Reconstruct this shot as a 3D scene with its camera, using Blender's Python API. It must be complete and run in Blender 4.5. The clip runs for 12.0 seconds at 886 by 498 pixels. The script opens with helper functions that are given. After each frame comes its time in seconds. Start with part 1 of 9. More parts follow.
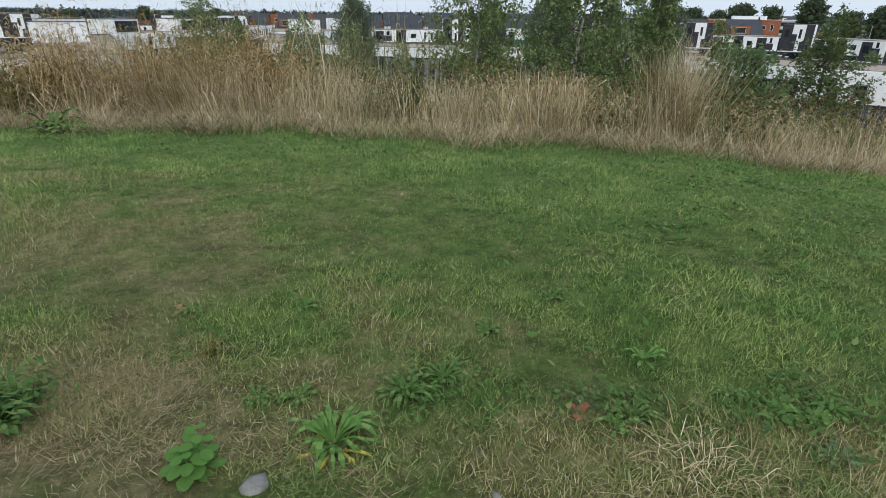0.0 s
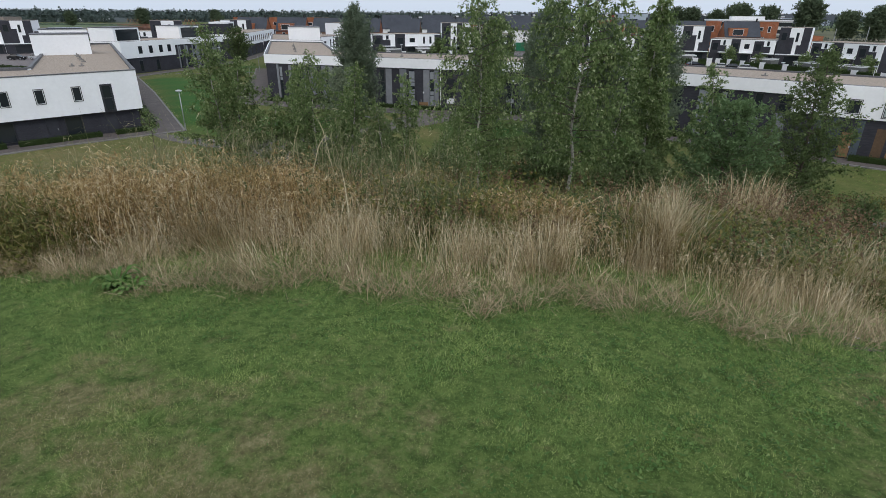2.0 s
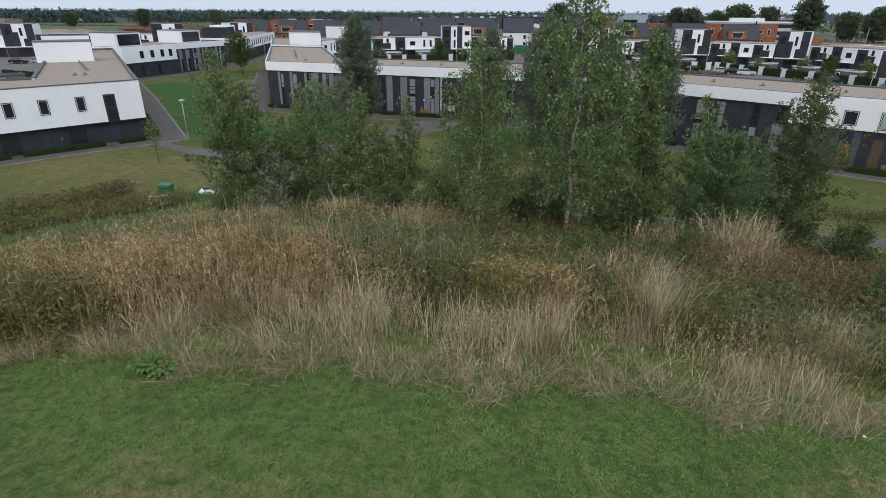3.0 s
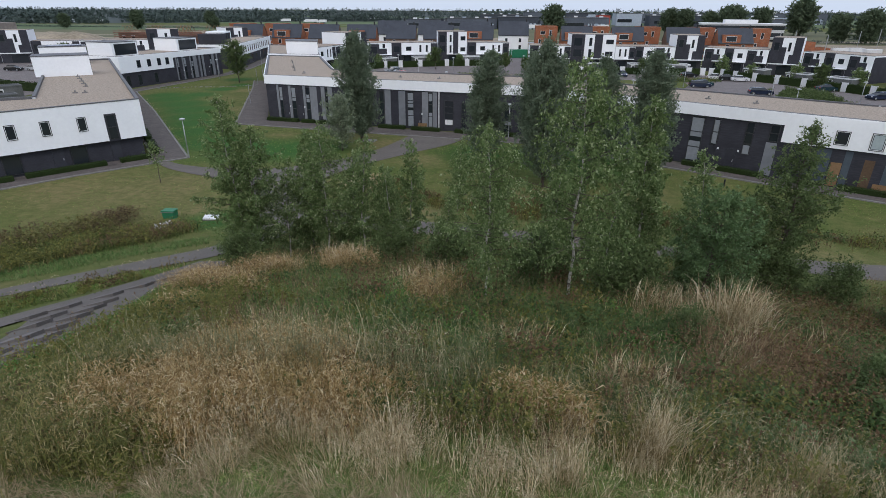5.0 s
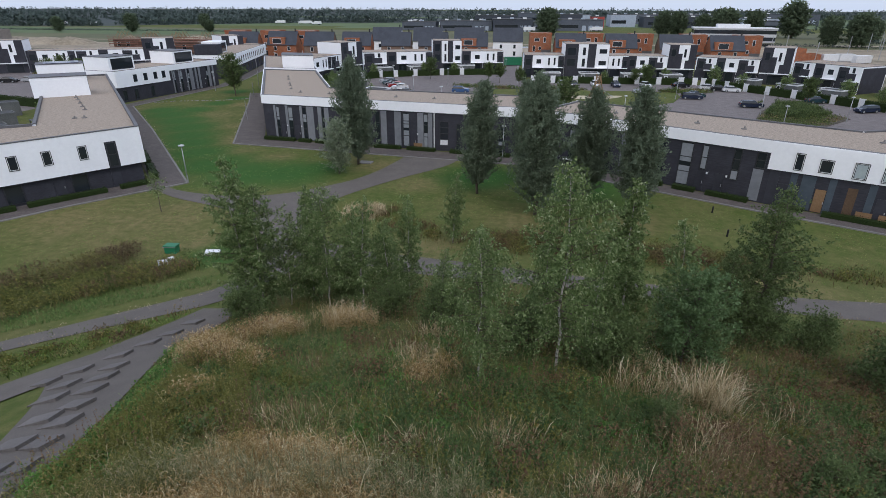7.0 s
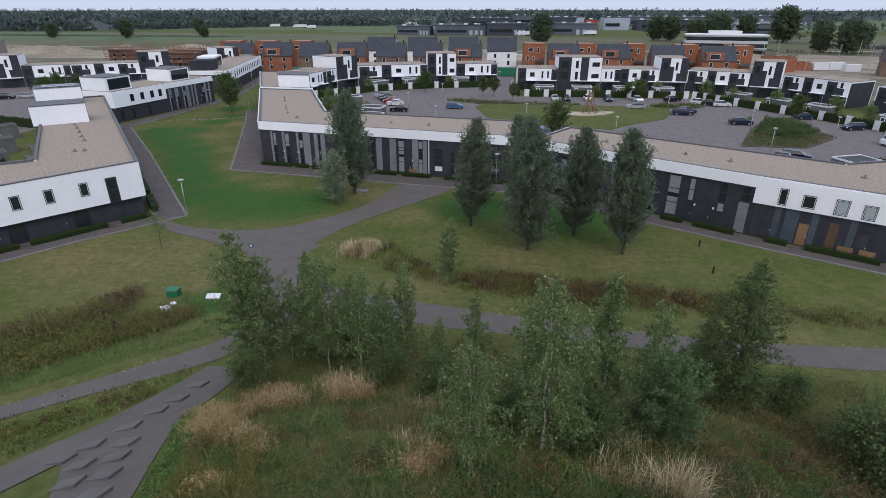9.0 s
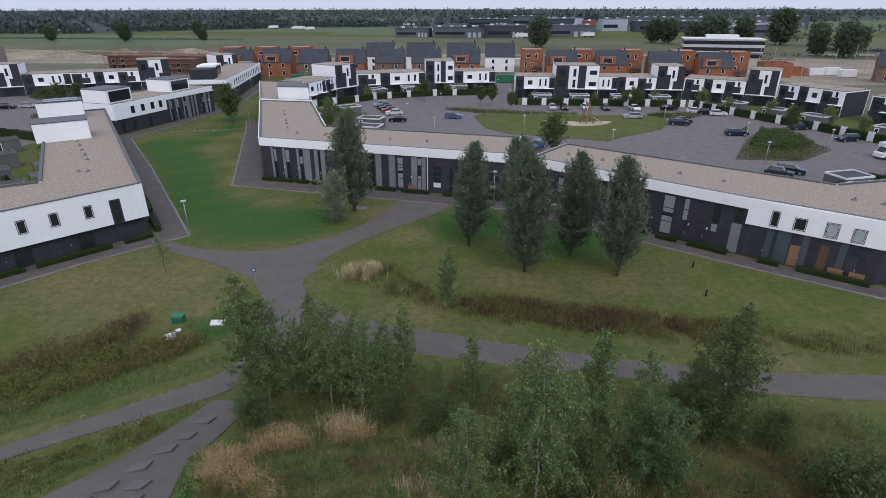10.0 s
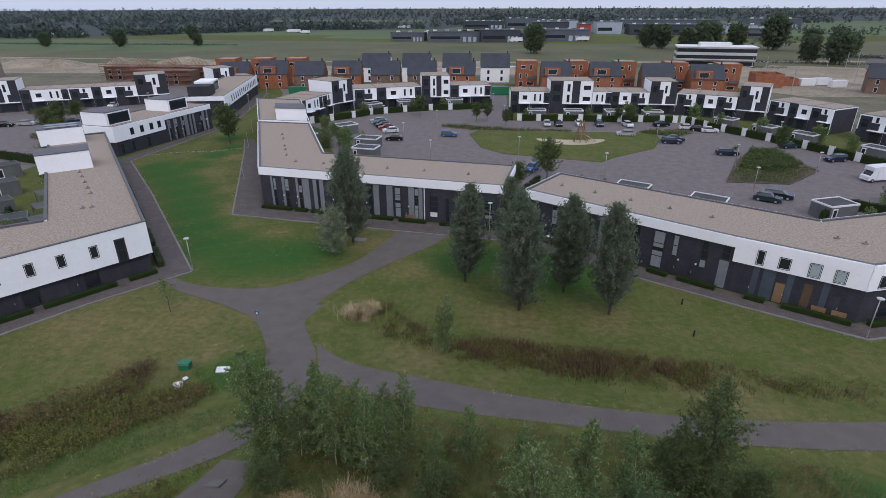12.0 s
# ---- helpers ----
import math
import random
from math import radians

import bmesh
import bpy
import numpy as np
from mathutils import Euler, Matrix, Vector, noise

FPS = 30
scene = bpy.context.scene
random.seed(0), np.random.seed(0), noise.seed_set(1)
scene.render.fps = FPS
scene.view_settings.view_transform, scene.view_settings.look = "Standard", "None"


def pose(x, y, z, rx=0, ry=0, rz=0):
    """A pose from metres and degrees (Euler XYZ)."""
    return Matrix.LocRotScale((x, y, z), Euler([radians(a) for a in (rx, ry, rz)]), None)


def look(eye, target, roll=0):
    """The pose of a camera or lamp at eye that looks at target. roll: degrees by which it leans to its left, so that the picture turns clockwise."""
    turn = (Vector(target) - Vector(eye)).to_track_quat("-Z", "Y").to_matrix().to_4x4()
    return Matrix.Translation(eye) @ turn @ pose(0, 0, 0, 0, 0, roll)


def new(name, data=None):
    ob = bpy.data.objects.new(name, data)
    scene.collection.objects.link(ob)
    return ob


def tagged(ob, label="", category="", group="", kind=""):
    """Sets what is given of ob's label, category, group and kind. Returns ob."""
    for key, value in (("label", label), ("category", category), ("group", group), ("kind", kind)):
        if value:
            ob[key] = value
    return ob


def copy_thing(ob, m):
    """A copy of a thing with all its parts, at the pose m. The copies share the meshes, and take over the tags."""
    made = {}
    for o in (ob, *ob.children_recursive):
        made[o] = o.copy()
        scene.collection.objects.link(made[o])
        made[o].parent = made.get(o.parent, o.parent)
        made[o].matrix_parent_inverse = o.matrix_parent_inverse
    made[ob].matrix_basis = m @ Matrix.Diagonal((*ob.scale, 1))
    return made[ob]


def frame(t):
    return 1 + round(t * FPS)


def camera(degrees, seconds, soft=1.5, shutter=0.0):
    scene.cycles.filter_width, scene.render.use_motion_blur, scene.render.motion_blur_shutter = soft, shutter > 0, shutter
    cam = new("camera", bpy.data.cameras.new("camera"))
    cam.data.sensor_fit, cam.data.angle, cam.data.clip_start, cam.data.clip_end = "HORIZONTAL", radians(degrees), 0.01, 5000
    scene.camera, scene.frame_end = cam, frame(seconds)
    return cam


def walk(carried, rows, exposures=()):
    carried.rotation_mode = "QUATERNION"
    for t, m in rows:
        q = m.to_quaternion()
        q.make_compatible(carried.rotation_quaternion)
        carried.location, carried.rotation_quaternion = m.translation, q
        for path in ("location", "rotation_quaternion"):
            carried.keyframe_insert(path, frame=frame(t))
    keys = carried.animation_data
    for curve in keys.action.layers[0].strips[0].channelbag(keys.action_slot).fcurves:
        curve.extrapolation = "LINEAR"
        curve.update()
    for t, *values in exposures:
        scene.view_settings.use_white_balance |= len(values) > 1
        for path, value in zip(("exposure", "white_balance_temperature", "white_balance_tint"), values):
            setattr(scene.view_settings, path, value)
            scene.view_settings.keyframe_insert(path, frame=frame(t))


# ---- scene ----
cam = camera(78.7, 12.0, soft=0.35)
PATH = [
    (0, (-0.306, 0.454, 10.884), (-0.503, 2.276, 10.085), 0.7),
    (0.5, (-0.356, 0.457, 11.196), (-0.552, 2.279, 10.395), 0.6),
    (1, (-0.418, 0.443, 11.626), (-0.615, 2.265, 10.825), 0.5),
    (1.5, (-0.446, 0.4, 12.071), (-0.639, 2.222, 11.269), 0.5),
    (2, (-0.459, 0.358, 12.501), (-0.654, 2.179, 11.697), 0.4),
    (2.5, (-0.48, 0.31, 13.03), (-0.675, 2.13, 12.225), 0.4),
    (3, (-0.514, 0.29, 13.609), (-0.709, 2.11, 12.803), 0.4),
    (5, (-0.95, 0.414, 15.773), (-1.129, 2.233, 14.96), 0.3),
    (5.5, (-0.978, 0.323, 16.393), (-1.151, 2.141, 15.578), 0.3),
    (6, (-1.003, 0.345, 17.09), (-1.173, 2.163, 16.274), 0.3),
    (6.5, (-0.981, 0.368, 17.911), (-1.148, 2.186, 17.094), 0.3),
    (7, (-0.937, 0.464, 18.791), (-1.101, 2.282, 17.974), 0.2),
    (9, (-0.806, 0.657, 22.619), (-0.956, 2.476, 21.801), -0.0),
    (9.5, (-0.812, 0.646, 23.902), (-0.959, 2.465, 23.084), -0.1),
    (10, (-0.772, 0.658, 25.215), (-0.918, 2.476, 24.394), -0.1),
    (10.5, (-0.871, 0.706, 26.511), (-1.011, 2.524, 25.689), -0.1),
    (11, (-0.828, 0.767, 27.757), (-0.966, 2.585, 26.934), -0.1),
    (11.5, (-0.852, 0.843, 28.933), (-0.987, 2.661, 28.109), -0.2),
    (12, (-0.86, 0.85, 29.93), (-0.992, 2.667, 29.105), -0.2),
]
walk(cam, [(t, look(eye, target, roll)) for t, eye, target, roll in PATH],
     exposures=[(0, 0.49, 6500, 7.0), (1.5, 0.37, 6480, 9.0), (2.5, 0.36, 6450, 10.0), (5.0, 0.36, 6280, 12.0), (9.5, 0.3, 6200, 16.0), (12.0, 0.2, 6180, 18.0)])

# ---- daylight: overcast sky with a weak, wide sun ----
world = bpy.data.worlds.new("overcast_sky")
scene.world = world
world.use_nodes = True
wn = world.node_tree
for nd in list(wn.nodes):
    wn.nodes.remove(nd)
sky = wn.nodes.new("ShaderNodeTexSky")
sky.sky_type = "NISHITA"
sky.sun_disc = False
sky.sun_elevation = radians(42)
sky.sun_rotation = radians(205)
sky.dust_density = 4.0
sky.air_density = 1.2
cloud = wn.nodes.new("ShaderNodeMixRGB")
cloud.inputs[0].default_value = 0.72
cloud.inputs[2].default_value = (6.6, 7.5, 8.9, 1)
bgn = wn.nodes.new("ShaderNodeBackground")
bgn.inputs[1].default_value = 0.1
wout = wn.nodes.new("ShaderNodeOutputWorld")
wn.links.new(sky.outputs[0], cloud.inputs[1])
wn.links.new(cloud.outputs[0], bgn.inputs[0])
wn.links.new(bgn.outputs[0], wout.inputs[0])
sun_data = bpy.data.lights.new("sun", "SUN")
sun_data.energy = 0.9
sun_data.angle = radians(25)
sun_data.color = (1.0, 0.96, 0.9)
sun = new("sun", sun_data)
sun.matrix_world = look((60, -110, 150), (0, 0, 0))

# ---- materials ----
def nodes_of(name):
    m = bpy.data.materials.new(name)
    m.use_nodes = True
    nt = m.node_tree
    return m, nt, nt.nodes["Principled BSDF"]


def ramp(nt, fac, stops):
    r = nt.nodes.new("ShaderNodeValToRGB")
    while len(r.color_ramp.elements) < len(stops):
        r.color_ramp.elements.new(0.5)
    for e, (p, c) in zip(r.color_ramp.elements, stops):
        e.position, e.color = p, (*c, 1)
    nt.links.new(fac, r.inputs[0])
    return r.outputs[0]


def coords(nt, kind="Object"):
    if kind == "World":
        return nt.nodes.new("ShaderNodeNewGeometry").outputs["Position"]
    return nt.nodes.new("ShaderNodeTexCoord").outputs[kind]


def noise_of(nt, co, scale, detail=4.0, rough=0.6):
    n = nt.nodes.new("ShaderNodeTexNoise")
    n.inputs["Scale"].default_value = scale
    n.inputs["Detail"].default_value = detail
    n.inputs["Roughness"].default_value = rough
    nt.links.new(co, n.inputs["Vector"])
    return n.outputs["Fac"]


def mixed(nt, fac, a, b, mode="MIX"):
    n = nt.nodes.new("ShaderNodeMixRGB")
    n.blend_type = mode
    for sock, val in ((n.inputs[0], fac), (n.inputs[1], a), (n.inputs[2], b)):
        if isinstance(val, (int, float)):
            sock.default_value = val
        elif isinstance(val, tuple):
            sock.default_value = (*val, 1)
        else:
            nt.links.new(val, sock)
    return n.outputs[0]


def bump(nt, bsdf, height, strength=0.3, distance=0.02):
    b = nt.nodes.new("ShaderNodeBump")
    b.inputs["Strength"].default_value = strength
    b.inputs["Distance"].default_value = distance
    nt.links.new(height, b.inputs["Height"])
    nt.links.new(b.outputs[0], bsdf.inputs["Normal"])


def surface(name, dark, light, rough=0.85, coarse=0.4, fine=8.0, metal=0.0, bumpy=0.2, spec=0.3, dist=0.01, lo=0.35, hi=0.65):
    """Two tones mixed by a coarse and a fine noise, with a little relief."""
    m, nt, b = nodes_of(name)
    co = coords(nt, "World")
    n1 = noise_of(nt, co, coarse, 5)
    n2 = noise_of(nt, co, fine, 4)
    both = mixed(nt, 0.45, n1, n2)
    nt.links.new(ramp(nt, both, [(lo, dark), (hi, light)]), b.inputs["Base Color"])
    b.inputs["Roughness"].default_value = rough
    b.inputs["Metallic"].default_value = metal
    b.inputs["Specular IOR Level"].default_value = spec
    if bumpy:
        bump(nt, b, n2, bumpy, dist)
    return m


def plain(name, col, rough=0.5, metal=0.0, spec=0.4):
    m, nt, b = nodes_of(name)
    co = coords(nt, "Object")
    n = noise_of(nt, co, 3.0, 3)
    c2 = tuple(v * 0.82 for v in col)
    nt.links.new(ramp(nt, n, [(0.3, c2), (0.7, col)]), b.inputs["Base Color"])
    b.inputs["Roughness"].default_value = rough
    b.inputs["Metallic"].default_value = metal
    b.inputs["Specular IOR Level"].default_value = spec
    return m


def leafy(name, stops, rough=0.6, patch=None, patch_scale=0.35, patch_lo=0.45, patch_hi=0.6, trans=0.25):
    """Foliage: a tone for each leaf or blade, with wider patches of a second range of tones."""
    m, nt, b = nodes_of(name)
    rnd = nt.nodes.new("ShaderNodeNewGeometry").outputs["Random Per Island"]
    col = ramp(nt, rnd, stops)
    if patch:
        co = coords(nt, "World")
        n = noise_of(nt, co, patch_scale, 4)
        mask = ramp(nt, n, [(patch_lo, (0, 0, 0)), (patch_hi, (1, 1, 1))])
        col = mixed(nt, mask, col, ramp(nt, rnd, patch))
    nt.links.new(col, b.inputs["Base Color"])
    b.inputs["Roughness"].default_value = rough
    b.inputs["Specular IOR Level"].default_value = 0.12
    tr = nt.nodes.new("ShaderNodeBsdfTranslucent")
    nt.links.new(col, tr.inputs[0])
    mx = nt.nodes.new("ShaderNodeMixShader")
    mx.inputs[0].default_value = trans
    out = nt.nodes["Material Output"]
    nt.links.new(b.outputs[0], mx.inputs[1])
    nt.links.new(tr.outputs[0], mx.inputs[2])
    nt.links.new(mx.outputs[0], out.inputs[0])
    return m


def near_spot(nt, co, spots):
    """1 near any of the spots (x, y, radius), fading to 0."""
    total = None
    for x, y, r in spots:
        d = nt.nodes.new("ShaderNodeVectorMath")
        d.operation = "DISTANCE"
        nt.links.new(co, d.inputs[0])
        d.inputs[1].default_value = (x, y, 0)
        k = nt.nodes.new("ShaderNodeMapRange")
        k.inputs["From Min"].default_value = r * 0.35
        k.inputs["From Max"].default_value = r * 1.25
        k.inputs["To Min"].default_value = 1.0
        k.inputs["To Max"].default_value = 0.0
        nt.links.new(d.outputs["Value"], k.inputs["Value"])
        if total is None:
            total = k.outputs[0]
        else:
            mx = nt.nodes.new("ShaderNodeMath")
            mx.operation = "MAXIMUM"
            nt.links.new(total, mx.inputs[0])
            nt.links.new(k.outputs[0], mx.inputs[1])
            total = mx.outputs[0]
    return total


def flat_place(nt, co):
    """The place on the ground, whatever its height."""
    n = nt.nodes.new("ShaderNodeVectorMath")
    n.operation = "MULTIPLY"
    nt.links.new(co, n.inputs[0])
    n.inputs[1].default_value = (1, 1, 0)
    return n.outputs[0]


LUSH = [(25, 27.5, 2.5), (-66, 103.5, 4.5), (-62, 99.5, 5.5), (-57, 94, 5.5), (-52.5, 88.5, 5.5), (-49, 82.5, 5), (-46, 77.5, 5), (-42.3, 72, 5.5), (-36.8, 66, 6.5), (-31, 63, 7), (-26, 63.2, 6.5), (-22.8, 65.5, 4), (-60, 105, 4), (-59, 113, 3.5), (-58, 120, 3), (-63, 130, 4),
        (8, 62, 8), (-2, 64, 6), (-22, 38.5, 3.5)]
PARCHED = [(-33, 45, 9), (-41, 45, 7), (-27, 42, 4), (-24, 50, 3), (-15, 68, 4), (3, 49, 4), (12, 49.5, 4), (-9, 60, 3), (20, 38, 4), (-6, 41, 4), (-72, 104, 3), (-36.5, 74, 3), (-19, 72, 4), (-53, 101, 4), (-46, 90, 3), (-41, 80, 3), (-54, 112, 3), (-30, 70.5, 3), (-43, 62, 2.5), (-52, 74, 2.5), (-61, 86, 2.5)]


def lawn_material():
    m, nt, b = nodes_of("lawn_turf")
    co = coords(nt, "World")
    fine = noise_of(nt, co, 26.0, 7, 0.8)
    mid = noise_of(nt, co, 1.3, 6, 0.7)
    wide = noise_of(nt, co, 0.13, 5)
    both = mixed(nt, 0.25, fine, mid)
    green = ramp(nt, both, [(0.34, (0.042, 0.06, 0.015)), (0.5, (0.072, 0.096, 0.024)), (0.66, (0.114, 0.138, 0.04))])
    lush = ramp(nt, both, [(0.34, (0.023, 0.066, 0.014)), (0.5, (0.034, 0.093, 0.02)), (0.66, (0.052, 0.122, 0.029))])
    dry = ramp(nt, both, [(0.34, (0.09, 0.08, 0.032)), (0.5, (0.148, 0.128, 0.055)), (0.66, (0.23, 0.192, 0.092))])
    flat = flat_place(nt, co)
    here = near_spot(nt, flat, LUSH)
    green = mixed(nt, here, green, lush)
    blot = noise_of(nt, co, 0.42, 6, 0.7)
    mm = mixed(nt, 0.35, mixed(nt, 0.6, mid, blot), wide)
    base = ramp(nt, mm, [(0.44, (0, 0, 0)), (0.62, (0.7, 0.7, 0.7))])
    spot = near_spot(nt, flat, PARCHED)
    more = mixed(nt, 1.0, base, mixed(nt, 1.0, spot, ramp(nt, mid, [(0.3, (0.25, 0.25, 0.25)), (0.7, (0.8, 0.8, 0.8))]), "MULTIPLY"), "ADD")
    less = mixed(nt, 1.0, more, ramp(nt, here, [(0, (1, 1, 1)), (0.7, (0.1, 0.1, 0.1))]), "MULTIPLY")
    nt.links.new(mixed(nt, less, green, dry), b.inputs["Base Color"])
    b.inputs["Roughness"].default_value = 0.95
    b.inputs["Specular IOR Level"].default_value = 0.1
    bump(nt, b, fine, 0.35, 0.03)
    return m


def asphalt_material(name, dark, light):
    m, nt, b = nodes_of(name)
    co = coords(nt, "World")
    grit = noise_of(nt, co, 60.0, 3)
    wear = noise_of(nt, co, 0.6, 5)
    c = ramp(nt, mixed(nt, 0.3, grit, wear), [(0.35, dark), (0.65, light)])
    nt.links.new(c, b.inputs["Base Color"])
    b.inputs["Roughness"].default_value = 0.9
    b.inputs["Specular IOR Level"].default_value = 0.3
    bump(nt, b, grit, 0.3, 0.01)
    return m


def brick_material(name, c1, c2, mortar, w=0.21, h=0.065, vertical=True):
    m, nt, b = nodes_of(name)
    co = coords(nt, "Object") if vertical else coords(nt, "World")
    t = nt.nodes.new("ShaderNodeTexBrick")
    t.inputs["Scale"].default_value = 1.0
    t.inputs["Brick Width"].default_value = w
    t.inputs["Row Height"].default_value = h
    t.inputs["Mortar Size"].default_value = 0.008
    t.inputs["Color1"].default_value = (*c1, 1)
    t.inputs["Color2"].default_value = (*c2, 1)
    t.inputs["Mortar"].default_value = (*mortar, 1)
    if vertical:
        sep = nt.nodes.new("ShaderNodeSeparateXYZ")
        nt.links.new(co, sep.inputs[0])
        add = nt.nodes.new("ShaderNodeMath")
        nt.links.new(sep.outputs[0], add.inputs[0])
        nt.links.new(sep.outputs[1], add.inputs[1])
        com = nt.nodes.new("ShaderNodeCombineXYZ")
        nt.links.new(add.outputs[0], com.inputs[0])
        nt.links.new(sep.outputs[2], com.inputs[1])
        co = com.outputs[0]
    nt.links.new(co, t.inputs["Vector"])
    n = noise_of(nt, coords(nt, "World"), 0.7, 5)
    shade = ramp(nt, n, [(0.3, (0.75, 0.75, 0.75)), (0.7, (1.1, 1.1, 1.1))])
    nt.links.new(mixed(nt, 1.0, t.outputs["Color"], shade, "MULTIPLY"), b.inputs["Base Color"])
    b.inputs["Roughness"].default_value = 0.85
    b.inputs["Specular IOR Level"].default_value = 0.25
    return m


def glass_material():
    m, nt, b = nodes_of("window_glass")
    b.inputs["Base Color"].default_value = (0.02, 0.025, 0.03, 1)
    b.inputs["Roughness"].default_value = 0.06
    b.inputs["Specular IOR Level"].default_value = 0.6
    n = noise_of(nt, coords(nt, "World"), 1.2, 2)
    bump(nt, b, n, 0.03, 0.05)
    return m


M_LAWN = lawn_material()
M_ASPHALT = asphalt_material("path_asphalt", (0.082, 0.072, 0.065), (0.145, 0.128, 0.115))
M_ROAD = brick_material("street_clinker", (0.2, 0.175, 0.17), (0.15, 0.132, 0.13), (0.13, 0.117, 0.11), 0.2, 0.1, False)
M_PAVER = brick_material("footway_clinker", (0.095, 0.081, 0.076), (0.135, 0.115, 0.106), (0.08, 0.07, 0.066), 0.2, 0.1, False)
M_KERB = surface("concrete_kerb", (0.14, 0.135, 0.128), (0.23, 0.22, 0.21))
M_SLAB = surface("concrete_slab", (0.092, 0.084, 0.08), (0.155, 0.142, 0.135), fine=14)
M_GRAVEL = surface("roof_gravel", (0.18, 0.145, 0.112), (0.43, 0.355, 0.285), coarse=4.0, fine=13, bumpy=0.6, dist=0.03, lo=0.36, hi=0.64)
M_WHITE = surface("white_render", (0.77, 0.78, 0.8), (0.86, 0.87, 0.885), coarse=0.25, fine=3, bumpy=0.05, lo=0.25, hi=0.6)
M_DARK = brick_material("anthracite_brick", (0.034, 0.035, 0.044), (0.05, 0.05, 0.062), (0.043, 0.044, 0.052))
M_DARKPANEL = surface("anthracite_panel", (0.03, 0.031, 0.039), (0.046, 0.047, 0.058), rough=0.5, fine=3, bumpy=0)
M_GREYPANEL = surface("grey_panel", (0.16, 0.17, 0.185), (0.23, 0.24, 0.26), rough=0.5, fine=2, bumpy=0)
M_COPING = surface("zinc_coping", (0.085, 0.085, 0.09), (0.13, 0.13, 0.138), rough=0.6, metal=0.1, bumpy=0)
M_GLASS = glass_material()
M_FRAME = plain("window_frame_anthracite", (0.03, 0.031, 0.035), 0.4)
M_WFRAME = plain("window_frame_white", (0.75, 0.76, 0.77), 0.45)
M_ORANGE = brick_material("orange_brick", (0.36, 0.12, 0.055), (0.27, 0.085, 0.04), (0.25, 0.15, 0.1))
M_BROWNB = brick_material("brown_brick", (0.2, 0.125, 0.09), (0.155, 0.095, 0.07), (0.17, 0.13, 0.1))
M_SLATE = surface("slate_roof", (0.03, 0.035, 0.045), (0.052, 0.058, 0.072), rough=0.6, fine=5)
M_WOOD = surface("larch_wood", (0.17, 0.1, 0.05), (0.26, 0.165, 0.088), fine=6)
M_STEEL = plain("galvanised_steel", (0.42, 0.43, 0.44), 0.45, 0.6)
M_LAMPHEAD = plain("lamp_head", (0.5, 0.52, 0.53), 0.4)
M_GREENBOX = plain("green_paint", (0.015, 0.16, 0.075), 0.5)
M_BLACK = plain("black_rubber", (0.012, 0.012, 0.013), 0.7)
M_SOIL = surface("sand_soil", (0.13, 0.11, 0.075), (0.36, 0.3, 0.22), coarse=0.05, fine=0.6, dist=0.1)
M_PLAYSAND = surface("play_sand", (0.34, 0.29, 0.2), (0.48, 0.42, 0.31), fine=6)
M_FIELD = surface("meadow", (0.06, 0.068, 0.03), (0.125, 0.122, 0.058), coarse=0.02, fine=0.5, dist=0.1)
M_FIELDG = surface("green_field", (0.06, 0.09, 0.036), (0.095, 0.135, 0.05), coarse=0.02, fine=0.3, dist=0.1)
# shade and blue distance of the far forest put into a flat colour
M_WOODSHADE = surface("far_wood_shade", (0.024, 0.034, 0.033), (0.04, 0.054, 0.048), coarse=0.01, fine=0.12, bumpy=0)
M_WATER = surface("still_water", (0.1, 0.11, 0.12), (0.13, 0.14, 0.15), rough=0.1, bumpy=0, spec=0.6)
M_BARK_BIRCH = surface("birch_bark", (0.1, 0.09, 0.078), (0.4, 0.38, 0.335), coarse=3, fine=12, lo=0.38, hi=0.5)
M_BARK = surface("bark", (0.06, 0.05, 0.04), (0.14, 0.115, 0.09), coarse=2, fine=15)
M_BIRCHLEAF = leafy("birch_leaf", [(0, (0.085, 0.128, 0.044)), (0.6, (0.165, 0.23, 0.085)), (0.9, (0.27, 0.335, 0.15)), (1, (0.46, 0.5, 0.31))], trans=0.45)
M_POPLEAF = leafy("poplar_leaf", [(0, (0.1, 0.135, 0.085)), (0.6, (0.14, 0.178, 0.115)), (1, (0.2, 0.24, 0.165))], trans=0.35)
M_DARKLEAF = leafy("dark_leaf", [(0, (0.045, 0.07, 0.024)), (0.6, (0.085, 0.122, 0.042)), (1, (0.15, 0.19, 0.075))])
M_HEDGE = leafy("hedge_leaf", [(0, (0.012, 0.024, 0.008)), (1, (0.045, 0.07, 0.02))])
# green leaf with the bluish haze of distance mixed into its base colour
M_HAZYLEAF = leafy("haze_tinted_leaf", [(0, (0.05, 0.07, 0.064)), (0.6, (0.06, 0.082, 0.073)), (1, (0.072, 0.096, 0.082))], trans=0.0)
M_OAKLEAF = leafy("oak_leaf", [(0, (0.06, 0.085, 0.05)), (0.6, (0.085, 0.115, 0.065)), (1, (0.12, 0.155, 0.09))], trans=0.2)
M_BLADE = leafy("lawn_blade", [(0, (0.065, 0.115, 0.022)), (0.5, (0.125, 0.205, 0.042)), (0.9, (0.2, 0.28, 0.075)), (1, (0.36, 0.33, 0.15))],
                patch=[(0, (0.14, 0.155, 0.045)), (0.5, (0.24, 0.235, 0.085)), (0.85, (0.38, 0.32, 0.16)), (1, (0.55, 0.46, 0.28))], patch_scale=0.8, patch_lo=0.5, patch_hi=0.68, trans=0.35)
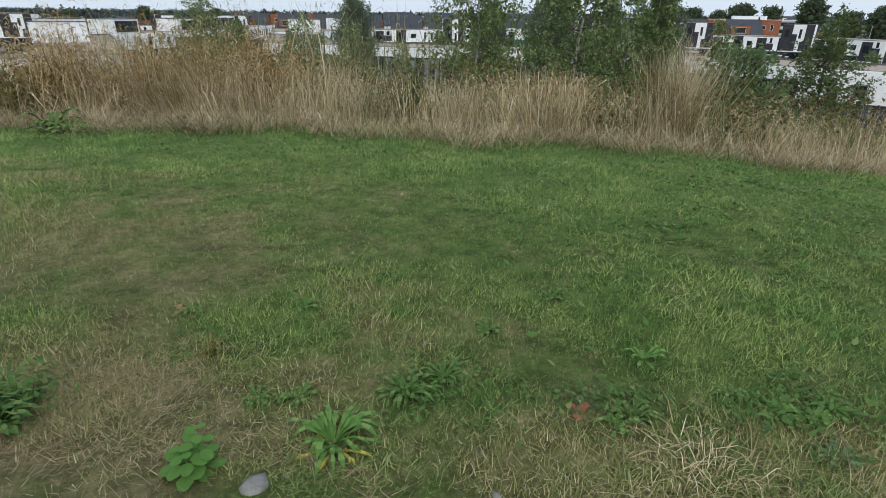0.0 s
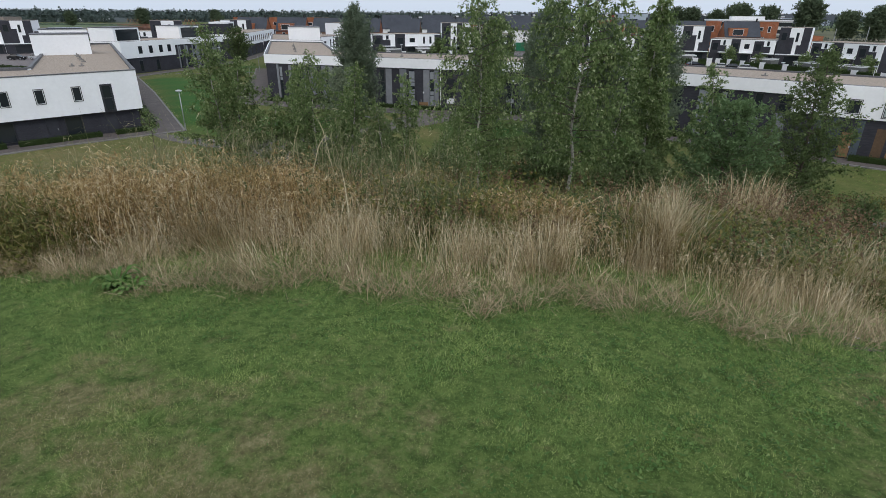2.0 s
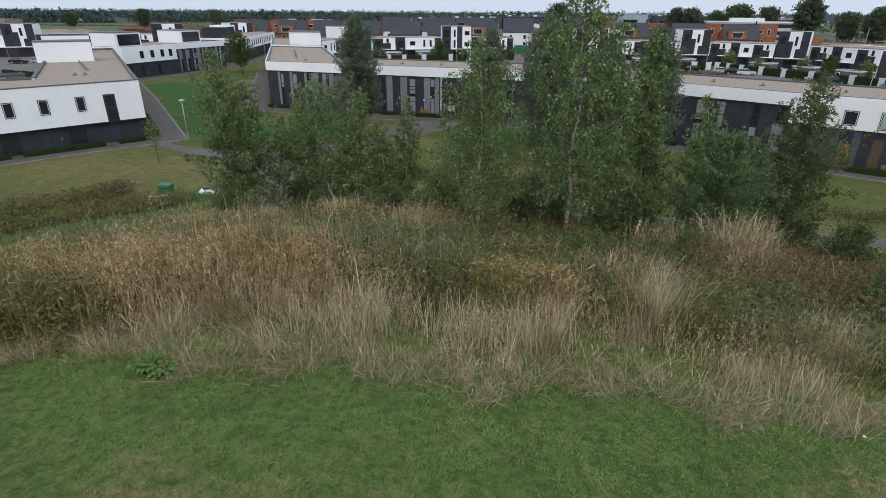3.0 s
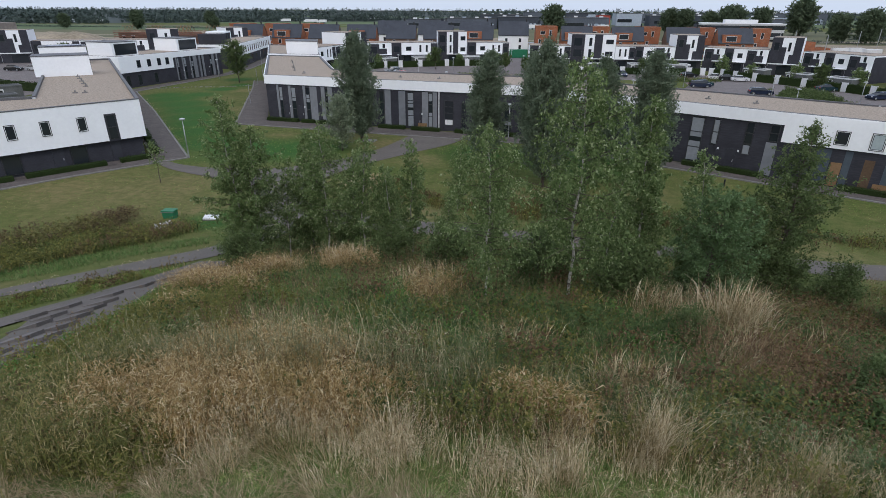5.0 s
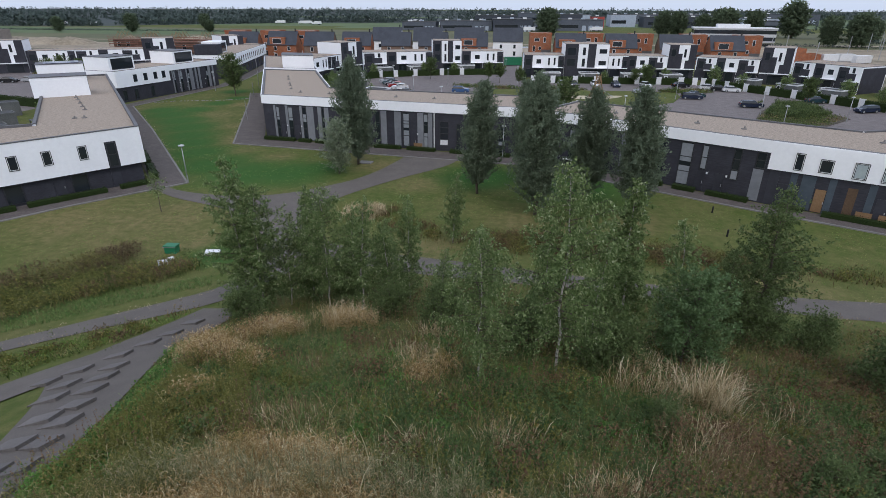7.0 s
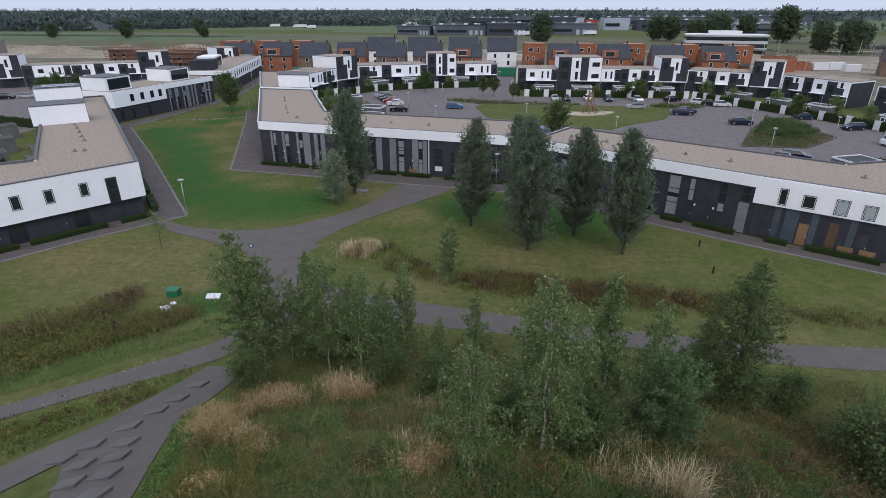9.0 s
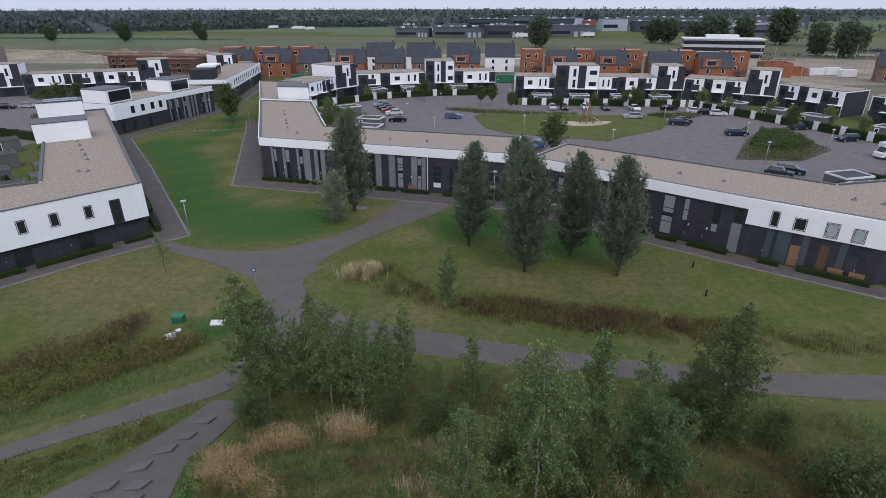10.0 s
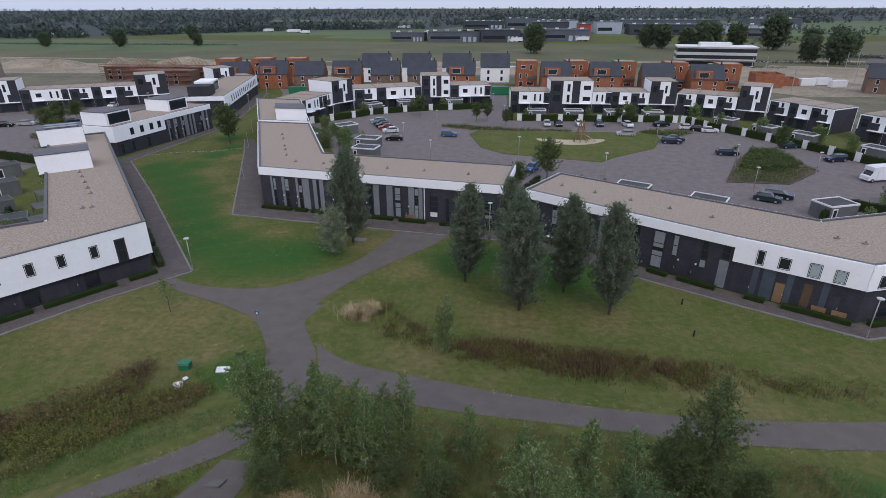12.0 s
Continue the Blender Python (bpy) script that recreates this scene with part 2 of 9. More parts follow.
M_DRY = leafy("dry_grass", [(0, (0.2, 0.145, 0.08)), (0.5, (0.4, 0.315, 0.195)), (1, (0.64, 0.54, 0.38))],
              patch=[(0, (0.07, 0.095, 0.03)), (0.6, (0.16, 0.18, 0.07)), (1, (0.4, 0.34, 0.19))], patch_scale=0.5, patch_lo=0.5, patch_hi=0.64)
M_HERB = leafy("herb_leaf", [(0, (0.04, 0.065, 0.018)), (0.6, (0.09, 0.125, 0.035)), (1, (0.19, 0.23, 0.08))],
               patch=[(0, (0.08, 0.06, 0.026)), (0.6, (0.18, 0.14, 0.065)), (1, (0.38, 0.3, 0.16))], patch_scale=0.3, patch_lo=0.5, patch_hi=0.6)
M_BROWNWEED = leafy("withered_weed", [(0, (0.055, 0.036, 0.02)), (0.6, (0.11, 0.076, 0.04)), (1, (0.23, 0.175, 0.095))],
                    patch=[(0, (0.08, 0.085, 0.024)), (1, (0.22, 0.2, 0.07))], patch_scale=0.4, patch_lo=0.47, patch_hi=0.58)
M_DOCK = leafy("broad_weed_leaf", [(0, (0.055, 0.11, 0.03)), (0.8, (0.1, 0.185, 0.05)), (1, (0.18, 0.24, 0.08))], trans=0.3)
M_TWIG = plain("birch_twig", (0.09, 0.07, 0.055), 0.8)
M_CARS = {c: plain("car_paint_" + c, v, 0.25, 0.2, 0.6) for c, v in (("white", (0.75, 0.76, 0.77)), ("black", (0.012, 0.013, 0.015)), ("blue", (0.06, 0.13, 0.28)), ("navy", (0.02, 0.03, 0.06)), ("red", (0.35, 0.03, 0.03)), ("silver", (0.45, 0.47, 0.49)), ("teal", (0.02, 0.05, 0.06)))}
M_REDLAMP = plain("red_lens", (0.4, 0.02, 0.02), 0.2)
M_SHED = surface("grey_timber", (0.08, 0.085, 0.085), (0.15, 0.155, 0.155), fine=6)
M_BITUMEN = surface("bitumen_roof", (0.045, 0.047, 0.05), (0.08, 0.082, 0.085), fine=4)
M_SCAFF = plain("rusty_scaffold", (0.2, 0.09, 0.06), 0.7)
M_BEIGE = brick_material("beige_brick", (0.3, 0.25, 0.215), (0.25, 0.21, 0.18), (0.26, 0.23, 0.2))
M_INDGREY = surface("grey_cladding", (0.07, 0.082, 0.105), (0.11, 0.125, 0.15), rough=0.6, coarse=0.05, fine=0.8, bumpy=0)
M_INDDARK = surface("dark_cladding", (0.035, 0.042, 0.056), (0.055, 0.063, 0.08), rough=0.6, coarse=0.05, fine=0.8, bumpy=0)
M_INDBLUE = surface("pale_blue_cladding", (0.28, 0.33, 0.4), (0.4, 0.45, 0.52), rough=0.5, coarse=0.05, fine=0.8, bumpy=0)
M_INDRED = surface("red_cladding", (0.32, 0.05, 0.04), (0.42, 0.08, 0.06), rough=0.5, coarse=0.05, fine=0.8, bumpy=0)
M_STONE = surface("grey_pebble", (0.12, 0.115, 0.11), (0.32, 0.31, 0.3), coarse=6, fine=40)
M_SOLAR = plain("solar_panel", (0.015, 0.02, 0.06), 0.15)
M_RUST = plain("rust_red_leaf", (0.26, 0.085, 0.05), 0.7)
M_BLIND = plain("linen_blind", (0.26, 0.28, 0.3), 0.8)
M_SKYBLIND = plain("pale_grey_blind", (0.36, 0.42, 0.43), 0.6)
M_BLUEPANEL = surface("slate_blue_panel", (0.05, 0.065, 0.08), (0.075, 0.095, 0.115), rough=0.5, fine=2, bumpy=0)



DRY_TURF = [(-2.2, 1.7, 1.9), (-3.4, 3.0, 0.7), (-0.1, 1.2, 0.55), (0.3, 1.35, 0.4), (1.9, 2.6, 0.7), (2.9, 3.9, 0.8), (-1.1, 1.15, 0.8)]


def scaled(nt, a, k, add=0.0):
    n = nt.nodes.new("ShaderNodeMath")
    n.operation = "MULTIPLY_ADD"
    nt.links.new(a, n.inputs[0])
    n.inputs[1].default_value = k
    n.inputs[2].default_value = add
    return n.outputs[0]


def dryness(nt, co):
    """Where the hilltop grass is dry: spots broken up by noise."""
    n = noise_of(nt, co, 2.6, 6, 0.75)
    spot = near_spot(nt, flat_place(nt, co), DRY_TURF)
    both = mixed(nt, 1.0, scaled(nt, spot, 0.21), n, "ADD")
    return ramp(nt, both, [(0.56, (0, 0, 0)), (0.74, (1, 1, 1))])


def turf_material():
    m, nt, b = nodes_of("hilltop_turf")
    co = coords(nt, "World")
    fine = noise_of(nt, co, 38.0, 9, 0.9)
    mid = noise_of(nt, co, 9.0, 6, 0.75)
    both = mixed(nt, 0.5, fine, mid)
    green = ramp(nt, both, [(0.38, (0.03, 0.058, 0.014)), (0.5, (0.085, 0.13, 0.034)), (0.62, (0.16, 0.21, 0.064))])
    dry = ramp(nt, both, [(0.38, (0.06, 0.064, 0.026)), (0.5, (0.15, 0.145, 0.064)), (0.62, (0.3, 0.265, 0.14))])
    nt.links.new(mixed(nt, dryness(nt, co), green, dry), b.inputs["Base Color"])
    b.inputs["Roughness"].default_value = 0.95
    b.inputs["Specular IOR Level"].default_value = 0.1
    bump(nt, b, fine, 0.9, 0.02)
    return m


def lawn_blade_material():
    m, nt, b = nodes_of("hilltop_blade")
    co = coords(nt, "World")
    rnd = nt.nodes.new("ShaderNodeNewGeometry").outputs["Random Per Island"]
    g = ramp(nt, rnd, [(0, (0.07, 0.115, 0.028)), (0.4, (0.18, 0.265, 0.07)), (0.8, (0.32, 0.41, 0.13)), (0.98, (0.32, 0.36, 0.15)), (1, (0.44, 0.41, 0.24))])
    d = ramp(nt, rnd, [(0, (0.09, 0.12, 0.032)), (0.4, (0.185, 0.205, 0.064)), (0.75, (0.325, 0.295, 0.135)), (1, (0.53, 0.46, 0.29))])
    deep = ramp(nt, rnd, [(0, (0.045, 0.09, 0.022)), (0.5, (0.11, 0.2, 0.05)), (1, (0.22, 0.33, 0.1))])
    drifts = ramp(nt, noise_of(nt, co, 3.6, 7, 0.75), [(0.47, (0, 0, 0)), (0.55, (1, 1, 1))])
    col = mixed(nt, dryness(nt, co), mixed(nt, drifts, g, deep), d)
    nt.links.new(col, b.inputs["Base Color"])
    b.inputs["Roughness"].default_value = 0.65
    b.inputs["Specular IOR Level"].default_value = 0.1
    return m


M_TURF = turf_material()
M_LAWNBLADE = lawn_blade_material()
M_STRAW = leafy("bleached_straw", [(0, (0.2, 0.145, 0.075)), (0.3, (0.43, 0.335, 0.195)), (0.65, (0.63, 0.52, 0.33)), (1, (0.85, 0.76, 0.56))],
                patch=[(0, (0.1, 0.085, 0.032)), (0.4, (0.27, 0.2, 0.095)), (0.75, (0.45, 0.35, 0.19)), (1, (0.68, 0.57, 0.37))], patch_scale=1.1, patch_lo=0.48, patch_hi=0.62, trans=0.3)
M_MIXGRASS = leafy("half_dry_grass", [(0, (0.06, 0.085, 0.026)), (0.4, (0.15, 0.165, 0.06)), (0.7, (0.29, 0.25, 0.115)), (1, (0.52, 0.43, 0.26))],
                   patch=[(0, (0.05, 0.085, 0.022)), (0.6, (0.12, 0.165, 0.05)), (1, (0.3, 0.29, 0.12))], patch_scale=0.6, patch_lo=0.46, patch_hi=0.58, trans=0.3)
M_REEDGREEN = leafy("olive_reed_leaf", [(0, (0.06, 0.075, 0.02)), (0.5, (0.15, 0.155, 0.05)), (0.85, (0.27, 0.23, 0.09)), (1, (0.48, 0.4, 0.22))], trans=0.3)
M_REEDPALE = leafy("grey_green_reed", [(0, (0.1, 0.115, 0.05)), (0.5, (0.2, 0.2, 0.1)), (0.85, (0.33, 0.3, 0.17)), (1, (0.52, 0.46, 0.3))], trans=0.3)
M_LONGGREEN = leafy("fresh_long_grass", [(0, (0.045, 0.095, 0.025)), (0.6, (0.1, 0.185, 0.05)), (1, (0.24, 0.3, 0.12))], trans=0.35)
M_GOLD = leafy("golden_reed_leaf", [(0, (0.14, 0.085, 0.03)), (0.35, (0.31, 0.2, 0.08)), (0.75, (0.48, 0.36, 0.18)), (1, (0.68, 0.57, 0.37))],
               patch=[(0, (0.1, 0.085, 0.025)), (0.5, (0.25, 0.18, 0.06)), (1, (0.48, 0.35, 0.16))], patch_scale=0.7, patch_lo=0.55, patch_hi=0.66, trans=0.3)
M_OLIVE = leafy("olive_herb_leaf", [(0, (0.085, 0.095, 0.022)), (0.5, (0.135, 0.14, 0.035)), (0.85, (0.18, 0.168, 0.05)), (1, (0.3, 0.25, 0.1))], trans=0.3)
M_NETTLE = leafy("nettle_leaf", [(0, (0.046, 0.075, 0.024)), (0.6, (0.072, 0.11, 0.036)), (1, (0.12, 0.16, 0.06))], trans=0.3)
M_RUSTWEED = leafy("rusty_seed_head", [(0, (0.085, 0.052, 0.028)), (0.6, (0.15, 0.096, 0.052)), (1, (0.24, 0.165, 0.09))], trans=0.2)
M_ALDER = leafy("alder_leaf", [(0, (0.07, 0.102, 0.038)), (0.6, (0.112, 0.155, 0.058)), (1, (0.18, 0.225, 0.1))], trans=0.4)
M_BLUEGREEN = leafy("blue_green_leaf", [(0, (0.085, 0.135, 0.055)), (0.6, (0.13, 0.2, 0.085)), (1, (0.21, 0.3, 0.145))], trans=0.5)
M_ROUGHLAND = surface("rough_building_land", (0.055, 0.062, 0.032), (0.19, 0.165, 0.11), coarse=0.07, fine=0.9, dist=0.1)
M_SALLOW = leafy("sallow_leaf", [(0, (0.11, 0.14, 0.085)), (0.6, (0.2, 0.24, 0.15)), (1, (0.32, 0.37, 0.26))])
M_BROWNPANEL = surface("stained_timber_panel", (0.075, 0.048, 0.03), (0.13, 0.085, 0.05), fine=6)
M_GOLDENROD = leafy("yellow_green_weed_leaf", [(0, (0.08, 0.095, 0.024)), (0.6, (0.15, 0.155, 0.042)), (1, (0.29, 0.26, 0.08))], trans=0.35)
M_BRIGHTLEAF = leafy("bright_herb_leaf", [(0, (0.075, 0.165, 0.035)), (0.7, (0.13, 0.265, 0.065)), (1, (0.23, 0.34, 0.115))], trans=0.4)
M_OFFICE = surface("pale_office_cladding", (0.42, 0.43, 0.44), (0.52, 0.53, 0.54), coarse=0.1, fine=1.5, bumpy=0)
M_YELLOWLEAF = leafy("yellowing_leaf", [(0, (0.3, 0.26, 0.05)), (0.6, (0.46, 0.38, 0.07)), (1, (0.6, 0.5, 0.12))], trans=0.3)
M_THATCH = leafy("dead_thatch", [(0, (0.13, 0.095, 0.05)), (0.5, (0.27, 0.21, 0.12)), (1, (0.5, 0.41, 0.26))], trans=0.15)

# ---- building blocks ----
rng = np.random.default_rng(7)
ORIGIN = {}


class Geo:
    """Vertices and faces of one part, gathered piece by piece."""

    def __init__(self):
        self.v, self.f = [], []

    def face(self, pts):
        n = len(self.v)
        self.v += [tuple(p) for p in pts]
        self.f.append(tuple(range(n, n + len(pts))))
        return self

    def prism(self, pts, z0, z1):
        n, k = len(self.v), len(pts)
        area = sum(pts[i][0] * pts[(i + 1) % k][1] - pts[(i + 1) % k][0] * pts[i][1] for i in range(k))
        if area < 0:
            pts = pts[::-1]
        self.v += [(p[0], p[1], z0) for p in pts] + [(p[0], p[1], z1) for p in pts]
        self.f.append(tuple(range(n + k - 1, n - 1, -1)))
        self.f.append(tuple(range(n + k, n + 2 * k)))
        for i in range(k):
            j = (i + 1) % k
            self.f.append((n + i, n + j, n + k + j, n + k + i))
        return self

    def box(self, x0, y0, z0, x1, y1, z1):
        return self.prism([(x0, y0), (x1, y0), (x1, y1), (x0, y1)], z0, z1)

    def tube(self, p0, p1, r0, r1, k=8, caps=True):
        p0, p1 = Vector(p0), Vector(p1)
        d = (p1 - p0).normalized()
        a = d.orthogonal().normalized()
        b = d.cross(a)
        n = len(self.v)
        for p, r in ((p0, r0), (p1, r1)):
            for i in range(k):
                t = 2 * math.pi * i / k
                self.v.append(tuple(p + (a * math.cos(t) + b * math.sin(t)) * r))
        for i in range(k):
            j = (i + 1) % k
            self.f.append((n + i, n + j, n + k + j, n + k + i))
        if caps:
            self.f.append(tuple(range(n + k - 1, n - 1, -1)))
            self.f.append(tuple(range(n + k, n + 2 * k)))
        return self

    def bent_tube(self, pts, radii, k=7):
        """One tube through several points."""
        n = len(self.v)
        pts = [Vector(p) for p in pts]
        for i, (p, r) in enumerate(zip(pts, radii)):
            d = (pts[min(i + 1, len(pts) - 1)] - pts[max(i - 1, 0)]).normalized()
            a = d.cross(Vector((0.0, 1.0, 0.1))).normalized()
            b = d.cross(a)
            for j in range(k):
                t = 2 * math.pi * j / k
                self.v.append(tuple(p + (a * math.cos(t) + b * math.sin(t)) * r))
        for i in range(len(pts) - 1):
            for j in range(k):
                j2 = (j + 1) % k
                self.f.append((n + i * k + j, n + i * k + j2, n + (i + 1) * k + j2, n + (i + 1) * k + j))
        self.f.append(tuple(range(n + k - 1, n - 1, -1)))
        e = n + (len(pts) - 1) * k
        self.f.append(tuple(range(e, e + k)))
        return self

    def along(self, p, q, u0, u1, d0, d1, z0, z1):
        """A box by a wall that runs from p to q: u along it, d outward to its right."""
        ux, uy = q[0] - p[0], q[1] - p[1]
        s = math.hypot(ux, uy)
        ux, uy = ux / s, uy / s
        nx, ny = uy, -ux
        at = lambda u, d: (p[0] + ux * u + nx * d, p[1] + uy * u + ny * d)
        return self.prism([at(u0, d0), at(u1, d0), at(u1, d1), at(u0, d1)], z0, z1)

    def mesh(self, name, mat, o=(0, 0, 0)):
        me = bpy.data.meshes.new(name)
        me.from_pydata([(x - o[0], y - o[1], z - o[2]) for x, y, z in self.v], [], self.f)
        me.materials.append(mat)
        return me


def thing(name, at, label, category, group="", kind=""):
    e = new(name)
    e.location = at
    ORIGIN[e] = tuple(at)
    return tagged(e, label, category, group, kind)


def part(name, geo, mat, parent, label="", smooth=False):
    """One mesh under a thing or a part; the geometry is given in the world's own axes."""
    o = ORIGIN[parent]
    ob = new(name, geo.mesh(name, mat, o))
    ob.parent = parent
    ORIGIN[ob] = o
    if smooth:
        ob.data.shade_smooth()
    if label:
        tagged(ob, label)
    return ob


def lone(name, geo, mat, label, category, at=(0, 0, 0), kind="", group="", smooth=False):
    ob = new(name, geo.mesh(name, mat, at))
    ob.location = at
    ORIGIN[ob] = tuple(at)
    if smooth:
        ob.data.shade_smooth()
    return tagged(ob, label, category, group, kind)


def np_mesh(name, verts, faces, mat):
    """A mesh from arrays: verts (n, 3) and a list of face arrays, each (m, 3) or (m, 4)."""
    me = bpy.data.meshes.new(name)
    verts = np.asarray(verts, np.float32)
    loops = np.concatenate([np.asarray(f, np.int32).ravel() for f in faces])
    sizes = np.concatenate([np.full(len(f), np.asarray(f).shape[1], np.int32) for f in faces])
    starts = np.concatenate([[0], np.cumsum(sizes)[:-1]]).astype(np.int32)
    me.vertices.add(len(verts))
    me.vertices.foreach_set("co", verts.ravel())
    me.loops.add(len(loops))
    me.loops.foreach_set("vertex_index", loops)
    me.polygons.add(len(sizes))
    me.polygons.foreach_set("loop_start", starts)
    me.update(calc_edges=True)
    me.materials.append(mat)
    return me


# the hill: height by distance from its top
HILL_R = np.array([0, 3, 5, 7.7, 9.3, 11, 14.6, 16, 20.6, 23.4, 27.7, 31, 36, 40, 44, 50, 60])
HILL_Z = np.array([10.1, 10.06, 9.95, 9.74, 9.35, 8.85, 7.95, 7.5, 6.0, 5.0, 3.6, 2.75, 1.75, 1.05, 0.5, 0, 0])
_r = np.linspace(0, 60, 601)
_z = np.interp(_r, HILL_R, HILL_Z)
_z = np.convolve(np.pad(_z, 12, mode="edge"), np.ones(25) / 25, mode="valid")


def land(x, y):
    """Height of the ground."""
    return np.interp(np.hypot(np.asarray(x) + 2.0, np.asarray(y) + 1.0), _r, _z)


def blade_mesh(name, pos, height, width, lean, mat, curl=0.6, head=0.0, sway=0.0):
    """Grass: each blade a bent strip of two quads and a tip."""
    n = len(pos)
    a = rng.uniform(0, 2 * math.pi, n)
    if sway:
        a = 9.0 * wavy(pos[:, 0], pos[:, 1], 2.2, 1.3) + rng.normal(0, sway, n)
    b = a + rng.uniform(-0.9, 0.9, n) + math.pi / 2
    d = np.stack([np.cos(a), np.sin(a), np.zeros(n)], 1)
    s = np.stack([np.cos(b), np.sin(b), np.zeros(n)], 1) * (width / 2)[:, None]
    up = np.array([0, 0, 1.0])
    h, l = height[:, None], lean[:, None]
    m1 = pos + up * h * 0.4 + d * l * h * 0.25
    m2 = pos + up * h * 0.76 + d * l * h * (0.25 + 0.35 * curl + 0.15)
    tip = pos + up * h * (1 - 0.25 * np.minimum(l, 1.2)) + d * l * h * (0.6 + 0.6 * curl)
    w2 = 0.85 if head == 0 else head
    v = np.stack([pos - s, pos + s, m1 - s * 0.9, m1 + s * 0.9, m2 - s * w2 * 0.75, m2 + s * w2 * 0.75, tip], 1).reshape(-1, 3)
    k = (np.arange(n) * 7)[:, None]
    quads = np.concatenate([k + [0, 1, 3, 2], k + [2, 3, 5, 4]])
    return np_mesh(name, v, [quads, k + [4, 5, 6]], mat)


def short_blades(name, pos, height, width, lean, mat):
    """Lawn: each blade one narrow triangle."""
    n = len(pos)
    a = rng.uniform(0, 2 * math.pi, n)
    b = a + math.pi / 2 + rng.uniform(-0.9, 0.9, n)
    d = np.stack([np.cos(a), np.sin(a), np.zeros(n)], 1)
    s = np.stack([np.cos(b), np.sin(b), np.zeros(n)], 1) * (width / 2)[:, None]
    h, l = height[:, None], lean[:, None]
    up = np.array([0, 0, 1.0])
    tip = pos + up * h * (1 - 0.22 * np.minimum(l, 1.4)) + d * l * h
    v = np.stack([pos - s, pos + s, tip], 1).reshape(-1, 3)
    k = (np.arange(n) * 3)[:, None]
    return np_mesh(name, v, [k + [0, 1, 2]], mat)


def wavy(x, y, s=1.0, p=0.0):
    """Smooth uneven field between 0 and 1."""
    v = np.sin(x * 1.3 * s + p + 1.7 * np.sin(y * 0.7 * s + p)) + np.sin(y * 1.7 * s - 0.6 * x * s + 2.1 * p + np.sin(x * 0.9 * s)) + 0.6 * np.sin((x + y) * 3.1 * s + p)
    return np.clip(0.5 + v / 4.2, 0, 1)


def on_land(x, y, dz=-0.01):
    return np.stack([x, y, land(x, y) + dz], 1)


def strip(name, left, right, mat, label, category="path", lift=0.03, across=6, step=0.8):
    """A ribbon of ground between two edge lines, laid on the land."""
    def spaced(line, n):
        line = np.array(line, float)
        if category == "path":
            for _ in range(2):
                a, b = line[:-1], line[1:]
                cut = np.stack([a * 0.75 + b * 0.25, a * 0.25 + b * 0.75], 1).reshape(-1, 2)
                line = np.concatenate([line[:1], cut[1:-1], line[-1:]])
        s = np.concatenate([[0], np.cumsum(np.hypot(*np.diff(line, axis=0).T))])
        t = np.linspace(0, s[-1], n)
        return np.stack([np.interp(t, s, line[:, 0]), np.interp(t, s, line[:, 1])], 1)
    length = max(np.hypot(*np.diff(np.array(l, float), axis=0).T).sum() for l in (left, right))
    n = max(2, int(length / step))
    a, b = spaced(left, n), spaced(right, n)
    f = np.linspace(0, 1, across)[None, :, None]
    p = (a[:, None] * (1 - f) + b[:, None] * f).reshape(-1, 2)
    v = np.column_stack([p, land(p[:, 0], p[:, 1]) + lift])
    i, j = np.meshgrid(np.arange(n - 1), np.arange(across - 1), indexing="ij")
    k = (i * across + j).reshape(-1, 1)
    me = np_mesh(name, v, [k + [0, across, across + 1, 1]], mat)
    ob = new(name, me)
    return tagged(ob, label, category, kind="structure")


def inside(px, py, poly):
    px, py = np.asarray(px), np.asarray(py)
    res = np.zeros(px.shape, bool)
    for (x0, y0), (x1, y1) in zip(poly, poly[1:] + poly[:1]):
        c = ((y0 > py) != (y1 > py)) & (px < (x1 - x0) * (py - y0) / (y1 - y0 + 1e-12) + x0)
        res ^= c
    return res


def scatter(poly, n):
    xs, ys = [p[0] for p in poly], [p[1] for p in poly]
    x = rng.uniform(min(xs), max(xs), n * 4)
    y = rng.uniform(min(ys), max(ys), n * 4)
    k = inside(x, y, poly)
    return x[k][:n], y[k][:n]

# ---- ground, paths, streets, fields ----
def ground_sheet():
    radii = np.concatenate([np.arange(0.5, 14, 0.5), np.arange(14, 62, 1.0), [70, 85, 110, 150, 220, 350, 600, 1200, 2400, 4600]])
    k = 160
    t = np.arange(k) * 2 * math.pi / k
    x = (radii[:, None] * np.cos(t)[None]).ravel() - 2.0
    y = (radii[:, None] * np.sin(t)[None]).ravel() - 1.0
    v = np.column_stack([np.append(x, -2.0), np.append(y, -1.0), np.append(land(x, y), land(-2.0, -1.0))])
    i, j = np.meshgrid(np.arange(len(radii) - 1), np.arange(k), indexing="ij")
    i, j = i.ravel(), j.ravel()
    j2 = (j + 1) % k
    quads = np.stack([i * k + j, (i + 1) * k + j, (i + 1) * k + j2, i * k + j2], 1)
    c = len(v) - 1
    j = np.arange(k)
    tris = np.stack([np.full(k, c), j, (j + 1) % k], 1)
    me = np_mesh("ground", v, [quads, tris], M_LAWN)
    me.shade_smooth()
    return tagged(new("ground", me), "mown green and dry brown lawn over a low hill", "ground", kind="structure")


ground_sheet()

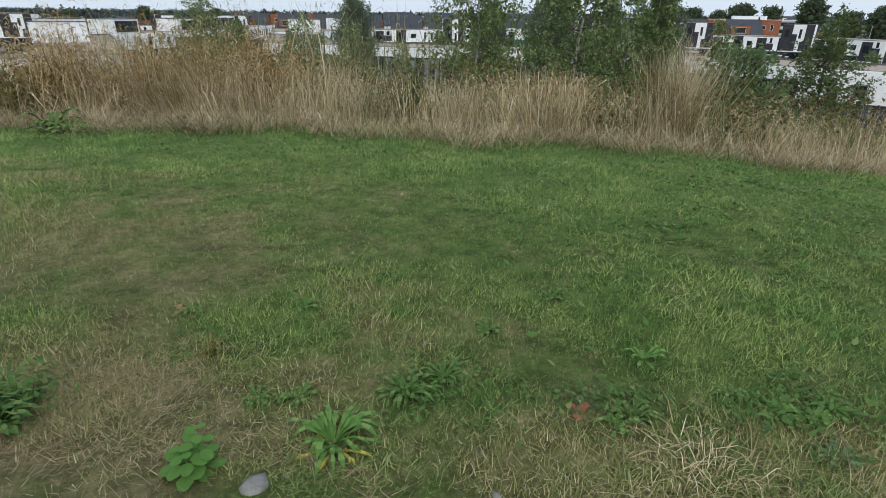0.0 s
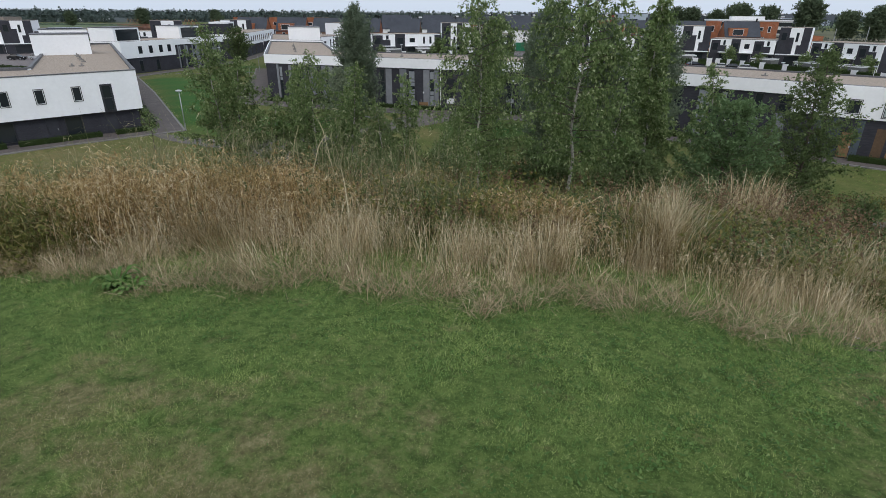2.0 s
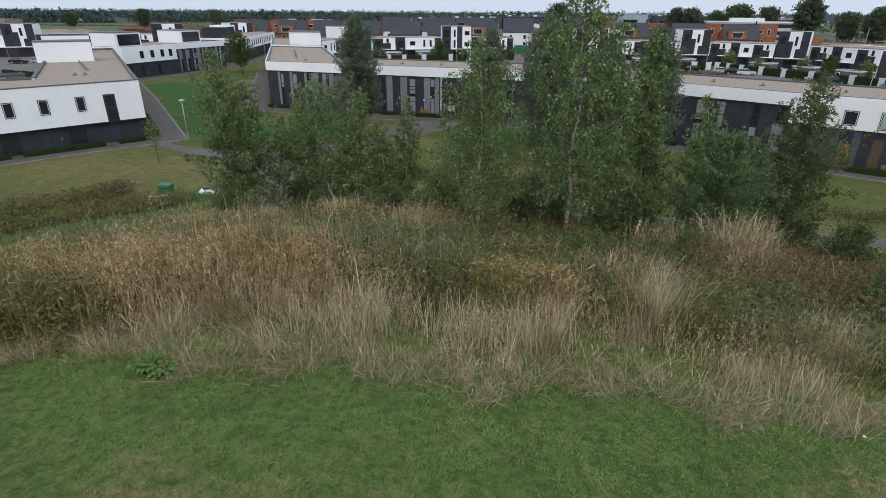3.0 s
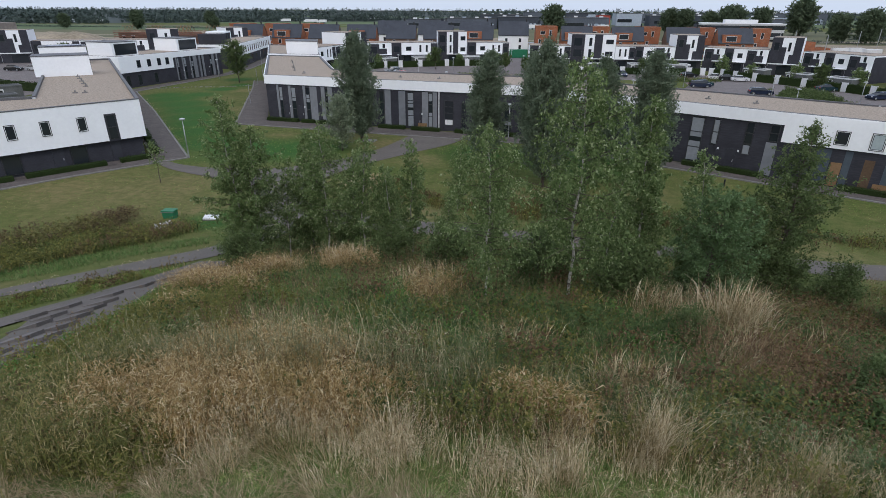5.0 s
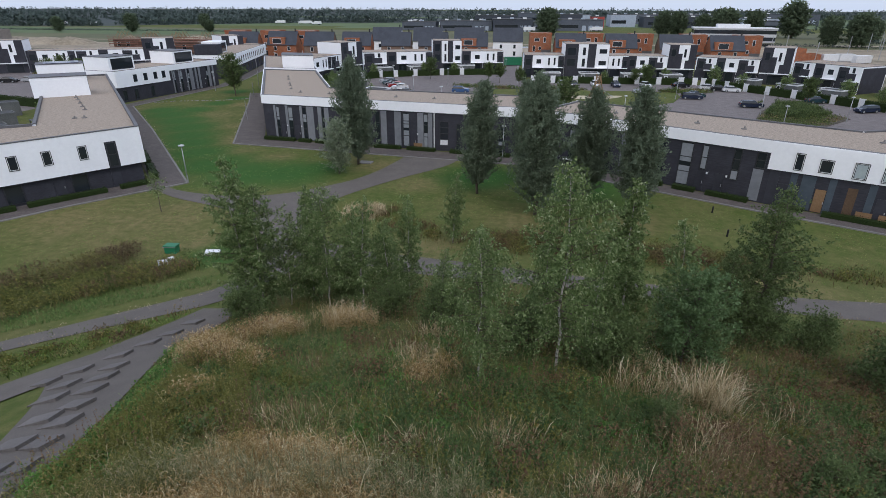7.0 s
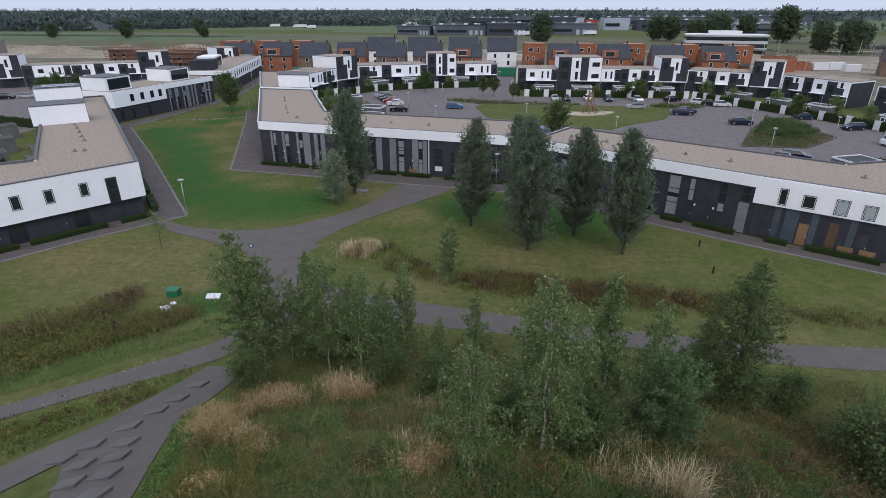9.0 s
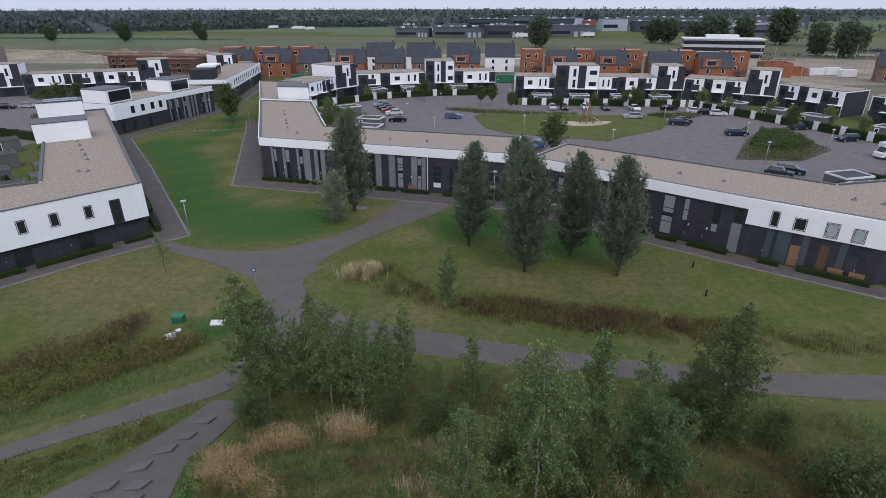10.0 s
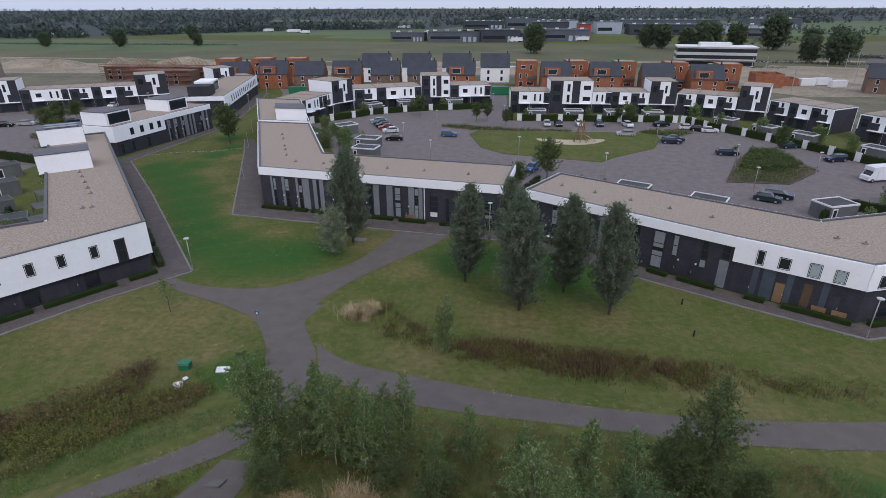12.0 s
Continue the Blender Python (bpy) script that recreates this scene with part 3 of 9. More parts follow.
strip("footpath", [(-16.1, 43.3), (-12, 39.7), (-6.7, 38), (1.8, 35.4), (10.3, 34.2), (19, 34.6), (31.2, 36), (60, 41)],
      [(-15, 40), (-14.2, 37.2), (-4.6, 32.6), (5.7, 31.6), (12.8, 31.3), (18.7, 31.4), (28.8, 32.6), (60, 37)], M_ASPHALT, "grey asphalt footpath curving round the foot of the hill")
strip("footpath", [(-27, 50.5), (-24.1, 47.8), (-21.5, 44.2), (-19.2, 38.2), (-18.2, 34.6), (-18.1, 30.3), (-21.5, 27.2), (-25.9, 23.9), (-30, 21.4), (-40, 16)],
      [(-17.5, 51), (-18.9, 48), (-18.1, 46), (-15.6, 42), (-14.7, 37), (-15, 32), (-16.6, 27.6), (-19.5, 25.4), (-24.2, 22.7), (-29, 19.9), (-39, 13.6)],
      M_ASPHALT, "grey asphalt footpath at the foot of the hill", lift=0.036)
strip("footpath", [(-39.2, 57.6), (-35.5, 55.0), (-29.8, 53.9), (-24.7, 54.4), (-20.3, 57.6), (-15.8, 62.7), (-12.8, 72), (-12.4, 75)],
      [(-38.4, 55.6), (-35.4, 53.0), (-28.3, 50.4), (-22, 46.5), (-18.9, 49.5), (-17.4, 54.4), (-12.7, 61.3), (-6.1, 68.9), (-5.2, 72.5)],
      M_ASPHALT, "grey asphalt footpath leading to the houses", lift=0.042)
strip("ramp_path", [(-17.3, 26.4), (-18, 23.6), (-19.3, 20.7), (-19.6, 18), (-17.2, 15), (-15.5, 12), (-14.2, 9), (-13, 6), (-12.4, 2)],
      [(-14.6, 26), (-14.5, 22.5), (-15, 19.5), (-13.9, 16.4), (-12.8, 13.3), (-12.2, 11.2), (-11.6, 9.3), (-10.8, 7), (-10, 2)],
      M_ASPHALT, "worn grey asphalt ramp climbing the hill", lift=0.048)
strip("ramp_path", [(-19.0, 20.6), (-21.7, 17.2), (-25, 13), (-28, 9)], [(-18.6, 16.6), (-20, 14.4), (-23, 10.6), (-26, 6.5)], M_ASPHALT,
      "worn grey asphalt branch of the ramp", lift=0.054)

strip("hilltop_lawn", [(-10, y) for y in (-9, 0, 3, 5)] + [(-9.6, 5.6), (-4, 5.6)], [(7.5, y) for y in (-9, 0, 2, 4)] + [(6, 5.2), (1, 5.6)], M_TURF,
      "mown hilltop lawn, green with dry patches", "lawn", lift=0.008, across=40, step=0.3)

# paved footways before the terraces, each with a kerb on the grass side
def footway(inner, outer, lift):
    strip("footway", inner, outer, M_PAVER, "brown clinker footway before the terrace", "pavement", lift=lift, across=4, step=2.0)
    g = Geo()
    for p, q in zip(outer[:-1], outer[1:]):
        g.along(p, q, 0, math.hypot(q[0] - p[0], q[1] - p[1]), -0.12, 0.12, -0.1, lift + 0.05)
    lone("kerb", g, M_KERB, "pale concrete kerb edging the footway", "kerb", kind="structure")


footway([(-63, 31), (-49.6, 47.6), (-41, 58.6), (-77.5, 106)][:3], [(-59.5, 27.5), (-43.7, 49.3), (-36.0, 58.0)], 0.06)
footway([(-41, 58.6), (-60, 83.2), (-77.8, 106.6)], [(-36.0, 58.0), (-57.4, 86.1), (-74.4, 107.2)], 0.066)
footway([(-77.8, 106.6), (-72.6, 140.8), (-74.8, 158), (-84, 203)], [(-74.4, 107.2), (-69.4, 142.1), (-71.5, 158), (-80.5, 203)], 0.072)
footway([(-36, 81.2), (-16, 77.3), (2.9, 73.8)], [(-39.5, 77.6), (-17, 73.4), (2.4, 69.9)], 0.06)
footway([(-56, 128), (-49.8, 116), (-36, 81.2)], [(-58.5, 128), (-53.2, 115), (-39.5, 77.6)], 0.066)
footway([(2.9, 73.8), (6.5, 72), (27.2, 57.1), (37.8, 50.7), (60, 57)], [(2.4, 69.9), (4.6, 69), (16.6, 60.8), (27.1, 54), (37.2, 47.9), (61, 54)], 0.066)

# the street and car park behind the front terraces
STREET = [(-30, 96), (4, 88), (12, 84), (40, 66), (120, 66), (120, 108), (79, 118), (63, 146), (57, 155.5), (7, 155.5), (7, 168), (8, 230), (2, 230), (1.5, 176), (-10, 172.5), (-30, 168), (-40, 158), (-49, 148), (-33, 116)]
lone("street", Geo().face([(x, y, 0.03) for x, y in STREET]), M_ROAD, "brown-grey clinker street and car park", "street", kind="structure")
GREEN = [(-1, 123.5), (4, 118), (24, 112), (27.5, 116), (38, 124.5), (42, 133), (43, 141), (36, 141), (18, 141.5), (-2, 141.5), (-4, 137)]
lone("green", Geo().prism(GREEN, 0.0, 0.1), M_LAWN, "mown grass green beside the car park", "lawn", kind="structure")
SAND = [(11.5 + 8.2 * math.cos(t) + 9, 131 + 2.6 * math.sin(t) + 1.5 * math.cos(2 * t)) for t in np.linspace(0, 2 * math.pi, 28)[:-1]]
lone("sand_area", Geo().prism(SAND, 0.0, 0.12), M_PLAYSAND, "pale sand play area set in the green", "sand pit", kind="structure")
lone("street", Geo().face([(-160, 60, 0.03), (-92, 60, 0.03), (-92, 120, 0.03), (-96, 160, 0.03), (-96, 240, 0.03), (-160, 240, 0.03)]), M_ROAD, "brown-grey clinker street behind the terrace", "street", kind="structure")
lone("street", Geo().face([(-75, 203, 0.034), (-60, 150, 0.034), (-48, 176, 0.034), (0, 200, 0.034), (8, 200, 0.034), (8, 208, 0.034), (-80, 214, 0.034)]), M_ROAD, "brown-grey clinker street behind the white terrace", "street", kind="structure")

# open land beyond the estate
def field(name, pts, mat, label, lift):
    lone(name, Geo().face([(x, y, lift) for x, y in pts]), mat, label, "field", kind="structure")


field("building_land", [(-420, 262), (-90, 258), (20, 262), (20, 300), (-60, 300), (-420, 345)], M_SOIL, "bare sandy building land", 0.02)
field("meadow", [(-900, 345), (-60, 300), (120, 305), (330, 300), (600, 300), (600, 560), (100, 480), (-500, 560), (-900, 620)], M_FIELD, "rough dry meadow", 0.03)
field("field", [(-900, 470), (-230, 400), (-160, 470), (-300, 500), (-900, 640)], M_FIELDG, "green arable field", 0.05)
field("field", [(-160, 560), (60, 520), (60, 640), (-160, 700)], M_FIELDG, "green arable field", 0.05)
field("meadow", [(-1500, 620), (1500, 600), (1800, 1100), (-1800, 1100)], M_FIELDG, "wide green pasture", 0.02)
field("pond", [(-60, 296), (10, 292), (22, 304), (-60, 312)], M_WATER, "still grey pond", 0.06)
field("rough_land", [(-420, 176), (-150, 168), (-96, 200), (-90, 240), (8, 232), (95, 226), (100, 262), (20, 264), (-90, 260), (-420, 264)], M_ROUGHLAND, "rough trodden land between the houses", 0.024)
field("rough_land", [(88, 150), (100, 128), (330, 128), (330, 240), (100, 240)], M_ROUGHLAND, "rough weedy land beside the houses", 0.028)
# dark flat sheet added in place of the shade among far trees
field("woodland_shade_sheet", [(-1000, 560), (-700, 525), (-400, 575), (-260, 722), (-60, 772), (0, 960), (520, 1010), (1100, 905), (2600, 1300), (4200, 2400), (3600, 3600), (-3600, 3600), (-4200, 2400), (-2400, 1100)], M_WOODSHADE, "flat dark sheet standing in for shade and forest between the distant trees", 0.09)
field("field", [(-520, 760), (-380, 770), (-330, 900), (-560, 860)], M_FIELDG, "green clearing among the distant woods", 0.13)
field("field", [(-420, 1100), (-120, 1080), (-100, 1220), (-460, 1260)], M_FIELDG, "green clearing among the distant woods", 0.14)
field("field", [(260, 1020), (600, 980), (760, 1100), (260, 1150)], M_FIELDG, "green clearing among the distant woods", 0.15)
field("track", [(-420, 352), (-60, 318), (-60, 324), (-420, 358)], M_SOIL, "pale sandy track along the meadow", 0.07)
field("track", [(10, 318), (200, 330), (330, 320), (330, 328), (200, 340), (10, 326)], M_SOIL, "pale sandy track across the meadow", 0.07)
field("rough_land", [(20, 262), (100, 255), (330, 240), (330, 300), (130, 300), (20, 300)], M_ROUGHLAND, "rough weedy building land", 0.026)

# ---- front terraces: white over anthracite, flat gravel roofs ----
def length(p, q):
    return math.hypot(q[0] - p[0], q[1] - p[1])


def upright(p, q, u, d=0.0):
    s = length(p, q)
    ux, uy = (q[0] - p[0]) / s, (q[1] - p[1]) / s
    return p[0] + ux * u + uy * d, p[1] + uy * u - ux * d


def window(parent, p, q, u0, u1, z0, z1, d=0.0, frame_mat=None, bars=0, proud=0.03):
    """A window by the wall p to q, at depth d: frame, pane and sill."""
    fm = frame_mat or M_FRAME
    w = 0.09
    g = Geo()
    g.along(p, q, u0, u0 + w, d - 0.12, d + proud, z0, z1)
    g.along(p, q, u1 - w, u1, d - 0.12, d + proud, z0, z1)
    g.along(p, q, u0 + w, u1 - w, d - 0.12, d + proud, z0, z0 + w)
    g.along(p, q, u0 + w, u1 - w, d - 0.12, d + proud, z1 - w, z1)
    for i in range(bars):
        zc = z0 + (z1 - z0) * (i + 1) / (bars + 1)
        g.along(p, q, u0 + w, u1 - w, d - 0.12, d + proud, zc - 0.05, zc + 0.05)
    wf = part("window", g, fm, parent)
    part("pane", Geo().along(p, q, u0 + w - 0.01, u1 - w + 0.01, d - 0.1, d + 0.004, z0 + w - 0.01, z1 - w + 0.01), M_GLASS, wf)
    return wf


def framed(parent, p, q, u0, u1, z0, z1, d=0.0):
    """A window in render: dark surround, white inner frame, pane."""
    s = 0.06
    g = Geo()
    for a, c, e, f in ((u0, u0 + s, z0, z1), (u1 - s, u1, z0, z1), (u0 + s, u1 - s, z0, z0 + s), (u0 + s, u1 - s, z1 - s, z1)):
        g.along(p, q, a, c, d - 0.12, d + 0.05, e, f)
    wf = part("window", g, M_FRAME, parent)
    i = Geo()
    u0, u1, z0, z1 = u0 + s, u1 - s, z0 + s, z1 - s
    s = 0.05
    for a, c, e, f in ((u0, u0 + s, z0, z1), (u1 - s, u1, z0, z1), (u0 + s, u1 - s, z0, z0 + s), (u0 + s, u1 - s, z1 - s, z1)):
        i.along(p, q, a, c, d - 0.12, d + 0.03, e, f)
    part("inner_frame", i, M_WFRAME, wf)
    part("pane", Geo().along(p, q, u0 + s - 0.01, u1 - s + 0.01, d - 0.1, d + 0.006, z0 + s - 0.01, z1 - s + 0.01), M_GLASS, wf)
    return wf


def roof_of(parent, poly, z, drop=0.22):
    part("roof", Geo().prism(poly, z - 0.6, z - drop), M_GRAVEL, parent, "flat roof covered in pale gravel")


def rim(parent, pts, z, width=0.3, mat=None, closed=True):
    """The parapet's coping along a roof's edge; points run with the roof on their left."""
    n = len(pts)
    for i in range(n if closed else n - 1):
        p, q = pts[i], pts[(i + 1) % n]
        cap = part("coping", Geo().along(p, q, -0.04, length(p, q) + 0.04, -width - 0.012, 0.03, z - 0.1, z + 0.001 * (i % 5)), mat or M_COPING, parent)
        part("flashing", Geo().along(p, q, 0.0, length(p, q), -width - 0.03, -width - 0.008, z - 0.32, z - 0.1), mat or M_COPING, cap)


def rooflight(parent, x, y, z, s=0.6):
    g = Geo().box(x - s * 0.5, y - s * 0.4, z, x + s * 0.5, y + s * 0.4, z + 0.12)
    g.tube((x + s * 0.1, y, z + 0.1), (x + s * 0.1, y, z + 0.34), 0.09, 0.09, 8)
    part("roof_vent", g, M_KERB, parent)


def terrace_a():
    """The terrace whose white upper storey overhangs the dark ground floor."""
    A, B = (-40.6, 58.2), (-77.4, 105.7)
    I1, I2, E1, E2 = (-53.2, 58.0), (-56.9, 55.4), (-66.6, 25.7), (-74, 31.6)
    I0 = (-69.6, 79.2)
    I9 = (-85.0, 99.8)
    t = thing("terrace_house", (-55, 60, 0), "white rendered terrace over a dark ground floor, flat gravel roof", "building")
    H = 6.5
    outer = [E1, A, B, I9, I0, I1, I2, E2]
    inner = []
    def shrink(poly, d):
        c = []
        n = len(poly)
        for i in range(n):
            p, q, r = poly[i - 1], poly[i], poly[(i + 1) % n]
            u = Vector((q[0] - p[0], q[1] - p[1])).normalized()
            w = Vector((r[0] - q[0], r[1] - q[1])).normalized()
            nn = (Vector((-u.y, u.x)) + Vector((-w.y, w.x)))
            nn = nn / max(0.3, nn.length_squared) * 2
            c.append((q[0] + nn.x * d, q[1] + nn.y * d))
        return c
    low = shrink(outer, 0.5)
    part("lower_wall", Geo().prism(low, -0.3, 2.45), M_DARK, t, "anthracite brick ground floor")
    g = Geo()
    for p, q in zip(outer, outer[1:] + outer[:1]):
        g.along(p, q, 0, length(p, q), -0.3, 0, 2.4, H)
        part("upper_wall", g, M_WHITE, t, "white rendered upper storey")
        g = Geo()
    part("floor_slab", Geo().prism(low, 2.42, 2.55), M_WHITE, t)
    roof_of(t, shrink(outer, 0.28), H)
    rim(t, outer, H + 0.05)
    s = length(E1, A)
    for u in (3, 6.2, 9.4, 12.8, 16, 19.3, 22.6, 25.8, 28.9, 31.8, 35.05):
        framed(t, E1, A, u + 0.14, u + 1.02, 3.72, 5.22)
    # tall opening that cuts the white storey
    part("recess", Geo().along(E1, A, 37.8, 38.95, -0.02, 0.012, 2.34, 5.25), M_DARKPANEL, t)
    window(t, E1, A, 37.9, 38.85, 2.5, 5.15, d=0.02, bars=1)
    part("door", Geo().along(E1, A, 37.9, 38.85, -0.56, -0.42, 0.05, 2.3), M_DARKPANEL, t)
    for u in (4, 9.5, 15, 20.5, 26.5, 32.4):
        dr = part("door", Geo().along(E1, A, u, u + 1.0, -0.56, -0.44, 0.05, 2.2), M_DARKPANEL, t)
        part("handle", Geo().along(E1, A, u + 0.82, u + 0.9, -0.44, -0.38, 1.0, 1.2), M_STEEL, dr)
        window(t, E1, A, u + 1.6, u + 3.2, 0.25, 2.2, d=-0.46)
    # white roof rooms
    for u, w, h in ((31.6, 5.0, 2.6), (53.2, 5.0, 2.7)):
        thing_part_room(t, A, B, u, w, 8.6, h, H)
    for k, (u, d) in enumerate(((29.5, -5.6), (26.5, -5.4), (23, -5.2), (19.5, -5.0), (16.5, -4.8), (10.2, -6.0), (9.9, -5.0))):
        x, y = upright(A, B, u, d)
        rooflight(t, x, y, H - 0.22, 0.45)
    return t


def thing_part_room(t, A, B, u, w, d, h, z):
    """A white roof room set back on the roof beside the edge A to B."""
    g = Geo().along(A, B, u, u + w, -d - 2.2, -3.6, z - 0.22, z + h)
    room = part("roof_room", g, M_WHITE, t, "white rendered roof room")
    part("coping", Geo().along(A, B, u - 0.06, u + w + 0.06, -d - 2.26, -3.54, z + h, z + h + 0.12), M_COPING, room)
    part("window", Geo().along(A, B, u + 0.5, u + w - 0.5, -3.6, -3.56, z + 0.1, z + h - 0.3), M_GLASS, room)
    return room


def bays(t, p, q, rows):
    """What stands in a dark front: g grey panel, w window, d door, with their ends along the wall."""
    for kind, u0, u1, *more in rows:
        z0, z1 = (more + [0.15, 5.2])[:2] if len(more) >= 2 else (0.15, 5.2)
        if kind == "g":
            part("grey_panel", Geo().along(p, q, u0, u1, -0.05, 0.03, z0, z1), M_GREYPANEL, t)
        elif kind == "d":
            dr = part("door", Geo().along(p, q, u0, u1, -0.05, 0.04, 0.1, 2.35), M_DARKPANEL, t)
            part("handle", Geo().along(p, q, u1 - 0.16, u1 - 0.1, 0.04, 0.1, 0.95, 1.25), M_STEEL, dr)
            part("wall_lamp", Geo().along(p, q, u1 + 0.15, u1 + 0.3, 0.0, 0.14, 2.1, 2.3), M_WFRAME, t)
        elif kind == "p":
            part("downpipe", Geo().along(p, q, u0, u1, 0.02, 0.12, 0.1, 5.4), M_WFRAME, t)
        else:
            wf = window(t, p, q, u0, u1, z0, z1, bars=more[2] if len(more) > 2 else 1)
            if len(more) > 3:
                for a, c in more[3]:
                    part("blind", Geo().along(p, q, u0 + 0.1, u1 - 0.1, 0.006, 0.014, a, c), M_BLIND if c > 1.75 else M_WFRAME, wf)


M_BAYS = [("g", 1.75, 2.1), ("w", 2.15, 2.75, 0.2, 5.1, 2, [(3.0, 4.9)]), ("d", 2.9, 3.7), ("g", 3.75, 4.2), ("w", 4.2, 5.0, 0.2, 5.1, 2, [(3.0, 4.9)]), ("d", 5.2, 6.1), ("g", 6.2, 6.6), ("w", 6.6, 7.3, 0.2, 5.1, 2, [(2.9, 4.0)]), ("g", 7.35, 8.5),
          ("g", 9.2, 9.8), ("w", 9.85, 10.3, 0.2, 5.1, 2), ("g", 10.3, 11.0), ("d", 11.4, 12.3), ("w", 13.0, 13.7, 0.2, 5.1, 2, [(2.9, 4.0)]), ("g", 13.75, 14.6), ("g", 15.4, 15.9), ("w", 15.9, 16.6, 0.2, 5.1, 2), ("d", 17.0, 17.9), ("w", 18.4, 19.2, 0.2, 5.1, 2), ("g", 19.3, 20.2),
          ("g", 21.4, 22.4), ("w", 22.7, 23.7, 0.2, 5.2, 2, [(0.4, 2.6), (3.0, 3.9), (4.0, 4.95)]), ("d", 23.9, 24.7), ("g", 24.9, 25.8), ("w", 25.8, 26.5, 0.2, 5.2, 2, [(0.3, 2.4), (4.0, 5.0)]), ("g", 26.5, 27.1), ("p", 27.35, 27.47),
          ("w", 28.2, 29.5, 0.8, 4.2, 3, [(0.9, 1.7)]), ("w", 30.6, 31.3, 0.3, 4.0, 3), ("d", 32.4, 33.3), ("w", 33.8, 34.4, 0.4, 4.0, 2), ("w", 36.5, 37.7, 0.4, 4.2, 3, [(1.4, 1.9)])]
R_BAYS = [("w", 1.4, 1.9, 0.3, 5.2, 2), ("d", 2.4, 3.3), ("w", 4.3, 5.2, 0.3, 5.2, 2, [(2.6, 4.6)]), ("w", 6.6, 7.2, 0.3, 5.0, 2), ("d", 8.0, 8.9), ("w", 9.4, 10.0, 0.3, 5.2, 2), ("g", 11.2, 11.9), ("w", 12.6, 13.4, 0.3, 5.2, 2), ("d", 14.0, 14.9), ("w", 15.7, 16.5, 0.3, 5.2, 3),
          ("w", 18.1, 19.5, 0.3, 5.3, 2, [(0.5, 2.6), (3.1, 5.1)]), ("w", 20.4, 21.1, 2.4, 5.3, 1, [(2.6, 5.1)]), ("d", 20.2, 21.1), ("d", 22.2, 23.1), ("w", 23.6, 24.4, 1.9, 5.3, 2, [(2.0, 2.9)]), ("g", 25.7, 26.7, 0.15, 3.5), ("w", 25.8, 26.7, 3.6, 5.3, 1)]


def walls(t, poly, H, band, skip=()):
    """Dark walls up to the band and a white band to the top."""
    g, b = Geo(), Geo()
    g.prism(poly, -0.3, H - 0.62)
    n = len(poly)
    for i in range(n):
        p, q = poly[i], poly[(i + 1) % n]
        b.along(p, q, -0.1, length(p, q) + 0.1, -0.25, 0.18, H - band, H)
    part("wall", g, M_DARK, t, "anthracite brick wall")
    part("white_band", b, M_WHITE, t, "white rendered band under the roof")
    rim(t, poly, H + 0.04)
    roof_of(t, poly, H + 0.1)


def terrace_m():
    F0, F1 = (-36.0, 82.0), (2.6, 74.4)
    poly = [F0, F1, (4.5, 85.3), (-28.2, 91.4), (-38.2, 116.2), (-50.0, 117.6)]
    t = thing("terrace_house", (-20, 84, 0), "dark brick terrace with a white band and a flat gravel roof", "building")
    walls(t, poly, 6.6, 1.25)
    bays(t, F0, F1, M_BAYS)
    bays(t, (-50.0, 117.6), F0, [(k, a + 1, c + 1, *m) for k, a, c, *m in M_BAYS[:18]])
    bays(t, F1, (4.5, 85.3), [('w', 2.0, 2.8, 0.3, 4.2, 2), ('w', 6.0, 6.8, 0.3, 4.2, 2)])
    for u in (4, 9, 15, 20, 26, 33):
        x, y = upright(F0, F1, u, -4.5)
        rooflight(t, x, y, 6.48, 0.5)
    for u in (6, 10, 13, 19, 23):
        x, y = upright((-50, 117.6), F0, 38 - u, -4.5)
        rooflight(t, x, y, 6.48, 0.4)
    # rear arm with the white roof room
    back = [(-50.0, 117.9), (-38.3, 116.5), (-49.6, 146), (-62.0, 147.6)]
    w = thing("terrace_house", (-50, 132, 0), "white and dark terrace with a roof room above a gravel roof", "building")
    walls(w, back, 6.9, 1.25)
    room = part("roof_room", Geo().prism([(-46.0, 118.0), (-38.9, 117.2), (-41.4, 123.5), (-48.2, 124.2)], 6.5, 9.4), M_WHITE, w, "white rendered roof room")
    part("coping", Geo().prism([(-46.1, 117.9), (-38.8, 117.1), (-41.3, 123.6), (-48.3, 124.3)], 9.4, 9.52), M_COPING, room)
    return t


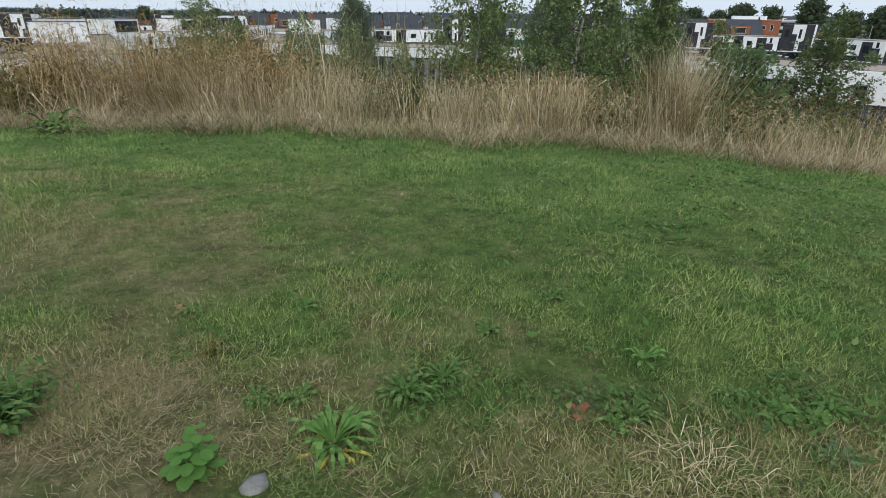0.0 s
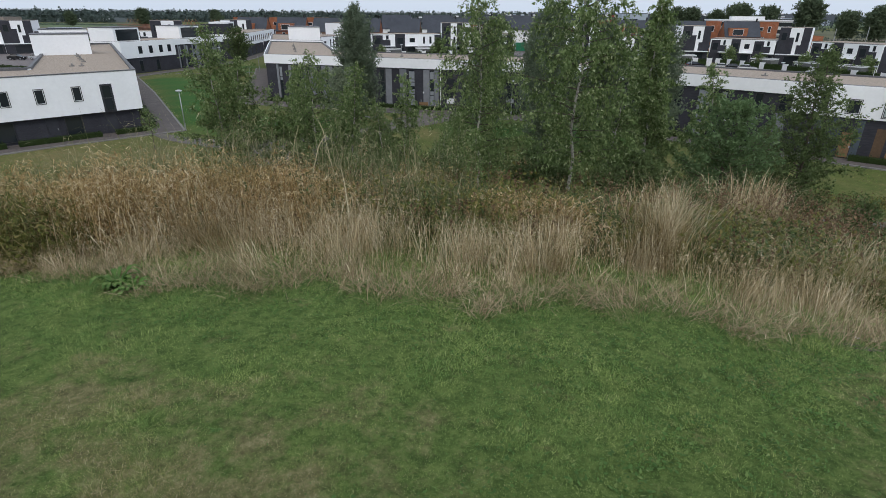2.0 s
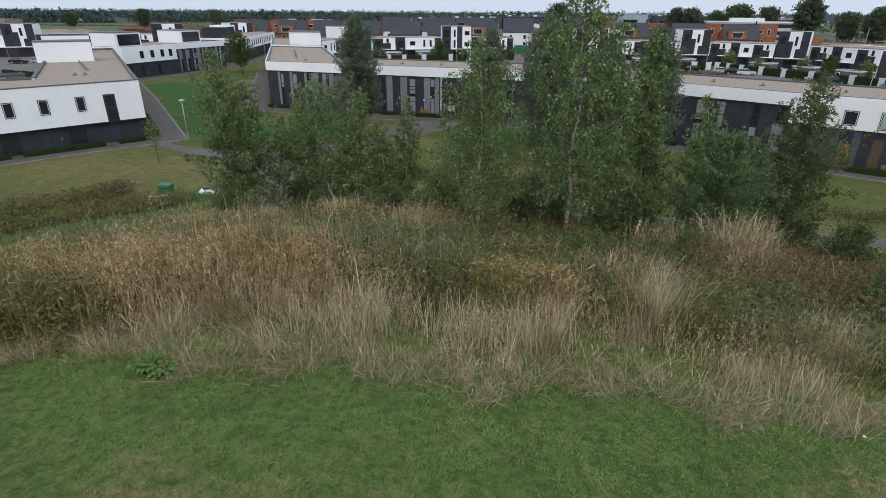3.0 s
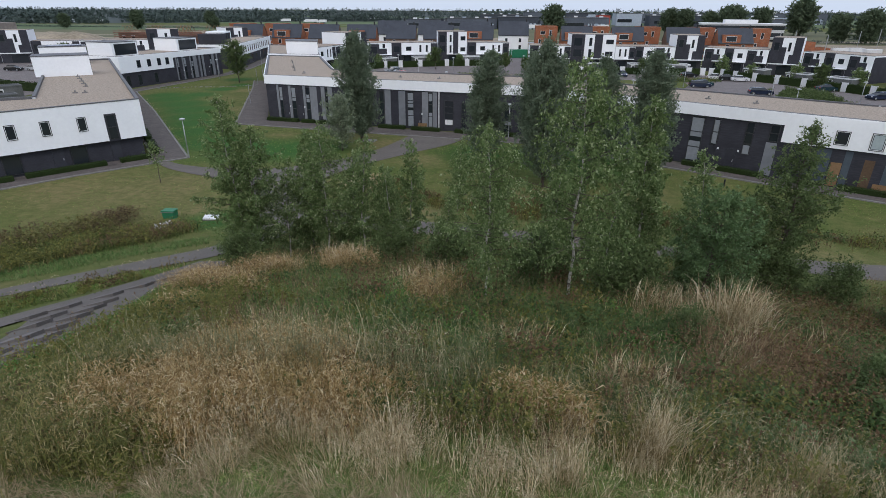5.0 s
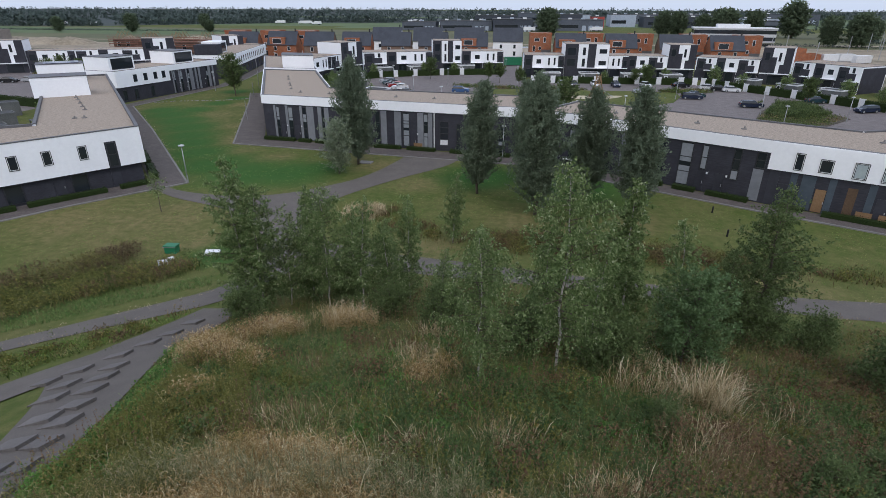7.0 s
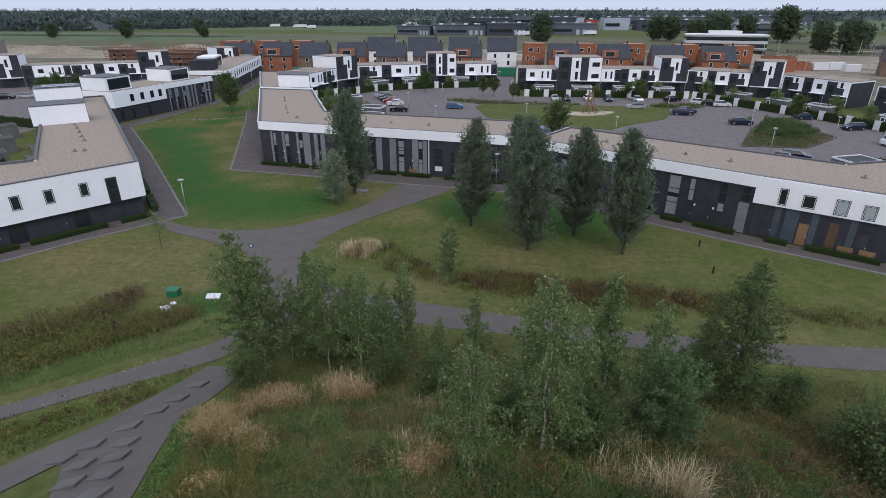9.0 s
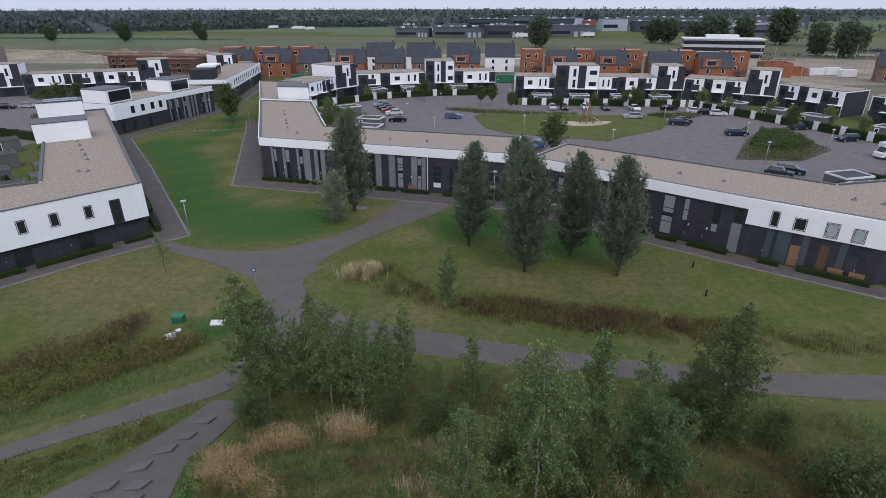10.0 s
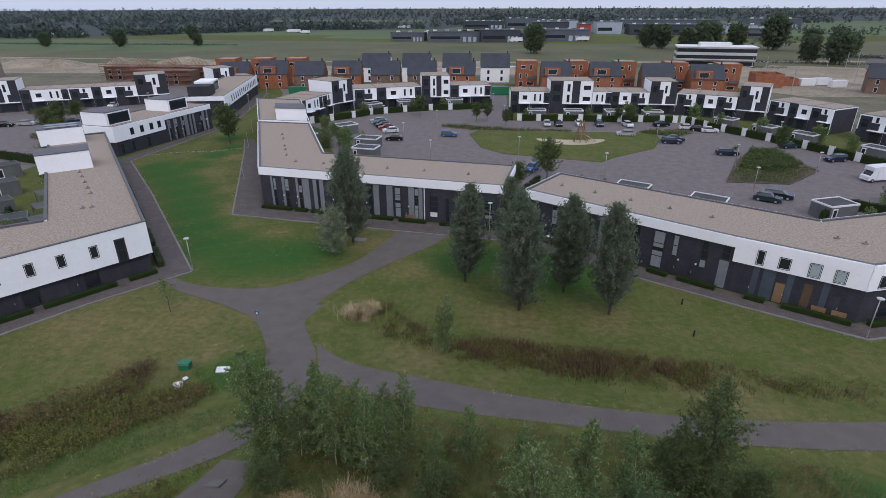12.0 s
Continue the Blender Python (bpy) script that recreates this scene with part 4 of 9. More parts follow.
def terrace_r():
    P0, P1, P2 = (5.4, 73.0), (27.3, 57.6), (37.8, 51.1)
    P3, P4, P5, P6 = (62, 57.5), (58, 69.3), (39.3, 63.4), (11.2, 81.4)
    t = thing("terrace_house", (25, 64, 0), "dark brick and white terrace with a flat gravel roof", "building")
    poly = [P0, P1, P2, P3, P4, P5, P6]
    walls(t, poly, 6.6, 1.2)
    bays(t, P0, P1, R_BAYS)
    s = length(P1, P2)
    # white upper storey of the end houses
    up = part("upper_wall", Geo().along(P1, P2, 0.2, s + 0.18, -0.2, 0.21, 3.75, 6.55), M_WHITE, t, "white rendered upper storey")
    part("upper_wall", Geo().along(P2, P3, -0.18, length(P2, P3), -0.2, 0.21, 3.75, 6.55), M_WHITE, t, "white rendered upper storey")
    for u0, u1, z0, z1, b0 in ((2.4, 3.2, 4.0, 5.75, 0), (4.5, 5.65, 4.1, 5.45, 0), (7.25, 8.4, 3.95, 5.55, 1), (9.5, 10.6, 3.95, 5.4, 1)):
        wf = framed(t, P1, P2, u0, u1, z0, z1, d=0.21)
        if b0:
            part("blind", Geo().along(P1, P2, u0 + 0.16, u1 - 0.16, 0.217, 0.222, z0 + 0.16, z1 - 0.16), M_SKYBLIND, wf)
    for u in (1.0, 4.2, 7.5, 11, 15):
        framed(t, P2, P3, u, u + 1.1, 3.95, 5.4, d=0.21)
    for u0, u1, m in ((0.5, 1.4, M_DARKPANEL), (2.4, 3.0, M_BLUEPANEL), (3.4, 4.6, M_BLUEPANEL), (5.7, 6.3, M_BLUEPANEL), (8.9, 9.5, M_BLUEPANEL)):
        part("wall_panel", Geo().along(P1, P2, u0, u1, -0.04, 0.03, 0.1, 3.6), m, t)
    part("wall_panel", Geo().along(P1, P2, 7.3, 8.1, -0.04, 0.025, 0.1, 3.0), M_BROWNPANEL, t, "brown stained timber panel")
    for u, m in ((1.5, M_DARKPANEL), (4.75, M_WOOD), (9.7, M_DARKPANEL)):
        dr = part("door", Geo().along(P1, P2, u, u + 0.9, -0.05, 0.05, 0.1, 2.4), m, t, "wooden door" if m is M_WOOD else "")
        part("handle", Geo().along(P1, P2, u + 0.82, u + 0.9, 0.05, 0.11, 1.0, 1.2), M_STEEL, dr)
    for u in (2, 6, 10, 14):
        window(t, P2, P3, u, u + 2.0, 0.3, 2.5)
    for u in (3, 8, 13, 18, 23):
        x, y = upright(P0, P1, u, -4.8)
        rooflight(t, x, y, 6.48, 0.5)
    for u in (6, 8.5):
        x, y = upright(P1, P2, u + 3, -6)
        rooflight(t, x, y, 6.48, 0.5)
    return t


def terrace_b():
    F0, F1 = (-72.3, 140.6), (-79.2, 110.6)
    t = thing("terrace_house", (-80, 126, 0), "white and dark brick terrace with glazed roof rooms", "building")
    poly = [F1, F0, (-82.6, 143.5), (-89.6, 113.0)]
    walls(t, poly, 6.4, 1.2)
    s = length(F1, F0)
    part("upper_wall", Geo().along(F1, F0, -0.1, 14.5, -0.2, 0.2, 3.1, 6.35), M_WHITE, t, "white rendered upper storey")
    e = part("upper_wall", Geo().along((-89.6, 113.0), F1, 0, 10.6, -0.2, 0.2, 3.1, 6.35), M_WHITE, t, "white rendered upper storey")
    for u in (4.2, 7.0, 9.8, 12.2):
        window(t, F1, F0, u, u + 1.0, 3.9, 5.4, d=0.2)
    bays(t, upright(F1, F0, 14.6), F0, [(k, a - 1, c - 1, *m) for k, a, c, *m in M_BAYS[:16]])
    for u in (1.0, 4.0, 8.5):
        window(t, F1, F0, u, u + 1.0, 0.3, 2.5)
    for u0, w in ((1.0, 6.5), (19.0, 6.5)):
        room = part("roof_room", Geo().along(F1, F0, u0, u0 + w, -9.0, -2.2, 6.2, 9.0), M_WHITE, t, "white roof room with a wide window")
        window(room, F1, F0, u0 + 0.6, u0 + w - 0.4, 6.5, 8.7, d=-2.18)
        part("coping", Geo().along(F1, F0, u0 - 0.06, u0 + w + 0.06, -9.06, -2.14, 9.0, 9.14), M_COPING, room)
    return t


def terrace_c():
    F1, F0 = (-74.2, 153.5), (-84.4, 203.0)
    t = thing("terrace_house", (-84, 178, 0), "white terrace with dark brick ground floor and roof rooms", "building")
    poly = [F1, F0, (-95, 201), (-85.0, 151.5)]
    walls(t, poly, 6.4, 1.2)
    part("upper_wall", Geo().along(F1, F0, -0.1, length(F1, F0), -0.2, 0.2, 3.1, 6.35), M_WHITE, t, "white rendered upper storey")
    for k in range(14):
        u = 8 + k * 2.9
        window(t, F1, F0, u, u + 0.9, 3.8, 5.5, d=0.2)
    for k in range(8):
        u = 2 + k * 5.8
        window(t, F1, F0, u, u + 1.2, 0.2, 2.6)
    part("roof_room", Geo().along(F1, F0, 1.5, 7.5, -10, -4, 6.2, 9.0), M_DARK, t, "anthracite brick roof room")
    room = part("roof_room", Geo().along(F1, F0, 9, 17, -10, -5, 6.2, 9.4), M_WHITE, t, "white roof room")
    window(room, F1, F0, 11, 16, 6.5, 9.0, d=-4.98)
    return t


terrace_a()
terrace_m()
terrace_r()
terrace_b()
terrace_c()

# ---- white and anthracite town houses round the car park ----
def town_house(kind, w):
    """One house in its own axes: front along x at y = 0, facing -y, 10 m deep."""
    H = {"low": 6.3, "low2": 6.3, "low3": 6.3, "tower": 9.4, "tower2": 9.4}[kind]
    t = thing("town_house", (0, 0, 0), {"low": "white town house with a dark brick strip and flat roof", "low2": "white town house with slit windows and dark brick side",
              "low3": "dark brick and white town house with flat roof", "tower": "three-storey white town house with dark brick strips",
              "tower2": "three-storey white town house with stepped dark brick"}[kind], "house", "town houses round the car park")
    p, q = (0, 0), (w, 0)
    part("wall", Geo().box(0, 0, -0.2, w, 10, H - 0.12), M_WHITE, t)
    part("roof", Geo().box(0.12, 0.12, H - 0.12, w - 0.12, 9.88, H - 0.05), M_GRAVEL, t, "flat gravel roof")
    g = Geo()
    for a, b in (((0, 0), (w, 0)), ((w, 0), (w, 10)), ((w, 10), (0, 10)), ((0, 10), (0, 0))):
        g.along(a, b, 0.002, length(a, b) - 0.002, -0.12, 0.02, H - 0.12, H - 0.02)
    part("parapet", g, M_COPING, t, "thin zinc roof edge")
    dark = lambda u0, u1, z0, z1: part("dark_panel", Geo().box(u0, -0.06, z0, u1, 0.02, z1), M_DARK, t, "anthracite brick panel")
    # glazed garden side of the ground floor, under a canopy
    part("canopy", Geo().box(w * 0.45, -0.9, 2.8, w - 0.15, -0.02, 2.92), M_WHITE, t)
    part("plinth_wall", Geo().box(0.02, -0.04, -0.1, w - 0.02, 0.015, 2.7), M_DARK, t, "anthracite brick ground floor")
    if kind == "low":
        dark(0, w * 0.42, 0, 6.2)
        window(t, p, q, 0.4, w * 0.36, 3.4, 5.3, d=0.06)
        window(t, p, q, w * 0.62, w * 0.62 + 1.3, 3.9, 5.1)
        window(t, p, q, w * 0.5, w * 0.9, 0.2, 2.5, d=0.06)
        window(t, p, q, 0.4, w * 0.38, 0.2, 2.5, d=0.06)
    elif kind == "low2":
        window(t, p, q, w * 0.2, w * 0.2 + 0.5, 3.5, 5.5)
        window(t, p, q, w * 0.48, w * 0.48 + 0.5, 3.5, 5.5)
        dark(w * 0.7, w - 0.01, 0, 6.0)
        window(t, p, q, w * 0.75, w * 0.95, 3.3, 5.0, d=0.06)
        window(t, p, q, w * 0.1, w * 0.62, 0.2, 2.5, d=0.06)
    elif kind == "low3":
        part("dark_panel", Geo().box(w - 0.02, 0.3, 0, w + 0.05, 9.7, 5.9), M_DARK, t, "anthracite brick panel")
        dark(w * 0.05, w * 0.48, 0, 5.9)
        window(t, p, q, w * 0.12, w * 0.4, 3.3, 5.2, d=0.06)
        dark(w * 0.48, w * 0.8, 3.0, 4.6)
        window(t, p, q, w * 0.62, w * 0.62 + 0.6, 4.7, 5.9)
        window(t, p, q, w * 0.52, w * 0.92, 0.2, 2.5, d=0.06)
    elif kind == "tower":
        dark(0, w * 0.3, 0, 9.3)
        window(t, p, q, w * 0.05, w * 0.25, 6.2, 8.4, d=0.06)
        window(t, p, q, w * 0.05, w * 0.25, 3.3, 5.4, d=0.06)
        window(t, p, q, w * 0.4, w * 0.4 + 0.6, 6.3, 8.4)
        window(t, p, q, w * 0.4, w * 0.4 + 0.6, 3.2, 5.4)
        dark(w * 0.52, w * 0.7, 2.9, 9.3)
        window(t, p, q, w * 0.78, w * 0.95, 6.8, 8.0)
        window(t, p, q, w * 0.78, w * 0.95, 3.6, 4.8)
        window(t, p, q, w * 0.35, w * 0.9, 0.2, 2.5, d=0.06)
    else:
        dark(0, w * 0.34, 3.0, 9.3)
        dark(w * 0.34, w * 0.5, 3.0, 7.0)
        dark(w * 0.74, w - 0.01, 5.2, 9.3)
        dark(w * 0.62, w - 0.01, 3.0, 5.2)
        window(t, p, q, w * 0.08, w * 0.26, 6.2, 8.2, d=0.06)
        window(t, p, q, w * 0.55, w * 0.55 + 0.55, 6.0, 8.2)
        window(t, p, q, w * 0.3, w * 0.85, 0.2, 2.5, d=0.06)
    return t


HOUSES = {k: town_house(k, w) for k, w in (("low", 5.6), ("low2", 5.6), ("low3", 5.6), ("tower", 9.0), ("tower2", 6.6))}
WIDTH = {"low": 5.6, "low2": 5.6, "low3": 5.6, "tower": 9.0, "tower2": 6.6}
USED = set()


def row(start, end, kinds):
    """Houses side by side, their fronts on the line from start to end, to its right."""
    total = sum(WIDTH[k] for k in kinds)
    s = length(start, end)
    ang = math.degrees(math.atan2(end[1] - start[1], end[0] - start[0]))
    u = 0.0
    for k in kinds:
        x, y = upright(start, end, u)
        f = s / total
        m = pose(x, y, 0, 0, 0, ang) @ Matrix.Diagonal((f, 1, 1, 1))
        if k in USED:
            ob = copy_thing(HOUSES[k], pose(x, y, 0, 0, 0, ang))
        else:
            ob = HOUSES[k]
            ob.matrix_basis = pose(x, y, 0, 0, 0, ang)
            USED.add(k)
        ob.scale = (f * 0.998, 1, 1)
        u += WIDTH[k] * f


row((7.5, 168), (19.0, 168), ["low", "low2"])
row((19.1, 168), (31.5, 168), ["tower"])
row((31.6, 168), (48.0, 168), ["low2", "low", "low3"])
row((48.1, 168), (55.5, 167.5), ["tower2"])
row((55.7, 167.4), (69.8, 160.2), ["low3", "low", "low3"])
row((70.0, 160.0), (76.2, 156.6), ["tower2"])
row((76.6, 156.2), (85.0, 141.6), ["low3", "low", "low3"])
row((88.0, 136.5), (97, 120), ["low3", "tower2", "low"])
row((-49.6, 146.2), (-45.6, 163.0), ["low", "low2", "low3"])
row((-45.4, 163.2), (-41.0, 170.5), ["tower2"])
row((-40.8, 170.8), (-20.5, 178.3), ["low3", "low", "low2"])
row((-20.3, 178.4), (-11.5, 179.8), ["tower"])
row((-11.3, 179.9), (1.6, 182.0), ["low", "low2"])
# the far row beyond the street behind the first terrace
row((-163, 150), (-150, 158), ["low", "low3"])
row((-150, 158), (-143, 162), ["tower2"])
row((-143, 162.3), (-114, 176), ["low", "low2", "low3", "low", "low3"])
row((-114, 176), (-106, 181), ["tower2"])
row((-97, 196), (-87, 206), ["tower2", "low3"])


# ---- orange and brown brick houses behind ----
def gable_house(w, d, eave, ridge, brick, label, dormer=False):
    t = thing("brick_house", (0, 0, 0), label, "house", "brick houses behind the terrace")
    g = Geo().box(0, 0, -0.2, w, d, eave)
    for x in (0.0, w - 0.25):
        a, b, c = (x, 0, eave), (x, d, eave), (x, d / 2, ridge - 0.15)
        a2, b2, c2 = [(v[0] + 0.25, v[1], v[2]) for v in (a, b, c)]
        g.face([a, c, b]).face([a2, b2, c2])
    part("wall", g, brick, t)
    r = Geo()
    for s in (0, 1):
        y0 = -0.25 if s == 0 else d + 0.25
        e = [(-0.12, y0, eave - 0.15), (w + 0.12, y0, eave - 0.15), (w + 0.12, d / 2, ridge), (-0.12, d / 2, ridge)]
        lo = [(x, y, z - 0.18) for x, y, z in e]
        if s:
            e, lo = e[::-1], lo[::-1]
        n = len(r.v)
        r.v += e + lo
        r.f += [(n, n + 1, n + 2, n + 3), (n + 7, n + 6, n + 5, n + 4), (n, n + 4, n + 5, n + 1), (n + 1, n + 5, n + 6, n + 2), (n + 3, n + 2, n + 6, n + 7), (n, n + 3, n + 7, n + 4)]
    roof = part("roof", r, M_SLATE, t, "dark slate pitched roof")
    part("chimney", Geo().box(w - 1.0, d / 2 - 0.2, ridge - 0.5, w - 0.6, d / 2 + 0.2, ridge + 0.9), M_BLACK, roof)
    p, q = (0, 0), (w, 0)
    for u in (0.22, 0.68):
        for z0, z1 in ((0.6, 2.4), (3.4, 5.0)):
            if z1 < eave:
                window(t, p, q, w * u, w * u + 1.1, z0, z1, frame_mat=M_WFRAME, bars=0)
    if dormer:
        dm = part("dormer", Geo().box(w * 0.1, -0.1, eave - 0.2, w * 0.62, d * 0.42, eave + 2.5), brick, t, "brick dormer")
        window(dm, p, q, w * 0.2, w * 0.5, eave + 0.3, eave + 2.1, d=0.1, frame_mat=M_WFRAME, bars=0)
    return t


def block_house(w, d, h, brick, label):
    t = thing("brick_house", (0, 0, 0), label, "house", "brick houses behind the terrace")
    part("wall", Geo().box(0, 0, -0.2, w, d, h), brick, t)
    part("roof", Geo().box(0.3, 0.3, h, w - 0.3, d - 0.3, h + 0.05), M_GRAVEL, t)
    part("parapet", Geo().box(-0.05, -0.05, h - 0.25, w + 0.05, 0.2, h + 0.2).box(-0.05, d - 0.2, h - 0.25, w + 0.05, d + 0.05, h + 0.2).box(-0.05, 0.2, h - 0.25, 0.2, d - 0.2, h + 0.2).box(w - 0.2, 0.2, h - 0.25, w + 0.05, d - 0.2, h + 0.2), brick, t)
    for z, a, b, c, d2 in ((0.5, 0.14, 0.3, 0.5, 0.84), (3.5, 0.14, 0.26, 0.42, 0.54), (6.6, 0.62, 0.74, 0.2, 0.44)):
        window(t, (0, 0), (w, 0), w * a, w * b, z, z + 2.0, frame_mat=M_WFRAME, bars=0)
        window(t, (0, 0), (w, 0), w * c, w * d2, z + 0.5, z + 1.7, frame_mat=M_WFRAME, bars=0)
    part("balcony", Geo().box(w * 0.55, -0.7, 3.2, w * 0.98, -0.02, 3.35).box(w * 0.55, -0.7, 3.35, w * 0.98, -0.64, 4.2), M_COPING, t)
    return t


GA = gable_house(11, 9, 5.6, 10.2, M_ORANGE, "orange brick house with a dark slate roof and dormer", True)
GB = gable_house(11, 9, 5.6, 10.2, M_BROWNB, "brown brick house with a dark slate roof")
BL = block_house(8, 9, 9.8, M_ORANGE, "orange brick block house with a flat roof")
GA.matrix_basis = pose(-15, 216, 0)
GB.matrix_basis = pose(-73, 212, 0, 0, 0, 4)
BL.matrix_basis = pose(12, 222, 0)
for x, y, rz, src in ((-101, 208, 8, GA), (-88, 214, 6, GA), (-59, 214, 4, GA), (-44, 215, 3, GB), (-30, 216, 2, GB), (21, 214, 0, GA), (39, 214, -2, GA), (57, 210, -4, GB), (73, 206, -5, GA)):
    copy_thing(src, pose(x, y, 0, 0, 0, rz))
for x, y, rz in ((31, 222, 0), (49, 221, -3), (67, 218, -5), (84, 213, -8), (-110, 226, 5), (-96, 228, 5), (-82, 229, 5)):
    copy_thing(BL, pose(x, y, 0, 0, 0, rz))
# white gabled backs and roof terraces further on
GW = gable_house(12, 10, 6.2, 11.2, M_WHITE, "white rendered house with a dark slate roof and skylights")
GW.matrix_basis = pose(-52, 236, 0, 0, 0, 3)
for x, rz in ((-35, 2), (-18, 1), (-2, 1)):
    copy_thing(GW, pose(x, 237, 0, 0, 0, rz))

# ---- trees ----
def leaf_faces(c, u, size):
    """Pointed leaves at the centres c, each along its direction u."""
    n = len(c)
    u = u / np.linalg.norm(u, axis=1)[:, None]
    w = np.cross(u, rng.normal(0, 1, (n, 3)))
    w /= np.linalg.norm(w, axis=1)[:, None]
    s = (size * rng.uniform(0.6, 1.35, n))[:, None]
    v = np.stack([c - u * s * 0.8 + w * s * 0.66, c + u * s * 1.1, c - u * s * 0.8 - w * s * 0.66], 1).reshape(-1, 3)
    k = (np.arange(n) * 3)[:, None]
    return v, k + [0, 1, 2]


def leaf_cloud(centres, spread, per, size, droop=0.0, squash=1.0):
    """Pointed leaves round each centre: arrays of vertices and faces."""
    c = np.repeat(np.asarray(centres), per, axis=0)
    n = len(c)
    off = rng.normal(0, 1, (n, 3)) * np.array([spread, spread, spread * squash])
    off[:, 2] -= np.abs(rng.normal(0, 1, n)) * droop
    return leaf_faces(c + off, rng.normal(0, 1, (n, 3)), size)


def tree(name, h, seed, label, crown_lo, width, leaf_mat, bark, leaf=0.06, limbs=40, leaves=6000, rise=0.6, droop=0.15, shape="egg", trunk_r=0.09, spread=0.16, category="tree", stems=1, twig=None, hang=0.0, reach=0.0, ragged=(0.45, 1.2)):
    """Trunk, limbs and a crown of many small leaves that sit along side twigs; hang lets the twigs droop, reach is their length."""
    r = random.Random(seed)
    t = thing(name, (0, 0, 0), label, category)
    lb = Geo()
    reach = reach or spread * 2.2
    ta, tb = [], []
    for st in range(stems):
        bx, by = (0, 0) if stems == 1 else (r.uniform(-0.3, 0.3) * width, r.uniform(-0.3, 0.3) * width)
        hh = h * (1 if st == 0 else r.uniform(0.62, 0.92))
        k = 9
        lx, ly = r.uniform(-0.05, 0.05) * h, r.uniform(-0.05, 0.05) * h
        pts = [Vector((bx, by, -0.3))]
        for i in range(1, k + 1):
            f = i / k
            pts.append(Vector((bx + lx * f * f + r.uniform(-1, 1) * 0.012 * h, by + ly * f * f + r.uniform(-1, 1) * 0.012 * h, hh * f)))
        part("trunk", Geo().bent_tube(pts, [trunk_r * (1 - 0.93 * i / k) + 0.004 for i in range(k + 1)]), bark, t, smooth=True)
        m = limbs // stems
        for i in range(m):
            f = min(crown_lo + (1 - crown_lo) * (i + r.random()) / m, 0.985)
            a = i * 2.4 + r.uniform(-0.6, 0.6)
            g = (f - crown_lo) / (1 - crown_lo)
            if shape == "egg":
                prof = math.sin(math.pi * min(1, (g * 0.82 + 0.18))) ** 0.65
            elif shape == "cone":
                prof = (1 - g) ** 0.7 * min(1, 0.5 + g * 3)
            else:
                prof = math.sin(math.pi * min(1, 0.3 + 0.7 * g)) ** 0.9
            flat = 1 / math.sqrt(1 + rise * rise)
            L = width * 0.5 * prof * r.uniform(*ragged) / flat * (1 if stems == 1 else 0.78) + 0.1
            L = min(L, hh * 0.45)
            x = f * k
            base = pts[int(x)].lerp(pts[min(k, int(x) + 1)], x - int(x))
            d = Vector((math.cos(a), math.sin(a), rise * r.uniform(0.5, 1.4))).normalized()
            tip = base + d * L - Vector((0, 0, droop * L * 0.5))
            lb.tube(base, tip, 0.006 + 0.007 * L, 0.003, 3, caps=False)
            c = max(2, int(L / (spread * 0.9)))
            for s in range(c):
                q = base.lerp(tip, 0.15 + 0.85 * (s + r.random()) / c)
                e = Vector((r.gauss(0, 1), r.gauss(0, 1), r.gauss(0, 1))).normalized()
                e = (d * 0.55 + e * 0.8 - Vector((0, 0, hang * r.uniform(0.4, 1.4)))).normalized()
                ta.append(tuple(q))
                tb.append(tuple(q + e * reach * r.uniform(0.4, 1.25)))
        for s in range(4):
            q = pts[-1] - Vector((0, 0, 0.5 * s * spread))
            ta.append(tuple(q))
            tb.append(tuple(q + Vector((r.gauss(0, 0.4), r.gauss(0, 0.4), 0.7)) * reach))
    tagged(part("twig_work", lb, twig or bark, t), kind="stuff")
    per = max(2, int(leaves / len(ta)))
    ta, tb = np.repeat(np.array(ta), per, axis=0), np.repeat(np.array(tb), per, axis=0)
    n = len(ta)
    f = rng.uniform(0.0, 1.0, n)[:, None]
    c = ta + (tb - ta) * f + rng.normal(0, 1, (n, 3)) * spread * 0.3
    c[:, 2] -= hang * 0.25 * reach * f[:, 0] ** 2
    u = (tb - ta) / np.linalg.norm(tb - ta, axis=1)[:, None] + rng.normal(0, 0.8, (n, 3)) - np.array([0, 0, 0.6 * hang])
    v, fc = leaf_faces(c, u, leaf)
    ob = new("crown", np_mesh("crown", v, [fc], leaf_mat))
    ob.parent = t
    return t


def plant(src, spots):
    """The first spot takes the thing itself, the others copies; rows of x, y, scale and turn."""
    for i, (x, y, s, rz) in enumerate(spots):
        m = pose(x, y, float(land(x, y)) - 0.03, 0, 0, rz)
        ob = src if i == 0 else copy_thing(src, m)
        ob.matrix_basis = m
        ob.scale = (s, s, s)


birch = dict(leaf_mat=M_BIRCHLEAF, bark=M_BARK_BIRCH, twig=M_TWIG)
birch_a = tree("birch", 7.2, 3, "slender young birch with pale bark and drooping twig_work", 0.2, 3.3, leaf=0.045, limbs=85, leaves=16000, rise=0.6, droop=0.5, trunk_r=0.05, spread=0.13, hang=1.1, reach=0.5, **birch)
birch_b = tree("birch", 7.9, 8, "bushy young birch with several stems", 0.02, 3.9, leaf=0.048, limbs=180, leaves=38000, rise=0.7, droop=0.25, trunk_r=0.06, spread=0.17, stems=2, hang=0.5, reach=0.42, **birch)
birch_c = tree("birch", 6.0, 15, "thin young birch with sparse leaves", 0.08, 2.7, leaf=0.046, limbs=70, leaves=11000, rise=0.8, droop=0.25, shape="cone", trunk_r=0.05, spread=0.13, hang=0.5, reach=0.4, **birch)
